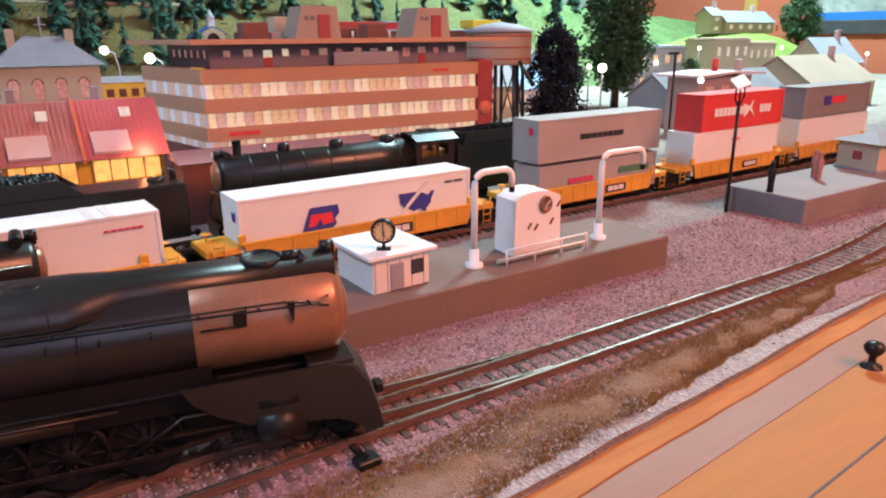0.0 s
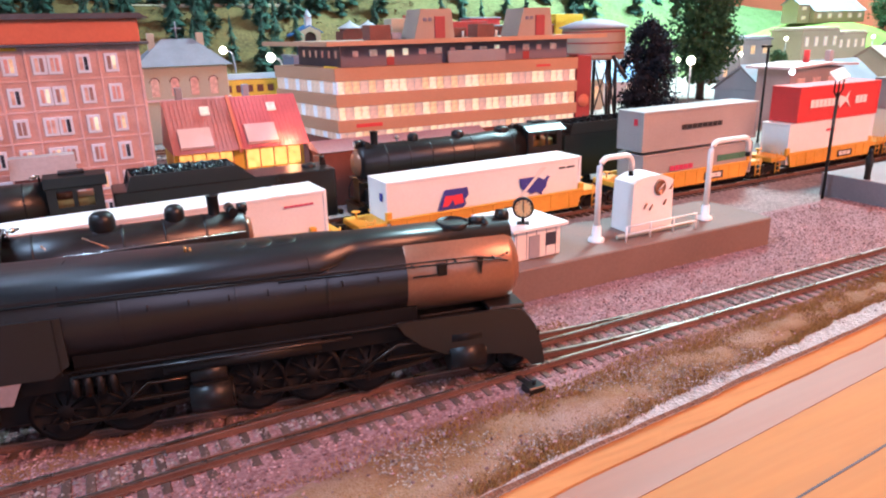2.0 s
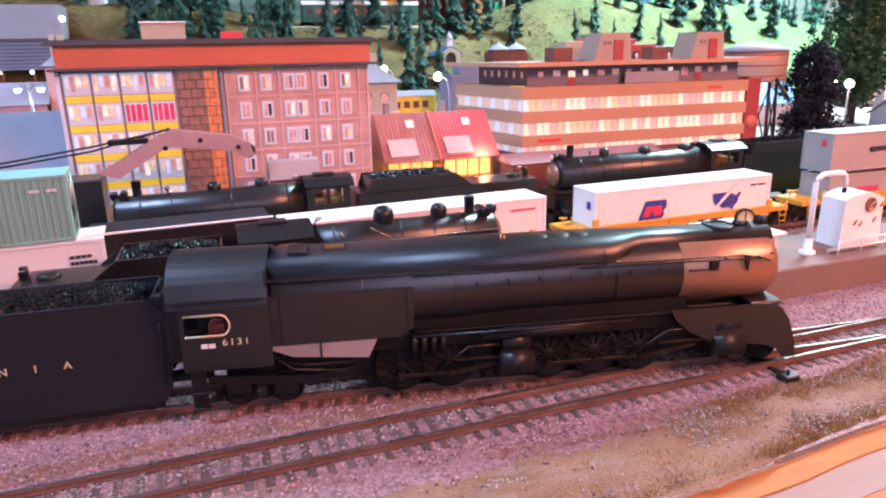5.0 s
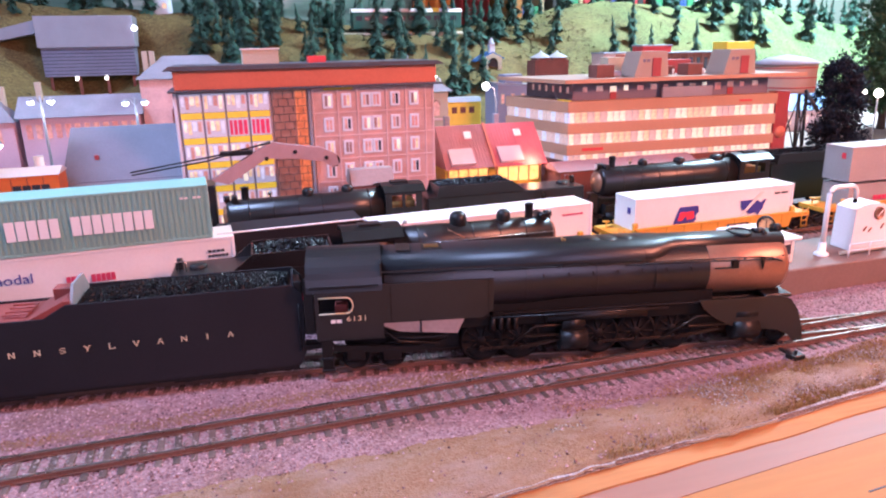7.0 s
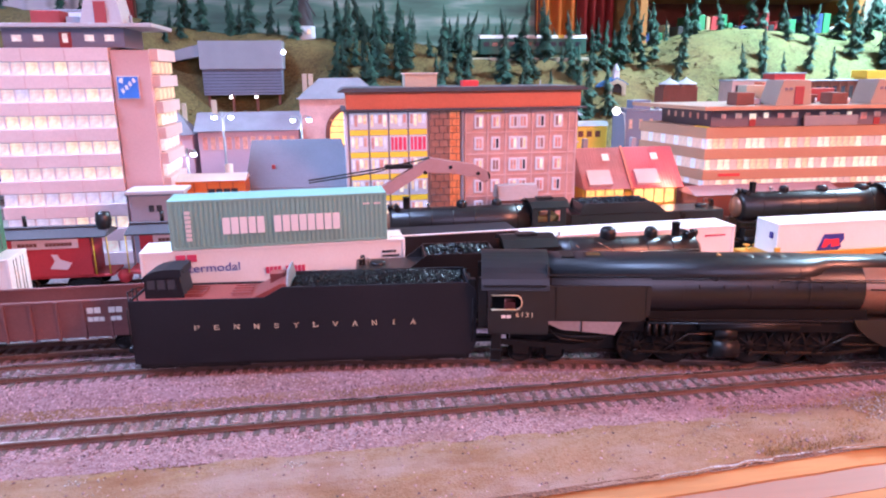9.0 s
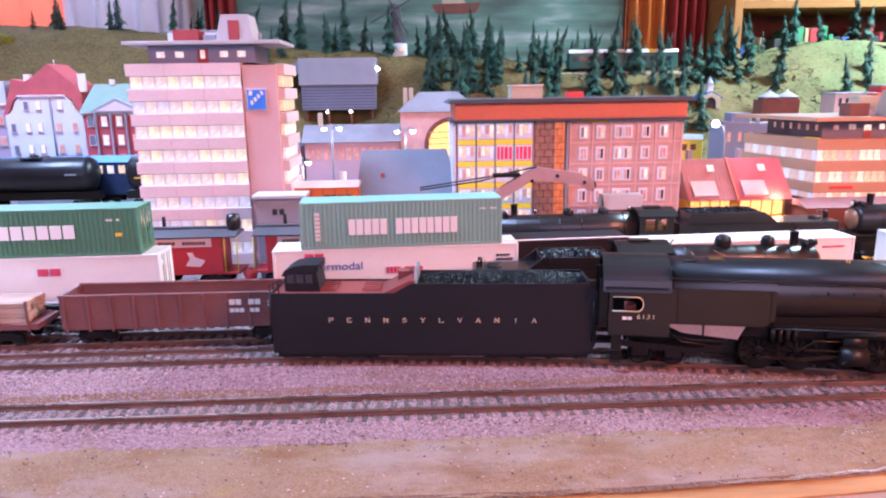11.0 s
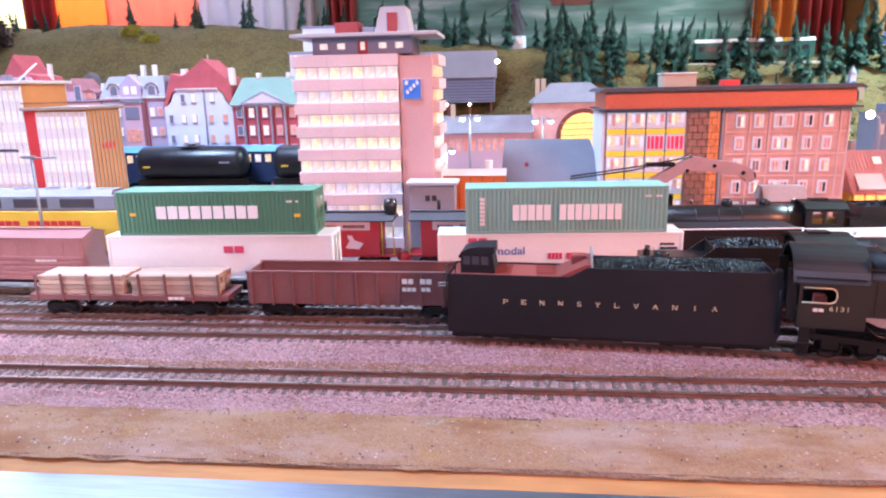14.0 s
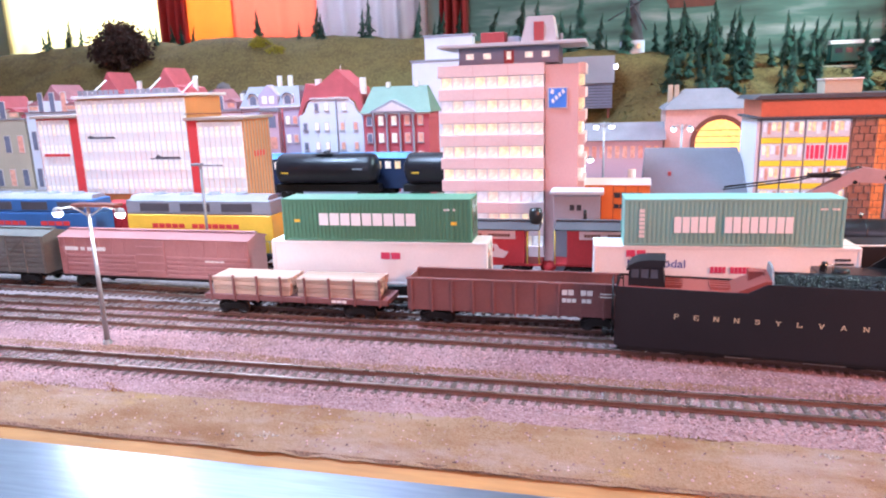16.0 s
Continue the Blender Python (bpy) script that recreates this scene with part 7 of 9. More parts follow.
for x in (24, 33):
    part("chimney", G().box(x, x + 5, 26, 32, 95, 118, 0.3), house_beige, cot)

# coal tipple on the hillside
cb = box_building("coal_tipple", (-452, 1480, 60), "grey and black coal tipple with lamps on the hillside")
part("upper_house", G().box(0, 172, 0, 90, 112, 170, 0.5), light_grey, cb, "light grey upper house")
part("lower_house", G().box(4, 168, 4, 86, 58, 112, 0.5), wall_slate, cb, "dark slatted lower house")
for k in range(8):
    part("slat", G().box(4, 168, 3, 4.4, 62 + 6.4 * k, 63 + 6.4 * k, 0.1), loco_black, cb)
for x in (10, 60, 110, 158):
    part("leg", G().box(x, x + 5, 10, 15, -40, 58, 0.3), brick_brown, cb)
    part("leg", G().box(x, x + 5, 70, 75, 0, 58, 0.3), brick_brown, cb)
part("chute", G().prism([(-110, 118), (0, 140), (0, 164), (-110, 136)], 20, 60), light_grey, cb)
for x in (60, 112):
    part("lamp", G().ball(x, -2, 54, 3.4, 10), lamp_warm, cb)
part("lamp", G().ball(175, -2, 146, 5, 10), lamp_glow, cb)

# station and coach behind the low house
stn = box_building("station", (84, 905, 8), "yellow-brown station house with blue-grey hipped roof")
part("wall", G().box(0, 96, 0, 80, 0, 92, 0.3), house_beige, stn)
part("roof", G().add([(-6, -6, 92), (102, -6, 92), (102, 86, 92), (-6, 86, 92), (30, 36, 122), (66, 36, 122)], [(0, 1, 5, 4), (1, 2, 5), (2, 3, 4, 5), (3, 0, 4), (0, 3, 2, 1)]), grey_roof, stn)
for x in (8, 30, 52, 74):
    w = part("window", G().prism([(x, 58), (x + 9, 58)] + arch(x + 4.5, 74, 4.5, 0, 180, 8), -0.8, 0.4), lit_rose, stn)
    part("arch_trim", G().tube([(x + 4.5 + 5.2 * math.cos(a), -0.6, 74 + 5.2 * math.sin(a)) for a in [k * math.pi / 8 for k in range(9)]], 0.6, 5), brick_brown, w)
part("cornice", G().box(-2, 98, -2, 82, 52, 54.5, 0.3), pink_frame, stn)
for x in (14, 70):
    part("chimney", G().box(x, x + 8, 30, 36, 104, 129, 0.3), house_beige, stn)
part("weather_vane", G().tube([(48, 36, 120), (48, 36, 142)], 0.7, 6).tube([(42, 36, 134), (54, 36, 134)], 0.6, 6), light_grey, stn)
co = thing("passenger_coach", (208, 1062, 22), "yellow passenger coach with grey roof behind the station", "rail car")
part("body", G().box(-75, 75, -14, 14, 12, 50, 1.2), up_yellow, co)
part("roof", G().prism([(-15, 50), (-9, 57), (9, 57), (15, 50)], -76, 76, "x"), light_grey, co)
for k in range(9):
    part("window", G().box(-66 + 15 * k, -57 + 15 * k, -14.5, -13.8, 32, 42, 0.1), brick_brown, co)
truck(co, -52), truck(co, 52)
bs = box_building("blue_grey_house", (281, 968, 10), "low blue-grey house with narrow lit windows beside the passenger coach")
part("wall", G().box(0, 130, 0, 54, 0, 88, 0.3), wall_slate, bs)
part("gable", G().prism([(0, 88), (0, 92.5), (52, 88.2), (130, 88)], -0.6, 54), wall_slate, bs)
part("roof", G().prism([(-2, 93), (54, 88.4), (132, 88.4), (132, 90.4), (54, 90.6), (-2, 95.2)], 6, 56), grey_roof, bs)
part("stair_tower", G().box(22, 52, 26, 52, 88, 106, 0.4), wall_slate, bs)
for x in (5, 22, 39, 84, 104):
    w = part("window", G().box(x, x + 6, -0.8, 0.3, 63, 78, 0.1), house_beige, bs)
    part("pane", G().box(x + 1, x + 5, -1.2, -0.5, 64, 77, 0.1), lit_rose, w)
part("chimney", G().cyl(64, 26, 88, 3, 14, n=10), light_grey, bs)

# water tower
wt_ = thing("water_tower", (565, 692, 0), "round brown water tower with white conical roof on dark timber legs", "water tower")
part("tank", G().lathe(0, 0, 96, [(0.1, 0), (36, 0), (36.6, 3), (36.6, 33), (36, 36), (0.1, 36)], 32), roof_tan, wt_)
for z in (102, 114, 126):
    part("hoop", G().lathe(0, 0, z, [(36.7, 0), (37.2, 0.3), (37.2, 1.2), (36.7, 1.5)], 32), door_red, wt_)
part("roof", G().lathe(0, 0, 131, [(40, 0), (40, 1.4), (22, 7.5), (0.1, 11)], 32), light_grey, wt_)
for k in range(8):
    a = k * math.pi / 4
    part("leg", G().tube([(30 * math.cos(a), 30 * math.sin(a), 0), (27 * math.cos(a), 27 * math.sin(a), 96)], 2.2, 6), loco_black, wt_)
    b = a + math.pi / 4
    part("brace", G().tube([(30 * math.cos(a), 30 * math.sin(a), 14), (27 * math.cos(b), 27 * math.sin(b), 90)], 1.0, 5), loco_black, wt_)
part("spout", G().tube([(0, -36, 100), (10, -50, 74)], 2.4, 8), loco_black, wt_)

# ---- yard cars on the left ----
def boxcar(x, y, rz, length, label, paint, roof_paint, slats=False, name="boxcar"):
    t = thing(name, (x, y, 0), label, "rail car", "freight cars", rz)
    h = length / 2
    part("body", G().box(-h, h, -14.6, 14.6, 15, 49, 0.4), paint, t)
    part("roof", G().prism([(-15.6, 48.6), (0, 53), (15.6, 48.6), (15, 48), (-15, 48)], -h - 1, h + 1, "x"), roof_paint, t)
    part("running_board", G().box(-h, h, -2.6, 2.6, 53, 53.9, 0.2), roof_paint, t)
    if slats:
        for k in range(7):
            part("slat", G().box(-h, h, -15.4, -14.5, 17 + 4.4 * k, 19.6 + 4.4 * k, 0.2), paint, t)
        for k in range(9):
            xx = -h + 2 + (length - 4) * k / 8
            part("post", G().box(xx - 0.9, xx + 0.9, -15.9, -14.5, 15, 49, 0.2), paint, t)
        for k in (-3, 1):
            part("diagonal", G().prism([(k * length / 8 - 1, 15), (k * length / 8 + 1, 15), ((k + 2) * length / 8 + 1, 48), ((k + 2) * length / 8 - 1, 48)], -15.8, -15.3), paint, t)
    else:
        for k in range(15):
            xx = -h + 3 + (length - 6) * k / 14
            part("panel_seam", G().box(xx - 0.25, xx + 0.25, -14.95, -14.5, 15.5, 48, 0.05), paint, t)
        part("door", G().box(-14, 14, -15.4, -14.5, 16, 47, 0.2), paint, t)
        for k in range(5):
            for sx0, sx1 in ((-h + 7, -15.5), (15.5, h - 1)):
                part("slat", G().box(sx0, sx1, -15.5, -14.5, 16 + 3.9 * k, 18.4 + 3.9 * k, 0.2), paint, t)
        for k in range(4):
            part("door_rib", G().box(-13, 13, -15.9, -15.3, 20 + 7 * k, 21.4 + 7 * k, 0.1), paint, t)
        bars("print", "xxxxxx xx xxxxxxxx", off_white, t, (-h + 6, -15.0, 37), 42, 3.2, "white print bars")
        bars("print", "xxxx", off_white, t, (h - 40, -15.0, 30), 18, 3.0)
    ld = part("ladder", G().tube([(-h + 1, -15.2, 16), (-h + 1, -15.2, 48)], 0.4, 5).tube([(-h + 6, -15.2, 16), (-h + 6, -15.2, 48)], 0.4, 5), paint, t)
    for k in range(6):
        part("rung", G().tube([(-h + 1, -15.3, 19 + 5 * k), (-h + 6, -15.3, 19 + 5 * k)], 0.35, 5), paint, ld)
    part("underframe", G().box(-h + 3, h - 3, -8, 8, 11, 15, 0.3), satin_black, t)
    truck(t, -h + 22), truck(t, h - 22)
    coupler(t, -h, -1), coupler(t, h, 1)
    return t


boxcar(-660, 400, -1, 184, "mineral red boxcar with white print", boxcar_pink, boxcar_pink)
boxcar(-848, 402, -1, 160, "weathered grey slatted stock car", stock_grey, stock_grey, True, "stock_car")


def gondola(x, y, rz, length, label, paint):
    t = thing("gondola_car", (x, y, 0), label, "rail car", "freight cars", rz)
    h = length / 2
    for yy in (-14.6, 13.6):
        part("side", G().box(-h, h, yy, yy + 1, 14, 36, 0.2), paint, t)
    for xx in (-h, h - 1):
        part("end", G().box(xx, xx + 1, -13.6, 13.6, 14, 36, 0.2), paint, t)
    part("floor", G().box(-h + 1, h - 1, -13.6, 13.6, 14, 16, 0.2), paint, t)
    part("top_rim", G().box(-h - 0.4, h + 0.4, -15.2, -13.2, 35.4, 37, 0.2).box(-h - 0.4, h + 0.4, 13.2, 15.2, 35.4, 37, 0.2), paint, t)
    for k in range(11):
        xx = -h + 3 + (length - 6) * k / 10
        part("stake", G().box(xx - 0.8, xx + 0.8, -15.6, -14.5, 13, 36, 0.2), paint, t)
    bars("print", "xx xx", off_white, t, (h - 44, -15.7, 29), 20, 3.4, "white print bars")
    bars("print", "xxx xx", off_white, t, (h - 44, -15.7, 24), 19, 2.6)
    part("white_lines", G().box(h - 20, h - 6, -15.8, -15.5, 30, 30.7, 0.05).box(h - 20, h - 6, -15.8, -15.5, 28, 28.7, 0.05), off_white, t)
    truck(t, -h + 20), truck(t, h - 20)
    coupler(t, -h, -1), coupler(t, h, 1)
    return t


gondola(-346, 350, -0.5, 150, "brown gondola car with white print beside the tender", gondola_brown)
fc = thing("flat_car", (-508, 350, 0), "brown flat car with stakes, loaded with pale planks", "rail car", "freight cars")
part("deck", G().box(-72, 72, -14, 14, 15, 19, 0.3), gondola_brown, fc)
rgl = random.Random(12)
plank_mat = mat("pale_lumber", (0.52, 0.36, 0.27), 0.75, 0, 0.25, 60, 600, 0.15, random_amount=0.18, streak=True)
for layer in range(4):
    for row in range(5):
        for x0, x1 in ((-66, -1), (1, 66)):
            x0, x1 = x0 + rgl.uniform(0, 3), x1 - rgl.uniform(0, 3)
            part("plank", G().box(x0, x1, -12.2 + 4.9 * row, -7.6 + 4.9 * row, 19.1 + 3.3 * layer, 22.2 + 3.3 * layer, 0.25), plank_mat, fc)
for k in range(8):
    part("stake", G().box(-66.8 + 18.9 * k, -65.2 + 18.9 * k, -14.6, -13.2, 14, 34, 0.2), gondola_brown, fc)
bars("print", "xxx", off_white, fc, (30, -14.25, 16), 12, 2.0)
truck(fc, -50), truck(fc, 50)
coupler(fc, 72, 1)


def caboose(x, y, label):
    t = thing("caboose", (x, y, 0), label, "rail car", "red cabooses")
    part("body", G().box(-34, 30, -13.6, 13.6, 16, 46, 0.4), caboose_red, t)
    part("roof", G().prism([(-15.6, 46), (0, 51), (15.6, 46), (15, 45), (-15, 45)], -44, 42, "x"), dark_slate, t)
    part("roof_walk", G().box(-44, 42, -2.5, 2.5, 51, 52, 0.2), dark_slate, t)
    part("name_panel", G().box(-24, 22, -14.2, -13.5, 37.5, 44.5, 0.1), pink_frame, t, "pale name panel")
    bars("name_print", "xxxxx  xxxxxxx", brick_brown, t, (-20, -14.4, 39.5), 38, 2.6)
    part("emblem", G().prism([(0, 22), (12, 21), (16, 26), (8, 29), (6, 33), (2, 33), (4, 28)], -14.2, -13.6), pink_frame, t)
    part("platform", G().box(-46, 44, -13, 13, 14, 16, 0.3), caboose_red, t)
    for xx in (-44, 32, 42):
        part("grab_rail", G().tube([(xx, -13.2, 16), (xx, -13.2, 45)], 0.55, 6), bright_yellow, t)
    part("stove_pipe", G().cyl(-20, 3, 50, 1.5, 10, n=10), satin_black, t)
    part("cupola_vent", G().lathe(38, -2, 50, [(5, 0), (6, 6), (5, 12), (0.1, 13)], 14), loco_black, t)
    part("rubbish", G().ball(50, -6, 12, 6, 8).ball(46, 4, 10, 5, 8), caboose_red, t)
    truck(t, -24), truck(t, 22)


caboose(-385, 478, "red caboose with dark roof and yellow grab rails")
caboose(-286, 480, "red caboose partly behind the sage container")


def diesel(x, y, rz, length, label, body, upper, name_bars):
    t = thing("diesel_locomotive", (x, y, 0), label, "locomotive", "diesel locomotives", rz)
    h = length / 2
    part("frame", G().box(-h, h, -14, 14, 13, 18, 0.5), satin_black, t)
    part("lower_body", G().box(-h + 10, h - 2, -13, 13, 18, 54, 0.8), body, t)
    part("upper_body", G().box(-h + 10, h - 2, -12.6, 12.6, 54.2, 68, 1.0), upper, t)
    part("roof", G().prism([(-11, 68), (-7, 72), (7, 72), (11, 68)], -h + 14, h - 6, "x"), light_grey, t)
    for k in range(4):
        part("roof_fan", G().lathe(-h + 40 + 30 * k, 0, 71.5, [(6, 0), (6, 2.2), (0.1, 2.4)], 18), up_grey, t)
    for k in range(3):
        part("grille", G().box(-h + 26 + 44 * k, -h + 58 + 44 * k, -13.0, -12.4, 57, 65, 0.1), dark_slate, t)
    bars("name_lettering", name_bars, stripe_red, t, (-h + 38, -13.3, 41), length * 0.56, 4.4, "red letter bars")
    bars("slogan", "xx xxxx xxxxxxx", brick_brown, t, (-h + 70, -13.3, 33), 44, 2.6)
    part("side_handrail", G().tube([(-h + 12, -14.6, 30), (h - 4, -14.6, 30)], 0.4, 6), steel, t)
    for k in range(8):
        part("stanchion", G().tube([(-h + 14 + (length - 20) * k / 7, -14.6, 18), (-h + 14 + (length - 20) * k / 7, -14.6, 30)], 0.4, 5), steel, t)
    truck(t, -h + 34, base=20), truck(t, h - 34, base=20)
    return t


diesel(-672, 482, 0, 168, "yellow and grey diesel locomotive with red letter bars", up_yellow, up_grey, "xxxxx xxxxxxx")
diesel(-862, 484, 0, 160, "blue and yellow diesel locomotive with pale roof", blue_paint, blue_paint, "xxxx  xxxx")
rc = thing("red_hopper", (-770, 520, 0), "dull red hopper car behind the yellow diesel", "rail car")
part("body", G().prism([(-40, 58), (40, 58), (34, 20), (10, 14), (-10, 14), (-34, 20)], -14, 14), caboose_red, rc)
for k in range(7):
    part("rib", G().box(-38 + 12 * k, -37 + 12 * k, -14.8, -13.8, 24, 58, 0.1), caboose_red, rc)
truck(rc, -26), truck(rc, 26)


def tank_car(x, y, base, label):
    t = thing("tank_car", (x, y, base), label, "rail car", "tank cars")
    part("tank", G().lathe(0, 0, 45, [(0.1, -74), (11, -73), (19, -69), (21, -64), (21, 64), (19, 69), (11, 73), (0.1, 74)], 28, "x"), tank_black, t, "glossy black tank")
    part("dome", G().lathe(0, 0, 64, [(5, 0), (5, 4), (3, 5.2), (0.1, 5.4)], 16), tank_black, t)
    part("walkway", G().box(-12, 12, -14, 14, 65.4, 66.4, 0.2), tank_black, t)
    part("underframe", G().box(-76, 76, -8, 8, 14, 24, 0.4), satin_black, t)
    bars("print", "xxxx", up_grey, t, (44, -20.9, 45), 14, 2.2)
    bars("print", "xxx", bright_yellow, t, (-60, -20.6, 40), 10, 2)
    truck(t, -56), truck(t, 56)


tank_car(-664, 778, 19, "glossy black tank car on the rear track")
tank_car(-478, 778, 19, "glossy black tank car next to its twin")
tank_car(-1010, 778, 19, "black tank car at the far end of the train")
bt = thing("passenger_coach", (-680, 816, 19), "navy passenger coach with a blue roof behind the tank cars", "rail car")
part("body", G().box(-124, 124, -14, 14, 14, 56, 0.8), mat("navy_coach_paint", (0.015, 0.03, 0.08), 0.45, 0, 0.2), bt)
part("roof", G().prism([(-15, 56), (-9, 63), (9, 63), (15, 56)], -125, 125, "x"), mat("sky_blue_roof", (0.10, 0.27, 0.50), 0.5, 0, 0.15), bt, "lighter blue roof")
for k in range(17):
    part("window", G().box(-118.5 + 14 * k, -110.5 + 14 * k, -14.8, -13.8, 42, 52, 0.1), lit_amber if k % 3 else lit_white, bt)
truck(bt, -90), truck(bt, 90)

# ---- crane on its car ----
cr = thing("railway_crane", (-95, 512, 0), "pinkish grey railway crane with a curved boom and black cables", "crane")
boom_mat = mat("boom_pink_grey", (0.42, 0.26, 0.26), 0.6, 0, 0.15)
boom = [(-42, 66), (-4, 88), (6, 92), (16, 90), (42, 86), (54, 80), (56, 72), (50, 70), (44, 75), (20, 79), (0, 80), (-30, 62)]
part("boom", G().prism(boom, -4, -2).prism(boom, 2, 4), boom_mat, cr)
for z, x in ((80, 0), (84, 22), (78, 46)):
    part("pin", G().cyl(x, -5, z, 1.6, 10, "y", 10), satin_black, cr)
part("pulley", G().cyl(52, -3, 75, 5, 6, "y", 16), satin_black, cr)
part("cable", G().tube([(4, -3, 92), (-40, -3, 84), (-98, -3, 76)], 0.7, 5).tube([(4, 3, 92), (-44, 3, 80), (-98, 3, 73)], 0.7, 5).box(-34, -10, -4, 4, 83.5, 87, 0.6), satin_black, cr)
part("cabin", G().box(-100, -40, -14, 14, 22, 64, 0.8), loco_black, cr)
part("car_deck", G().box(-104, 60, -14, 14, 15, 22, 0.5), loco_black, cr)
truck(cr, -70), truck(cr, 36)
rb = thing("roofed_wagon", (-12, 522, 0), "wagon with a mauve-grey ribbed roof behind the black engine", "rail car")
part("body", G().box(-16, 16, -12, 12, 14, 54, 0.4), gondola_brown, rb)
part("roof", G().prism([(-14, 53), (-6, 65), (6, 65), (14, 53)], -18, 18, "x"), mat("wagon_roof_tan", (0.34, 0.25, 0.23), 0.7, 0, 0.2, 40, 500, 0.1), rb)
truck(rb, 0, base=14)

# ---- service kiosk with clock, water columns, pump ----
PZ = 18.0
solid("service_platform", G().box(156, 384, 298, 352, -1, PZ, 0.8), mat("tan_platform", (0.20, 0.135, 0.11), 0.8, 0, 0.2, 20, 500, 0.15), "raised tan service platform between the tracks", "platform", kind="structure")
ki = thing("clock_kiosk", (214, 327, PZ), "white flat-roofed service kiosk on the platform", "kiosk", rz=2)
part("wall", G().box(-15, 15, -17, 17, 0, 16.4, 0.4), off_white, ki)
part("roof", G().box(-18, 18, -20, 20, 16.4, 18.2, 0.3), white_paint, ki)
part("door", G().box(-6, 1, -17.5, -16.8, 0.5, 13, 0.2), light_grey, ki)
part("window", G().box(5, 12, -17.5, -16.8, 6, 13, 0.2), window_dark, ki)
for k in range(5):
    part("board_seam", G().box(-14 + 6.4 * k, -13.6 + 6.4 * k, -17.2, -16.9, 0.5, 16, 0.05), light_grey, ki)
ck = thing("clock", (209, 316, PZ + 18.2), "round clock with cream face in a black case", "clock", rz=-32)
ck.scale = (0.8, 0.8, 0.8)
part("foot", G().box(-4, 4, -2.4, 2.4, 0, 1.2, 0.3), satin_black, ck)
part("post", G().cyl(0, 0, 1, 1.0, 4, n=8), satin_black, ck)
part("case", G().lathe(0, 2.2, 11, [(0.1, 0), (6.6, 0), (7, -0.6), (7, -3.8), (6.4, -4.4), (5.7, -4.4)], 28, "y"), satin_black, ck)
face = part("face", G().lathe(0, -1.8, 11, [(5.9, 0), (0.1, -0.05)], 28, "y"), mat("clock_face_cream", (0.72, 0.48, 0.22), 0.5, 0, 0.1), ck, "cream clock face")
for k in range(12):
    a = k * math.pi / 6
    part("hour_mark", G().tube([(4.3 * math.sin(a), -2.0, 11 + 4.3 * math.cos(a)), (5.4 * math.sin(a), -2.0, 11 + 5.4 * math.cos(a))], 0.3, 4), ink, face)
part("pointer", G().tube([(0, -2.2, 10), (0, -2.2, 15.4)], 0.4, 4).tube([(0, -2.2, 11), (0.6, -2.2, 8)], 0.4, 4), ink, face)


def water_column(x, y, h, reach):
    t = thing("water_column", (x, y, PZ), "white bent pipe water column with black nozzle beside the track", "water column", "water columns")
    pts = [(0, 0, 0), (0, 0, h - 6)] + [(6 - 6 * math.cos(a), 0, h - 6 + 6 * math.sin(a)) for a in [k * math.pi / 10 for k in range(1, 6)]] + [(reach - 5, 0, h)] + [(reach - 5 + 5 * math.sin(a), 0, h - 5 + 5 * math.cos(a)) for a in [k * math.pi / 10 for k in range(1, 6)]] + [(reach, 0, h - 9)]
    part("pipe", G().tube(pts, 1.65, 12), white_paint, t, "white pipe")
    part("flange", G().lathe(0, 0, 0, [(4.6, 0), (4.6, 1.6), (2.6, 2.4), (2.4, 9), (2.0, 9.4)], 16), white_paint, t)
    part("nozzle", G().cyl(reach, 0, h - 12, 1.4, 3.6, n=12), satin_black, t)


water_column(260, 317, 47, 23)
water_column(346, 317, 48, 33)
pm = thing("pump_house", (301, 325, PZ), "white arched pump cabinet with a round dial", "pump", rz=-4)
pm.scale = (0.84, 1.0, 1.0)
part("body", G().prism([(-18, 0), (18, 0), (17, 28)] + arch(0, -4, 37.5, 63, 117, 8) + [(-17, 28)], -9, 9), white_paint, pm, "white arched cabinet")
part("dial_rim", G().lathe(5, -9, 26, [(4.6, 0), (4.6, -1.2), (3.8, -1.6), (3.6, -0.8), (0.1, -0.8)], 22, "y"), graphite, pm)
part("dial_pointer", G().tube([(3, -10.2, 24), (8, -10.2, 28)], 0.4, 5), off_white, pm)
for x, z in ((-8, 14), (-3, 13), (9, 15), (14, 24)):
    part("valve_handle", G().tube([(x, -9.6, z), (x + 2.4, -9.6, z + 3)], 0.6, 5), graphite, pm)
pr = thing("pipe_rack", (300, 306, PZ), "white railing and pipes in front of the pump", "railing")
for x in (-28, -10, 8, 26):
    part("post", G().tube([(x, 0, 0), (x, 0, 9)], 0.6, 6), white_paint, pr)
part("rail", G().tube([(-28, 0, 9), (26, 0, 9)], 0.5, 6), white_paint, pr)
part("rail", G().tube([(-28, 0, 4.6), (26, 0, 4.6)], 0.5, 6), white_paint, pr)
part("pipe", G().tube([(-30, 5, 2), (28, 5, 2)], 1.3, 8), house_beige, pr)
solid("loading_slab", G().box(530, 1100, 301, 364, -2, 18, 0.6), mat("concrete_slab", (0.24, 0.20, 0.20), 0.8, 0, 0.2, 20, 500, 0.15), "grey concrete loading platform beside the track", "platform", kind="structure")
hu = box_building("platform_hut", (668, 338, 18), "small beige hut with blue-grey hipped roof on the platform", -8)
part("wall", G().box(0, 66, -18, 18, 0, 24, 0.4), house_beige, hu)
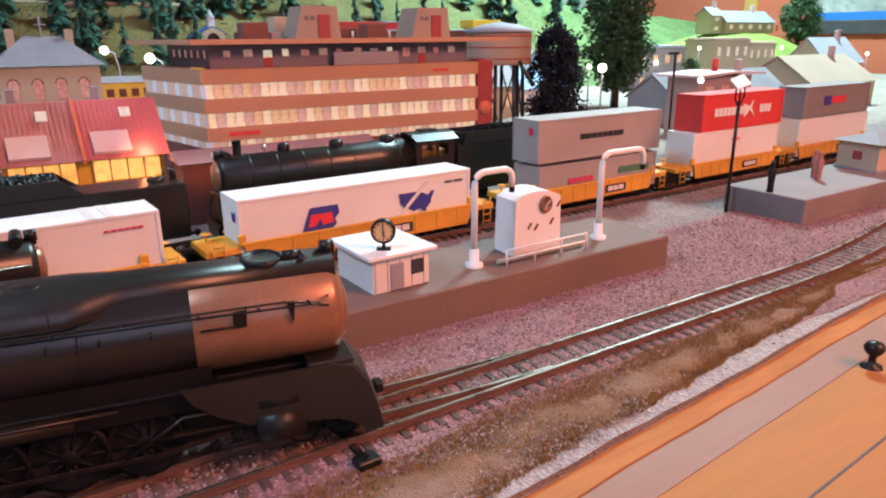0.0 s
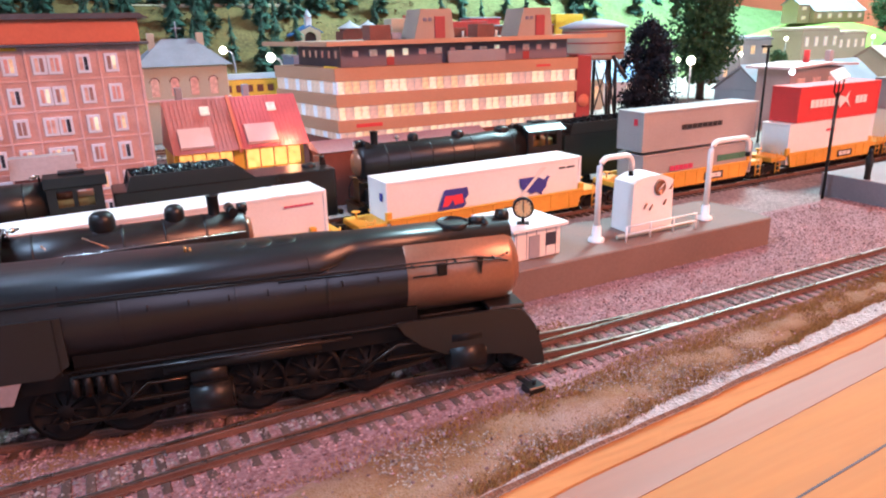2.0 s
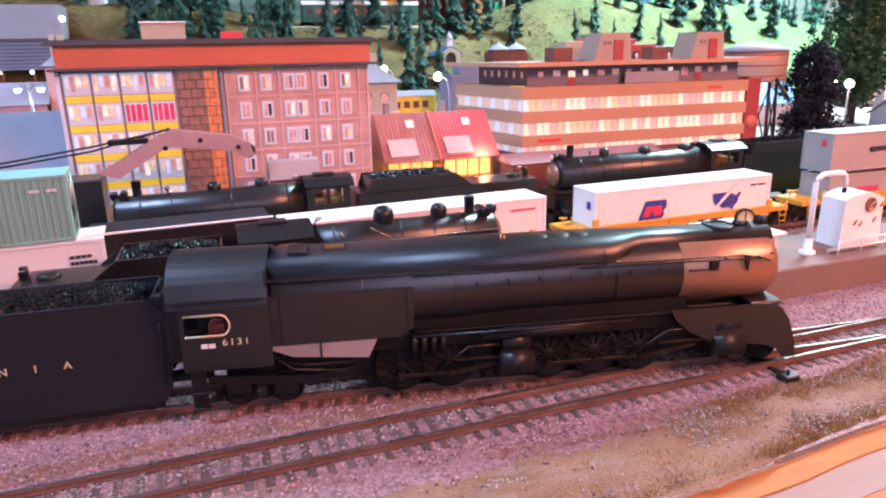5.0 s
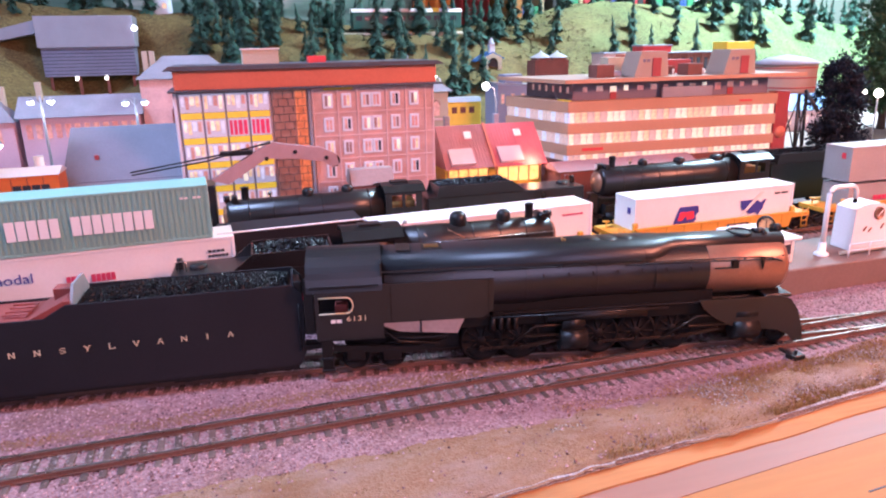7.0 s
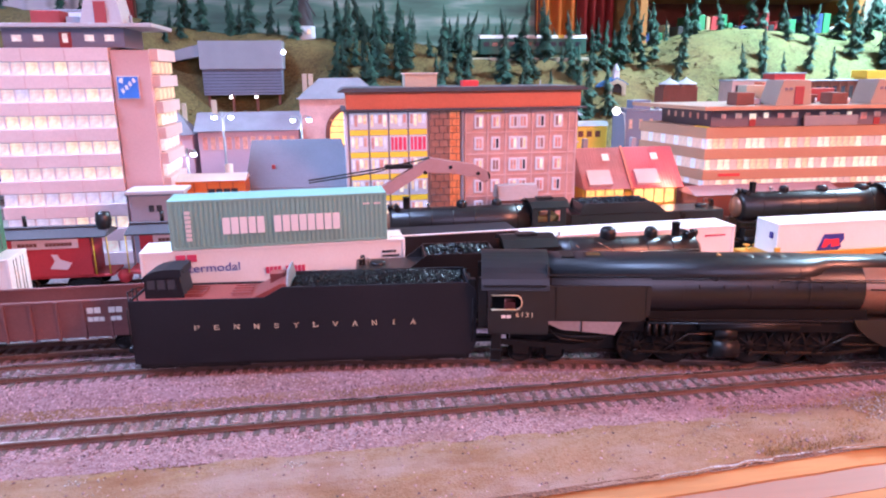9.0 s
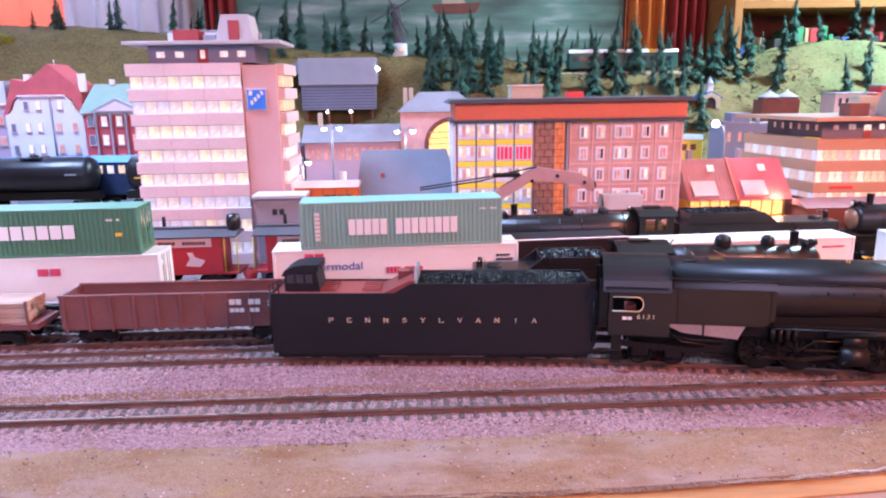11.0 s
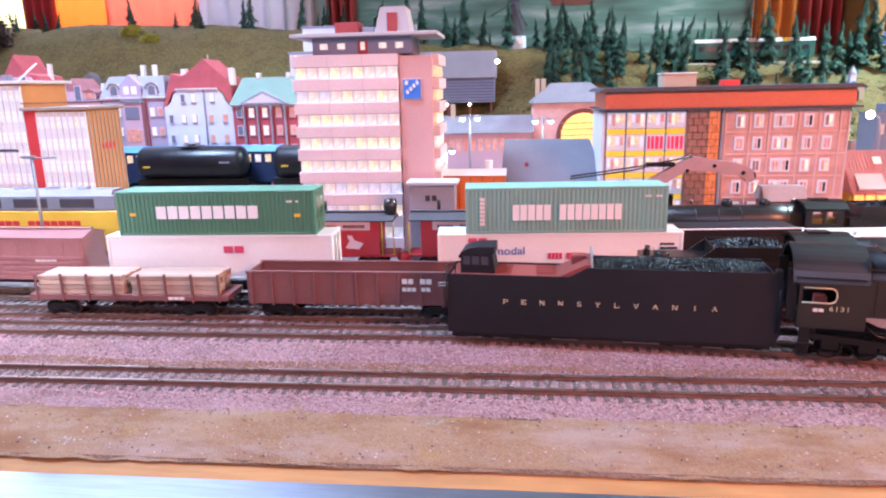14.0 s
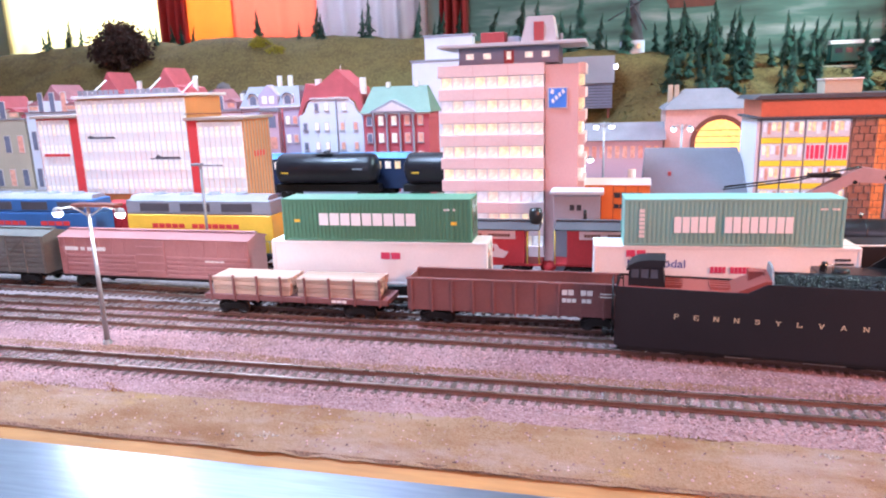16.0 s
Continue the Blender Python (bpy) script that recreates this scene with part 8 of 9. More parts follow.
part("roof", G().add([(-5, -23, 23.6), (71, -23, 23.6), (71, 23, 23.6), (-5, 23, 23.6), (18, 0, 31), (48, 0, 31)], [(0, 1, 5, 4), (1, 2, 5), (2, 3, 4, 5), (3, 0, 4), (0, 3, 2, 1)]), grey_roof, hu, "blue-grey hipped roof")
part("window", G().box(16, 24, -18.6, -17.8, 9, 17, 0.2), door_red, hu)
part("window", G().box(-0.6, 0.2, -4, 4, 9, 16, 0.2), door_red, hu)
part("plinth", G().box(-1, 67, -19, 19, 0, 2, 0.2), light_grey, hu)
solid("platform_figurine", G().lathe(0, 0, 0, [(2.6, 0), (2.2, 3), (2.4, 9), (3.2, 16), (1.2, 18.4), (1.9, 20), (1.7, 22.4), (0.1, 23)], 10), satin_black, "small black plastic figurine standing on the platform", "figurine", (535, 331, 18))
solid("platform_figurine", G().lathe(0, 0, 0, [(2.0, 0), (2.4, 8), (3.2, 15), (1.2, 17.4), (1.9, 19), (1.7, 21.4), (0.1, 22)], 10), mat("figurine_paint", (0.36, 0.16, 0.13), 0.6), "small painted plastic figurine standing on the platform", "figurine", (604, 334, 18))
solid("platform_figurine", G().lathe(0, 0, 0, [(2.0, 0), (2.4, 8), (3.0, 15), (1.2, 17.4), (1.9, 19), (1.7, 21.4), (0.1, 22)], 10), bpy.data.materials["figurine_paint"], "small painted plastic figurine standing on the platform", "figurine", (612, 342, 18))


# ---- yard lamps ----
def small_light(at, power, colour, size=0.004):
    d = bpy.data.lights.new("small_light", "POINT")
    d.energy, d.color, d.shadow_soft_size = power, colour, size
    ob = new("small_light", d)
    ob.location = [c * MM for c in at]


def twin_lamp(x, y, z0, h, reach, label, power=0.0, plate=False, glow=None):
    t = thing("street_lamp", (x, y, z0), label, "lamp", "street lamps")
    part("pole", G().tube([(0, 0, 0), (0, 0, h)], 1.7, 10, True, 1.1), lamp_grey, t)
    part("foot", G().lathe(0, 0, 0, [(3, 0), (3, 2), (1.9, 3.4)], 12), lamp_grey, t)
    for d in (-1, 1):
        arm = part("arm", G().tube([(0, 0, h - 8), (d * reach * 0.5, 0, h - 1), (d * reach, 0, h - 3)], 0.6, 6), lamp_grey, t)
        part("lamp_head", G().lathe(d * reach, 0, h - 5, [(3.4, 0), (2.6, 2.6), (0.6, 3.4)], 12), lamp_grey, arm)
        part("bulb", G().ball(d * reach, 0, h - 5.4, 3.2, 10), glow or lamp_glow, arm)
        if power:
            small_light((x + d * reach, y, z0 + h - 10), power, (1.0, 0.93, 0.82))
    if plate:
        part("top_plate", G().box(-10, 24, -4, 4, h - 1, h + 1, 0.4), brick_brown, t)
    return t


twin_lamp(-617, 274, 0, 96, 24, "tall grey yard lamp with two bright heads beside the track", 0.22, True)
twin_lamp(-294, 733, 6, 116, 9, "grey twin street lamp with white bulbs", 0.02)
twin_lamp(-208, 724, 6, 112, 9, "grey twin street lamp behind the shed", 0.02)
twin_lamp(-312, 622, 2, 92, 6, "grey twin street lamp next to the tower block", 0.02)
dk = thing("lamp_post", (-640, 440, 0), "dark slim lamp post with a crossbar between the freight cars", "lamp", "street lamps")
part("pole", G().tube([(0, 0, 0), (0, 0, 106)], 1.3, 8), lamp_grey, dk)
part("crossbar", G().tube([(-8, 0, 104), (22, 0, 104)], 0.8, 6).box(-8, 2, -3, 3, 104, 106, 0.3), lamp_grey, dk)
dk2 = thing("lamp_post", (521, 355, 0), "dark slim lamp post with a tilted white panel", "lamp", "street lamps")
part("pole", G().tube([(0, 0, 0), (0, 0, 82)], 1.2, 8), satin_black, dk2)
part("fork", G().tube([(0, 0, 77), (-5, 0, 83), (-5, 0, 92)], 0.6, 6).tube([(0, 0, 77), (5, 0, 84), (5, 0, 93)], 0.6, 6).tube([(0, 0, 80), (0, 0, 92)], 0.6, 6), satin_black, dk2)
part("panel", G().add([(-9, -4, 90), (6, -4, 93), (9, 5, 99), (-6, 5, 96), (-9, -4, 91), (6, -4, 94), (9, 5, 100), (-6, 5, 97)], [(0, 3, 2, 1), (4, 5, 6, 7), (0, 1, 5, 4), (1, 2, 6, 5), (2, 3, 7, 6), (3, 0, 4, 7)]), white_paint, dk2, "white reflector panel")
dk3 = thing("lamp_post", (705, 560, 0), "tall dark signal post behind the grey container", "lamp", "street lamps")
part("pole", G().tube([(0, 0, 0), (0, 0, 108)], 1.3, 8), satin_black, dk3)
part("head", G().box(-10, 4, -2, 2, 106, 108.5, 0.4), satin_black, dk3)


def arc_lamp(x, y, z0, h, label, glow):
    t = thing("street_lamp", (x, y, z0), label, "lamp", "street lamps")
    part("pole", G().tube([(0, 0, 0), (0, 0, h * 0.8), (-3, 0, h), (-12, 0, h + 5)], 1.1, 8), light_grey, t)
    part("bulb", G().ball(-15, 0, h + 4, 5.5, 12), glow, t)
    small_light((x - 15, y - 9, z0 + h + 2), 0.03, (1.0, 0.85, 0.6))


arc_lamp(243, 880, 10, 92, "curved street lamp with a warm bulb near the station", lamp_warm)
arc_lamp(226, 1080, 12, 96, "curved street lamp with a warm bulb near the hill", lamp_warm)



def globe_lamp(x, y, z0, h, r, label, power=0.02):
    t = thing("street_lamp", (x, y, z0), label, "lamp", "globe lamps")
    part("pole", G().tube([(0, 0, 0), (0, 0, h - r)], 1.1, 8), lamp_grey, t)
    part("globe", G().ball(0, 0, h, r, 12), lamp_warm, t, "glowing warm globe")
    small_light((x, y - r - 4, z0 + h), power, (1.0, 0.82, 0.52))


globe_lamp(778, 737, 2, 82, 6.0, "street lamp with a large warm globe beside the dark tree", 0.04)
globe_lamp(757, 741, 2, 84, 3.0, "small warm street lamp beside the dark tree")
for lx, ly, lz in ((930, 1040, 80), (1248, 1040, 70), (1381, 1036, 97), (1682, 1030, 93), (1719, 850, 82), (1120, 960, 74)):
    globe_lamp(lx, ly, 10, lz - 10, 4.0, "warm globe street lamp among the houses of the town")
# no bulb here: orange light added for a glow at the shop roof's corner
small_light((158, 566, 56), 0.05, (1.0, 0.42, 0.14))

# ---- trees ----
needle = mat("conifer_needles", (0.055, 0.135, 0.092), 0.85, 0, 0.5, 70, 500, 0.3, random_amount=0.35)
leaf_mat = mat("tree_leaves", (0.07, 0.14, 0.045), 0.8, 0, 0.5, 60, 500, 0.3, random_amount=0.2)
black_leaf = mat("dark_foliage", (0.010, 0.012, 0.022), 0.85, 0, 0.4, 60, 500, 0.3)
bark = mat("bark", (0.09, 0.06, 0.045), 0.9, 0, 0.4, 60, 500, 0.4)


def conifer(seed, h, r):
    rg = random.Random(seed)
    t = thing("conifer", (0, 0, 0), "dark green model conifer on the hillside", "tree", "hillside conifers")
    part("trunk", G().tube([(0, 0, -6), (0, 0, h * 0.9)], r * 0.09, 6, True, r * 0.02), bark, t)
    g = G()
    n = int(h * 8)
    lobe = [rg.uniform(0.72, 1.2) for _ in range(9)]
    for i in range(n):
        k = (i + rg.random()) / n
        z = h * (0.05 + 0.95 * k)
        a = rg.uniform(0, 6.283)
        rad = (r * (1 - k) ** 0.85 * lobe[int(a * 1.43) % 9] * rg.uniform(0.45, 1.15) + 0.5) * (0.72 + 0.28 * math.sin(k * 24 + a))
        c, s = math.cos(a), math.sin(a)
        wdt = rad * rg.uniform(0.10, 0.24) + 0.5
        droop = rad * rg.uniform(-0.05, 0.55)
        inner = rad * rg.uniform(0.15, 0.5)
        g.add([(c * inner, s * inner, z + 1.2), (c * rad * 0.8 - s * wdt, s * rad * 0.8 + c * wdt, z - droop * 0.6), (c * rad, s * rad, z - droop), (c * rad * 0.8 + s * wdt, s * rad * 0.8 - c * wdt, z - droop * 0.6 - 0.8)], [(0, 1, 2), (0, 2, 3)])
    part("crown", g, needle, t)
    return t


def leafy(x, y, z, h, r, label, material, seed, clumps=90, trunk=0.3, lean=0.0):
    rg = random.Random(seed)
    t = thing("tree", (x, y, z), label, "tree", "model trees")
    part("trunk", G().tube([(0, 0, -2), (lean * 0.4, 0, h * 0.4), (lean, 0, h * 0.9)], r * 0.13, 8, True, r * 0.03), bark, t)
    for k in range(9):
        a, zz = rg.uniform(0, 6.28), h * rg.uniform(trunk, 0.8)
        part("limb", G().tube([(0, 0, zz), (r * 0.6 * math.cos(a), r * 0.6 * math.sin(a), zz + r * 0.35)], r * 0.04, 5, True, r * 0.015), bark, t)
    g = G()
    for _ in range(clumps):
        zz = rg.uniform(trunk, 1.0)
        prof = math.sin(math.pi * min(max((zz - trunk) / (1.02 - trunk), 0.04), 1) ** 0.8) ** 0.6
        a, q = rg.uniform(0, 6.283), r * prof * math.sqrt(rg.uniform(0.05, 1)) * rg.uniform(0.8, 1.15)
        cx, cy, cz = q * math.cos(a) + lean * zz, q * math.sin(a), h * zz
        for _ in range(60):
            s = r * rg.uniform(0.03, 0.075)
            px, py, pz = cx + rg.gauss(0, r * 0.12), cy + rg.gauss(0, r * 0.12), cz + rg.gauss(0, r * 0.12)
            u, v = Vector((rg.gauss(0, 1), rg.gauss(0, 1), rg.gauss(0, 1))).normalized() * s, Vector((rg.gauss(0, 1), rg.gauss(0, 1), rg.gauss(0, 1))).normalized() * s
            g.add([(px - u.x, py - u.y, pz - u.z), (px + v.x, py + v.y, pz + v.z), (px + u.x, py + u.y, pz + u.z), (px - v.x, py - v.y, pz - v.z)], [(0, 1, 2, 3)])
    part("crown", g, material, t)
    return t


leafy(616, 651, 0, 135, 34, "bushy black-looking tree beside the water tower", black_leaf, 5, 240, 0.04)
leafy(945, 866, 10, 255, 54, "tall green leafy tree behind the container train", leaf_mat, 6, 260, 0.14)
kinds = [conifer(11 + i, hh, rr) for i, (hh, rr) in enumerate(((112, 25), (92, 21), (132, 28), (76, 19)))]
first = [True] * 4
rg = random.Random(31)
spots = []
for x0, x1, y0, y1, n in ((-180, 640, 1440, 1700, 84), (-150, 500, 1320, 1440, 16), (-420, -180, 1560, 1700, 10), (620, 1800, 1420, 1720, 56), (-1900, -520, 1590, 1690, 30), (-620, -380, 1520, 1680, 8), (300, 1100, 1290, 1420, 12)):
    for _ in range(n):
        spots.append((rg.uniform(x0, x1), rg.uniform(y0, y1)))
for i, (x, y) in enumerate(spots):
    if -480 < x < -240 and y < 1600:
        continue
    k = i % 4
    s = rg.uniform(0.7, 1.15) * (0.68 if x < -520 else 1.0)
    m = Matrix.LocRotScale((x * MM, y * MM, (hill(x, y) - 3) * MM), Euler((rg.uniform(-0.12, 0.12), rg.gauss(0.04, 0.14), rg.uniform(0, 6))), (s, s, s))
    if first[k]:
        kinds[k].matrix_world = m
        first[k] = False
    else:
        c = copy_thing(kinds[k], m)
        c.scale = (s, s, s)

# low shrubs and flock clumps on the slope
bush_mat = mat("bush_flock", (0.11, 0.135, 0.05), 0.9, 0, 0.5, 60, 400, 0.4)
g = G()
for _ in range(15000):
    x, y = rg.uniform(-1900, 1900), rg.uniform(1200, 1720)
    if noise.noise(Vector((x / 150, y / 150, 2))) < (0.0 if x > -200 else 0.3):
        continue
    z = hill(x, y)
    s = rg.uniform(1.6, 4.6)
    p = [(x + s * rg.uniform(-1, 1), y + s * rg.uniform(-1, 1), z + s * rg.uniform(-0.2, 0.3)) for _ in range(5)]
    g.add(p, [(0, 1, 2), (0, 2, 3), (0, 3, 4), (1, 3, 4)])
solid("hill_shrubs", g, bush_mat, "yellow-green flock clumps scattered over the hillside", "shrubs", kind="stuff")
# darker undergrowth between the conifers
under_mat = mat("undergrowth_flock", (0.10, 0.125, 0.05), 0.9, 0, 0.5, 14, 400, 0.4, second=(0.13, 0.075, 0.04))
g = G()
for _ in range(21000):
    x, y = rg.uniform(-480, 720), rg.uniform(1200, 1720)
    if noise.noise(Vector((x / 90, y / 70, 7))) < -0.18:
        continue
    z = hill(x, y)
    s = rg.uniform(1.8, 4.8)
    p = [(x + s * rg.uniform(-1, 1), y + s * rg.uniform(-1, 1), z + s * rg.uniform(-0.2, 0.35)) for _ in range(5)]
    g.add(p, [(0, 1, 2), (0, 2, 3), (0, 3, 4), (1, 3, 4)])
solid("undergrowth", g, under_mat, "dark green and brown undergrowth between the conifers", "shrubs", kind="stuff")

# ---- small buildings and things on the right and on the hill ----
def plain_house(x, y, z, w, d, h, rise, wall, roof, label, cols=3, rows=1, rz=0, glow=None, flat=False):
    t = box_building("model_house", (x, y, z), label, rz)
    part("wall", G().box(0, w, 0, d, 0, h, 0.4), wall, t)
    if flat:
        part("roof", G().box(-3, w + 3, -3, d + 3, h, h + 4, 0.4), roof, t)
        part("parapet", G().box(2, w - 2, 2, d - 2, h + 4, h + 8, 0.4), wall, t)
    else:
        part("roof", G().prism([(-5, h - 2), (d / 2, h + rise), (d + 5, h - 2), (d / 2, h + rise - 5)], -4, w + 4, "x"), roof, t)
        for gx in (0, w - 1.5):
            part("gable", G().prism([(0, h), (d, h), (d / 2, h + rise - 5)], gx, gx + 1.5, "x"), wall, t)
        part("chimney", G().box(w * 0.7, w * 0.7 + 9, d * 0.4, d * 0.4 + 9, h, h + rise + 14, 0.4), pink_frame, t)
    for r in range(rows):
        for c in range(cols):
            xx, zz = w * (c + 0.3) / cols, h * (r + 0.35) / rows
            wd = part("window", G().box(xx, xx + w / cols * 0.38, -0.9, 0.4, zz, zz + h / rows * 0.42, 0.2), white_frame, t)
            part("pane", G().box(xx + 1, xx + w / cols * 0.38 - 1, -1.3, -0.6, zz + 1, zz + h / rows * 0.42 - 1, 0.1), glow or lit_white, wd)
    return t


plain_house(880, 690, 0, 270, 90, 38, 36, light_grey, grey_roof, "grey low shed with a broad sloping roof behind the red container", 6, 1)
rtop = box_building("red_roof_kiosk", (832, 620, 0), "flat pink-roofed kiosk with a small red chimney")
part("wall", G().box(0, 110, 0, 50, 0, 74, 0.4), mat("dusty_rose_wall", (0.42, 0.27, 0.25), 0.75, 0, 0.2, 20, 400, 0.1), rtop)
part("roof", G().prism([(-12, 77), (60, 80.5), (126, 77.5), (126, 75), (60, 77.5), (-12, 74)], -10, 60), pink_frame, rtop, "slightly peaked pink roof slab")
part("chimney", G().cyl(56, 20, 80, 4, 16, n=12), stripe_red, rtop)
part("lamp", G().ball(-14, -12, 72, 3.6, 10), lamp_glow, rtop)
for k in range(3):
    part("window", G().box(14 + 32 * k, 30 + 32 * k, -0.8, 0.2, 44, 62, 0.2), lit_rose, rtop)
plain_house(1222, 690, 0, 210, 130, 46, 44, house_beige, roof_tan, "beige house with a steep roof and tall brick chimney", 5, 1)
plain_house(1440, 1040, 10, 130, 80, 100, 0, house_beige, roof_tan, "beige flat-roofed warehouse with arched windows", 4, 2, flat=True)
plain_house(1190, 1040, 10, 150, 70, 86, 0, light_grey, grey_roof, "grey flat-roofed house with warm lit windows", 4, 2, flat=True, glow=lit_amber)
plain_house(1580, 1050, 10, 110, 70, 90, 0, house_beige, roof_tan, "tan flat-roofed corner house", 4, 2, flat=True)
plain_house(760, 900, 8, 110, 70, 40, 26, house_white, blue_paint, "small white house with a blue roof", 3, 1)
plain_house(640, 860, 8, 90, 60, 50, 30, house_beige, light_grey, "beige cottage with pale roof behind the water tower", 3, 1, glow=lit_amber)
plain_house(860, 1020, 10, 100, 60, 60, 30, house_white, grey_roof, "white house with grey roof near the hill", 3, 1)
plain_house(1500, 820, 8, 140, 90, 60, 50, house_beige, light_grey, "large beige house with dormer roof", 4, 1)
plain_house(1700, 1200, 126, 210, 70, 30, 28, house_beige, grey_roof, "castle-like beige manor on a green knoll", 5, 1)
plain_house(1650, 1210, 126, 46, 46, 46, 20, house_beige, grey_roof, "beige castle tower with pointed roof", 1, 2)
leafy(1985, 1170, 86, 135, 58, "round green tree near the manor", leaf_mat, 8, 110, 0.2)
leafy(1180, 900, 10, 70, 22, "small dark green tree between houses", leaf_mat, 9, 70, 0.15)
knoll = mat("knoll_green", (0.24, 0.34, 0.05), 0.9, 0, 0.4, 20, 300, 0.3)
solid("knoll", sheet(1350, 2250, 1080, 1420, 40, 20, lambda x, y: 12 + 122 * math.sin(math.pi * min(max((x - 1350) / 900, 0), 1)) * math.sin(math.pi * min(max((y - 1080) / 340, 0), 1)) ** 0.5 + rough(x, y, 40, 4)), knoll, "bright green grassy knoll below the manor", "hill", kind="structure")
# chapel and small pavilions
chp = box_building("chapel", (424, 1405, hill(440, 1410) - 4), "tiny white chapel with a turret at the foot of the hill")
part("wall", G().prism([(0, 0), (9, 0), (9, 14)] + [(21 + 12 * math.cos(a), 14 + 12 * math.sin(a)) for a in [math.pi - k * math.pi / 8 for k in range(9)]] + [(33, 0), (42, 0), (42, 26), (21, 36), (0, 26)], 0, 4), house_beige, chp)
part("nave", G().box(2, 40, 10, 40, 0, 24, 0.4), dark_slate, chp)
part("side_wall", G().box(0, 2, 4, 40, 0, 26, 0.2), house_beige, chp)
part("side_wall", G().box(40, 42, 4, 40, 0, 26, 0.2), house_beige, chp)
part("roof", G().prism([(-18, 18), (-18, 20), (21, 39), (48, 25), (48, 23), (21, 36)], 2, 44), blue_paint, chp)
part("turret", G().box(15, 27, 6, 18, 34, 54, 0.4), house_white, chp)
part("turret_roof", G().lathe(21, 12, 54, [(9, 0), (1, 14), (0.1, 15)], 8), light_grey, chp)
pav = box_building("pavilion", (394, 1078, 12), "dark red pavilion with two pale pyramid roofs")
part("wall", G().box(0, 64, 0, 34, 0, 122, 0.4), brick_brown, pav)
for x in (17, 48):
    part("turret", G().box(x - 13, x + 13, 1, 27, 122, 126, 0.2), brick_brown, pav)
    part("pyramid_roof", G().lathe(x, 14, 126, [(21, 0), (20, 1), (3, 9), (0.8, 12), (0.1, 13)], 4), light_grey, pav)
# mills at the foot of the hill behind the office block
ml = box_building("mill", (653, 1296, 30), "rose-grey mill with a dark red entrance at the hill foot")
part("wall", G().box(0, 82, 0, 50, 0, 108, 0.4), pink_frame, ml)
part("entrance", G().box(50, 68, -1.2, 0.4, 60, 104, 0.3), brick_brown, ml)
part("roof", G().box(-2, 84, -2, 52, 108, 111, 0.4), light_grey, ml)
for x in (8, 22, 36):
    part("window", G().box(x, x + 6, -0.8, 0.3, 84, 100, 0.1), window_dark, ml)
ml = box_building("mill", (742, 1300, 30), "dark red-brown mill with a raised brick storey")
part("wall", G().box(0, 232, 0, 60, 0, 106, 0.4), brick_brown, ml)
part("roof", G().box(-2, 234, -2, 62, 106, 109, 0.4), light_grey, ml)
part("upper_storey", G().box(12, 84, 6, 46, 109, 122, 0.4), stripe_red, ml)
part("upper_roof", G().box(10, 86, 4, 48, 122, 125, 0.4), light_grey, ml)
for k in range(12):
    part("pilaster", G().box(4 + 19.6 * k, 8 + 19.6 * k, -1.6, 0.4, 0, 104, 0.2), brick_brown, ml)
for k in range(11):
    part("window", G().box(11 + 19.6 * k, 20 + 19.6 * k, -0.8, 0.3, 70, 96, 0.2), window_dark, ml)
ml = box_building("depot", (962, 1292, 30), "small orange-yellow depot roof box beside the mill")
part("wall", G().box(0, 66, 0, 40, 0, 112, 0.4), up_yellow, ml)
part("roof", G().box(-4, 70, -4, 44, 112, 128, 0.4), bright_yellow, ml)
# green train on the hill shelf
gt = thing("green_train", (300, 1585, 193.5), "dark green passenger train with a white roof on the hillside", "train")
part("body", G().box(-130, 130, -14, 14, 8, 44, 1.2), mat("train_green", (0.03, 0.13, 0.10), 0.5), gt)
part("roof", G().prism([(-15, 44), (-9, 52), (9, 52), (15, 44)], -131, 131, "x"), off_white, gt)
part("yellow_end", G().box(60, 74, -14.6, 14.6, 44, 52, 0.4), bright_yellow, gt)
for k in range(12):
    part("window", G().box(-122 + 20.4 * k, -108 + 20.4 * k, -14.6, -13.8, 26, 36, 0.2), window_dark, gt)
truck(gt, -100), truck(gt, 100)
solid("hill_ledge", G().box(120, 480, 1566, 1610, 60, 193.5, 3), house_beige, "pale stone retaining wall under the hill railway", "wall", kind="structure")
# windmill
wm = box_building("windmill", (-240, 1640, 250), "dark windmill tower with white lit base on the hilltop")
part("base", G().lathe(0, 0, -40, [(30, 0), (28, 58), (0.1, 59)], 16), house_white, wm)
part("base_window", G().box(10, 18, -29, -26, 0, 10, 0.3), lit_amber, wm)
part("tower", G().lathe(0, 0, 18, [(26, 0), (14, 76), (15, 84), (8, 92), (0.1, 94)], 16), dark_slate, wm)
for k in range(4):
    a = k * math.pi / 2 + 0.5
    part("sail", G().tube([(0, -18, 96), (64 * math.cos(a), -20, 96 + 64 * math.sin(a))], 1.8, 5), dark_slate, wm)
# white tiered sheds on the left slope
for i, (x, z, w) in enumerate(((-632, 264, 92), (-650, 218, 104))):
    w_ = box_building("hill_shed", (x, 1200 - 30 * i, 12), "pale stepped shed beside the tower block")
    part("wall", G().box(0, w, 0, 28, 0, z - 12, 0.4), house_white, w_)
    part("roof", G().box(-3, w + 3, -1.2, 29, z - 12, z - 8, 0.4), light_grey, w_)
leafy(-1530, 1500, hill(-1530, 1500) - 6, 104, 74, "dark brown bushy thicket on the slope", mat("brown_foliage", (0.075, 0.04, 0.03), 0.9, 0, 0.5, 60, 400, 0.3), 19, 130, 0.05)

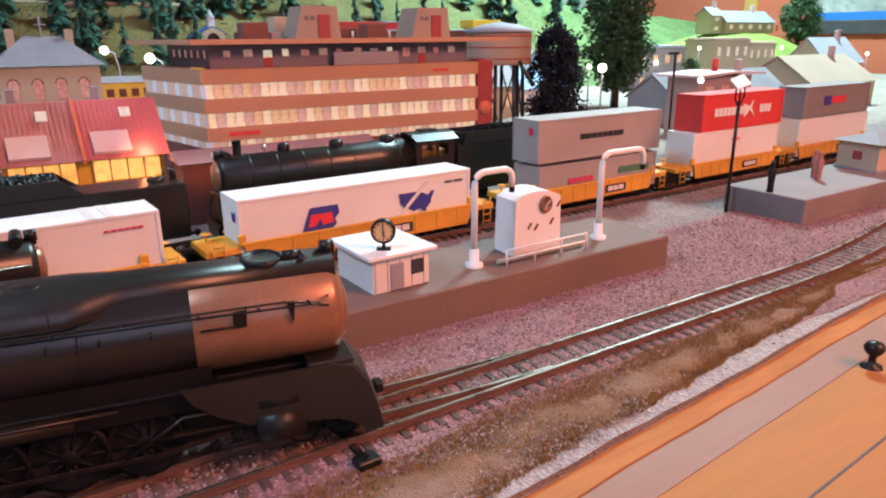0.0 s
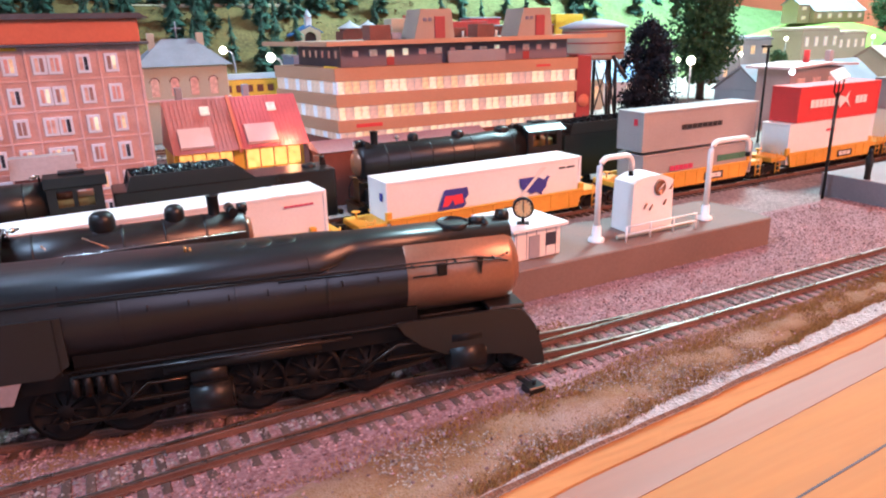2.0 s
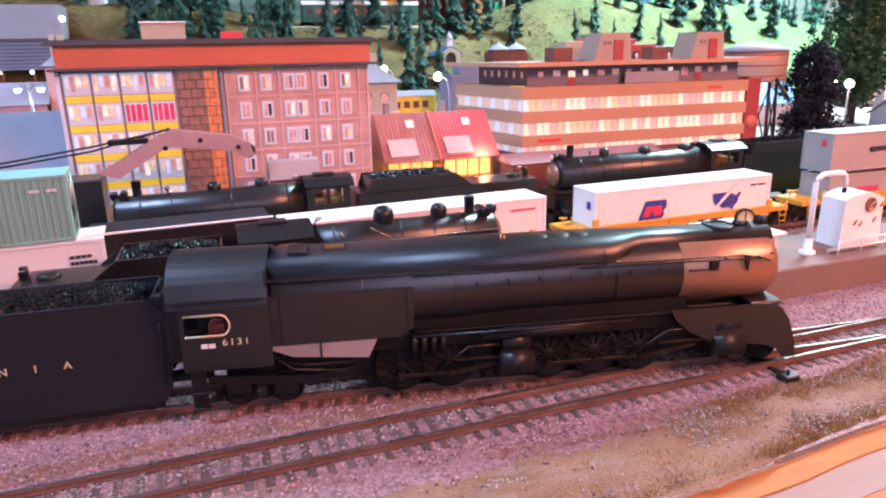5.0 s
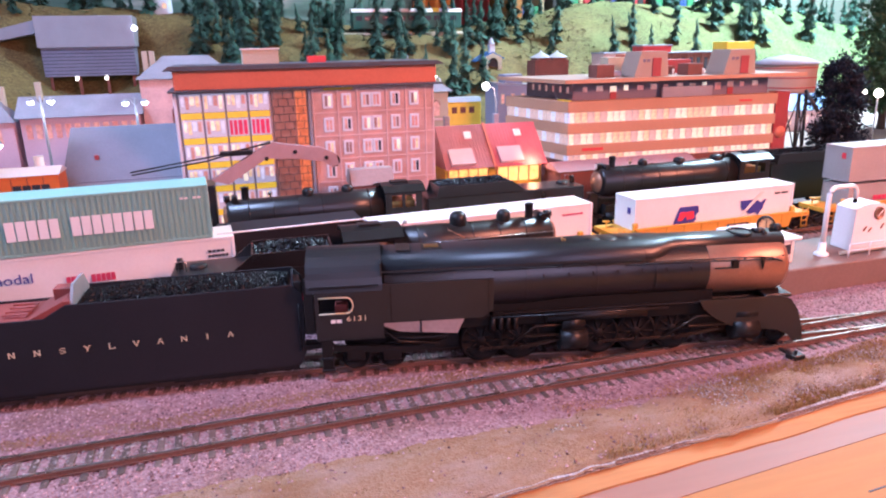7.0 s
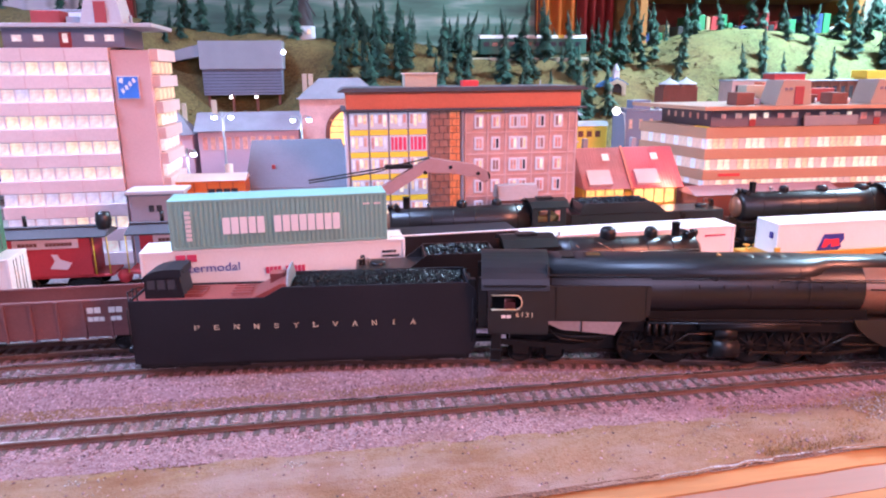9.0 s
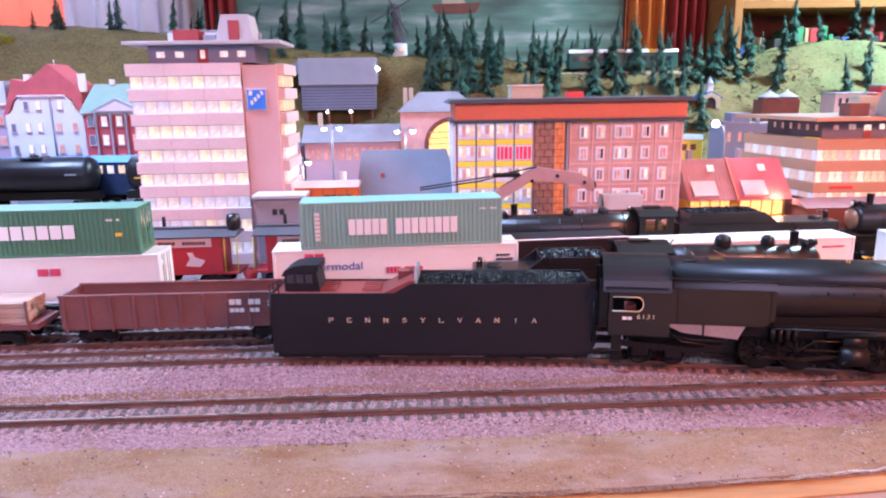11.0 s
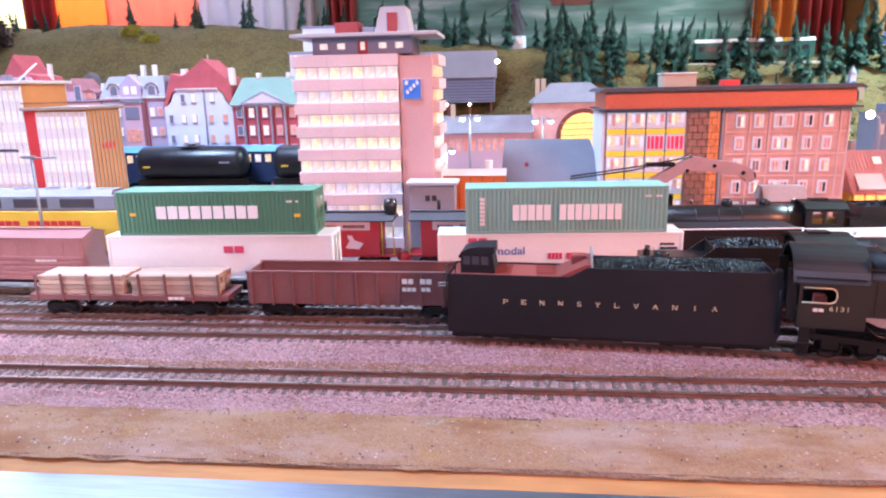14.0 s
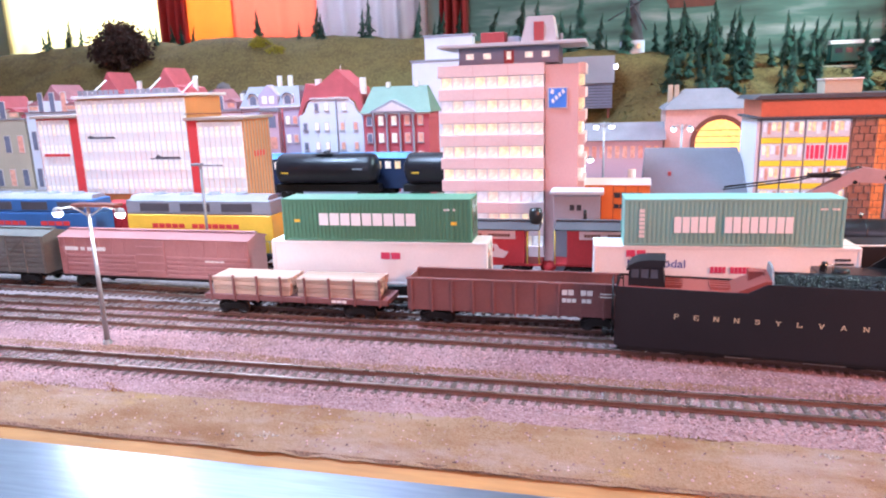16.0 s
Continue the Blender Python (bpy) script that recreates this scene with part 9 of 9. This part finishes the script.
rg = random.Random(31)
g = G()
for _ in range(26):
    x, y, r = rg.gauss(-1235, 40), rg.gauss(1400, 16), rg.uniform(10, 24)
    z = hill(x, y) + rg.uniform(-8, 16)
    g.lathe(x, y, z - r, [(0.1, 0), (r * 0.8, r * 0.4), (r, r), (r * 0.7, r * 1.5), (0.1, r * 1.75)], 7)
solid("rock_outcrop", g, mat("mauve_rock", (0.20, 0.165, 0.17), 0.9, 0, 0.4, 30, 300, 0.4), "grey-mauve rocky outcrop on the grassy slope", "rock")
leafy(-1165, 1560, hill(-1165, 1560) - 14, 26, 30, "low yellow flowering bush on the slope", mat("yellow_flock", (0.42, 0.36, 0.03), 0.9, 0, 0.3, 60, 400, 0.2), 23, 40, 0.3)
leafy(-1110, 1545, hill(-1110, 1545) - 14, 24, 26, "low yellow flowering bush on the slope", bpy.data.materials["yellow_flock"], 24, 36, 0.3)

# ---- the room ----
wall_green = mat("sage_wallpaper", (0.30, 0.34, 0.28), 0.85, 0, 0.1, 3, 60, 0.05)
wall_orange = mat("orange_wall_paint", (0.62, 0.17, 0.09), 0.8, 0, 0.08, 3, 60, 0.05)
ceiling_mat = mat("ceiling_white", (0.70, 0.68, 0.66), 0.9, 0, 0.05, 2, 40, 0.05)
floor_mat = mat("floor_wood", (0.22, 0.12, 0.07), 0.5, 0, 0.3, 4, 60, 0.1, streak=True)
YB, ZC = 2080, 1500
# north wall with a window opening
wx0, wx1, wz0, wz1 = -2420, -880, 250, 1440
solid("wall_north", G().box(-2600, wx0, YB, YB + 120, -800, ZC, 0).box(wx1, 2600, YB, YB + 120, -800, ZC, 0).box(wx0, wx1, YB, YB + 120, -800, wz0, 0).box(wx0, wx1, YB, YB + 120, wz1, ZC, 0), wall_green, "sage papered back wall of the room", kind="structure")
solid("wall_east", G().box(2400, 2520, -1500, YB, -800, ZC, 0), wall_orange, "orange-red painted side wall", kind="structure")
solid("wall_west", G().box(-2720, -2600, -1500, YB + 120, -800, ZC, 0), wall_green, "sage papered side wall", kind="structure")
sx0, sx1, sz0, sz1 = -750, 550, 150, 1350
solid("wall_south", G().box(-2600, sx0, -1500, -1400, -800, ZC, 0).box(sx1, 2400, -1500, -1400, -800, ZC, 0).box(sx0, sx1, -1500, -1400, -800, sz0, 0).box(sx0, sx1, -1500, -1400, sz1, ZC, 0), ceiling_mat, "pale wall behind the camera", kind="structure")
# unseen window added where the front fill comes from
sw = thing("window_2", (0, -1450, 0), "added unseen broad window in the wall behind the camera", "window", kind="structure")
part("window_frame", G().box(sx0, sx1, -20, 20, sz0, sz0 + 30, 2).box(sx0, sx1, -20, 20, sz1 - 30, sz1, 2).box(sx0, sx0 + 30, -20, 20, sz0 + 30, sz1 - 30, 2).box(sx1 - 30, sx1, -20, 20, sz0 + 30, sz1 - 30, 2), off_white, sw)
solid("ceiling", G().box(-2720, 2520, -1500, YB + 120, ZC + 2, ZC + 60, 0), ceiling_mat, "white ceiling of the room", kind="structure")
solid("floor", G().box(-2720, 2520, -1500, YB + 120, -860, -802, 0), floor_mat, "brown wooden floor of the room", kind="structure")
for x in (-2200, 2200):
    for y in (230, 1950):
        solid("bench_leg", G().box(x - 30, x + 30, y - 30, y + 30, -801, -60, 1), wood_orange, "pine leg of the layout table", "table leg", group="layout table legs")
# window: frame, glass, bright outside
wn = thing("window_1", (0, YB, 0), "sunlit window with wooden bars behind the curtains", "window", kind="structure")
part("window_frame", G().box(wx0, wx1, 30, 60, wz0, wz0 + 40, 2).box(wx0, wx1, 30, 60, wz1 - 40, wz1, 2).box(wx0, wx0 + 40, 30, 60, wz0, wz1, 2).box(wx1 - 40, wx1, 30, 60, wz0, wz1, 2).box(-1860, -1800, 30, 60, wz0, wz1, 2), wood_raw, wn)
part("window_sill", G().box(wx0 - 30, wx1 + 30, -60, 30, wz0 - 30, wz0, 3), off_white, wn)
out = mat("bright_outside", (0.9, 0.85, 0.75), 1, 0, 0.05, 2, 10, 0, glow=7.0, glow_colour=(0.86, 0.90, 1.0))
solid("backdrop", G().box(-3900, 100, YB + 500, YB + 510, -200, 2600, 0), out, "bright sunny daylight outside the window", "backdrop", kind="structure")


def cloth(name, x0, x1, z0, z1, y, material, label, folds, depth=22):
    n = folds * 8
    g = G()
    for i in range(n + 1):
        x = x0 + (x1 - x0) * i / n
        yy = y + depth * math.sin(i / 8 * 2 * math.pi) + rough(x, y, 60, 14)
        g.v += [(x, yy, z0), (x + rough(x, 1, 50, 6), yy * 0.5 + y * 0.5, z1)]
    for i in range(n):
        g.smooth.add(len(g.f))
        g.f.append((2 * i, 2 * i + 2, 2 * i + 3, 2 * i + 1))
    ob = solid(name, g, material, label, "curtain", group="curtains")
    s = ob.modifiers.new("thickness", "SOLIDIFY")
    s.thickness = 0.002
    return ob


def fabric(name, colour, through=0.5):
    m = bpy.data.materials.new(name)
    m.use_nodes = True
    N, L = m.node_tree.nodes, m.node_tree.links
    b = N["Principled BSDF"]
    b.inputs["Base Color"].default_value = (*colour, 1)
    b.inputs["Roughness"].default_value = 0.9
    tr, mx = N.new("ShaderNodeBsdfTranslucent"), N.new("ShaderNodeMixShader")
    tr.inputs["Color"].default_value = (*colour, 1)
    mx.inputs[0].default_value = through
    L.new(b.outputs[0], mx.inputs[1]), L.new(tr.outputs[0], mx.inputs[2]), L.new(mx.outputs[0], N["Material Output"].inputs["Surface"])
    return m


orange_cloth = fabric("orange_curtain_cloth", (0.92, 0.42, 0.10), 0.6)
red_cloth = fabric("red_curtain_cloth", (0.42, 0.05, 0.05), 0.3)
pale_cloth = fabric("pale_curtain_cloth", (0.74, 0.70, 0.72), 0.3)
window_glare_cloth = fabric("yellow_glare_cloth", (0.98, 0.86, 0.50), 0.9)
salmon_cloth = fabric("salmon_curtain_cloth", (0.90, 0.36, 0.24), 0.55)
# first cloth is no curtain: its yellow imitates the glare of the bare window
cloth("curtain", -2420, -1760, 240, 640, YB - 40, window_glare_cloth, "pale yellow cloth standing in for the bright window glare", 7, 12)
cloth("curtain", -1765, -1660, 200, 640, YB - 70, red_cloth, "dark red gathered window curtain", 4)
cloth("curtain", -1680, -1500, 230, 640, YB - 40, orange_cloth, "bright orange curtain lit from behind", 2, 8)
cloth("curtain", -1508, -1208, 230, 640, YB - 46, salmon_cloth, "salmon pink curtain lit from behind", 4, 8)
cloth("curtain", -1211, -843, 150, 1120, YB - 40, pale_cloth, "pale grey-pink hanging curtain", 6)
cloth("curtain", -800, -715, 150, 1120, YB - 60, red_cloth, "narrow dark red hanging curtain", 3)
cloth("curtain", 440, 560, 60, 1120, YB - 40, orange_cloth, "rust-orange curtain beside the painting", 3)
cloth("curtain", 560, 672, 60, 1120, YB - 60, red_cloth, "dark red curtain beside the bookshelf", 4)
# the sea painting
sea = bpy.data.materials.new("sea_painting")
sea.use_nodes = True
_N, _L = sea.node_tree.nodes, sea.node_tree.links
_co, _mp, _no, _ra = _N.new("ShaderNodeTexCoord"), _N.new("ShaderNodeMapping"), _N.new("ShaderNodeTexNoise"), _N.new("ShaderNodeValToRGB")
_mp.inputs["Scale"].default_value = (1.6, 1, 9)
_no.inputs["Scale"].default_value, _no.inputs["Detail"].default_value = 2.2, 8
_L.new(_co.outputs["Object"], _mp.inputs["Vector"]), _L.new(_mp.outputs["Vector"], _no.inputs["Vector"]), _L.new(_no.outputs["Fac"], _ra.inputs["Fac"])
_e = _ra.color_ramp.elements
_e[0].position, _e[0].color = 0.35, (0.05, 0.085, 0.07, 1)
_e[1].position, _e[1].color = 0.72, (0.42, 0.43, 0.41, 1)
_m = _e.new(0.52)
_m.color = (0.10, 0.19, 0.15, 1)
_L.new(_ra.outputs["Color"], _N["Principled BSDF"].inputs["Base Color"])
_N["Principled BSDF"].inputs["Roughness"].default_value = 0.6
pt = thing("painting", (-130, YB - 22, 180), "large green sea painting with sailing ships on the back wall", "painting")
part("canvas", G().box(-585, 570, 0, 14, 0, 560, 2), sea, pt, "green painted sea")
part("frame", G().box(-600, 585, -6, 16, -22, 0, 2).box(-600, -585, -6, 16, 0, 560, 2).box(570, 585, -6, 16, 0, 560, 2), brick_brown, pt)
for x, z, s in ((60, 200, 1.0), (330, 250, 0.7), (-250, 262, 0.8)):
    part("painted_ship", G().prism([(x - 70 * s, z + 26 * s), (x - 56 * s, z), (x + 60 * s, z), (x + 78 * s, z + 30 * s)], -1.5, 0), brick_brown, pt)
    part("painted_sail", G().prism([(x - 40 * s, z + 28 * s), (x + 30 * s, z + 28 * s), (x + 16 * s, z + 80 * s), (x - 26 * s, z + 80 * s)], -1.5, 0), house_beige, pt)
# bookshelf
bk = thing("bookshelf", (680, YB - 240, -800), "wooden bookshelf full of books and boxes", "shelf")
part("side_board", G().box(0, 24, 0, 230, 0, 1900, 2), wood_orange, bk)
part("side_board", G().box(676, 700, 0, 230, 0, 1900, 2), wood_orange, bk)
part("back_board", G().box(24, 676, 222, 230, 0, 1900, 1), brick_brown, bk)
for k in range(7):
    part("shelf_board", G().box(24.5, 675.5, 4, 221, 900 + 262 * (k - 3), 922 + 262 * (k - 3), 1.5), wood_orange, bk)
cols = [mat("book_%s" % n, c, 0.6, 0, 0.15) for n, c in (("red", (0.4, 0.04, 0.04)), ("blue", (0.05, 0.09, 0.3)), ("white", (0.65, 0.63, 0.6)), ("black", (0.03, 0.03, 0.03)), ("green", (0.06, 0.25, 0.1)), ("tan", (0.4, 0.28, 0.15)))]
rg = random.Random(77)
for row, z in enumerate((922, 1184)):
    x = 30
    while x < 650:
        w, h = rg.uniform(10, 26), rg.uniform(120, 200)
        solid("book", G().box(0, w, 0, 130, 0, h, 1.2), rg.choice(cols), "upright book with coloured spine on the shelf", "book", (680 + x, YB - 225, z - 800), group="books on the shelf")
        x += w + rg.uniform(0.5, 5)
# lamp fittings added out of view to go with the fill lights
for nm, x, y, z, r in (("ceiling_lamp", -1000, 280, 1440, 250), ("ceiling_lamp", 1600, 1180, 1440, 200)):
    lp = thing(nm, (x, y, z), "added round flat white ceiling lamp out of view", "lamp", "ceiling lamps")
    part("housing", G().lathe(0, 0, 0, [(r * 1.05, 0), (r * 1.05, 40), (r * 0.7, 60), (0.1, 61)], 28), off_white, lp)
# unseen floor lamp added where the orange fill shines from
fl = thing("floor_lamp", (600, -300, -800), "added unseen floor lamp with a warm shade behind the camera", "lamp")
part("pole", G().cyl(0, 0, 0, 12, 1410, n=12), brass, fl)
part("base", G().lathe(0, 0, 0, [(150, 0), (150, 12), (20, 26)], 24), brass, fl)
part("shade", G().lathe(0, 0, 1416, [(190, 0), (120, 180), (10, 186)], 24), orange_cloth, fl)
# wall strip and poster on the side wall, knob on the shelf
solid("wall_strip", G().box(2388, 2399, 1570, 1618, 60, 900, 1), mat("ochre_strip", (0.66, 0.42, 0.12), 0.7, 0, 0.1, 5, 60, 0.05), "ochre wooden strip on the orange wall", "trim", kind="structure")
ps = thing("poster", (2398, 1160, 122), "landscape poster with pale mountains above a blue lake", "poster")
part("sheet", G().box(-6, 0, -200, 205, 0, 420, 1), mat("poster_sky", (0.42, 0.50, 0.56), 0.5, 0, 0.2, 6, 60, 0.02), ps)
part("mountain_shape", G().prism([(-200, 40), (205, 40), (205, 110), (150, 150), (100, 110), (40, 190), (-30, 120), (-90, 170), (-200, 100)], -7.5, -6.2, "x"), mat("poster_mountain", (0.55, 0.56, 0.55), 0.5, 0, 0.4, 20, 90, 0.02), ps)
part("lake_band", G().box(-8.5, -7.7, -200, 205, 42, 66, 0.2), sign_blue, ps)
part("shore_band", G().box(-8.5, -7.7, -200, 205, 0, 40, 0.2), dark_slate, ps)
solid("drawer_knob", G().lathe(0, 0, 0, [(4.5, 0), (4.2, 0.8), (1.6, 1.4), (1.5, 5), (3.6, 7), (4.2, 9), (3, 11), (0.1, 11.6)], 16), satin_black, "small dark metal knob on the shelf board", "knob", (363, 174, -6.3))
solid("shelf_seam", G().prism([(100, 131.4), (700, 167.4), (700, 168.2), (100, 132.2)], -6.8, -6.1, "z"), dark_slate, "dark joint line in the shelf board", "trim", kind="structure")
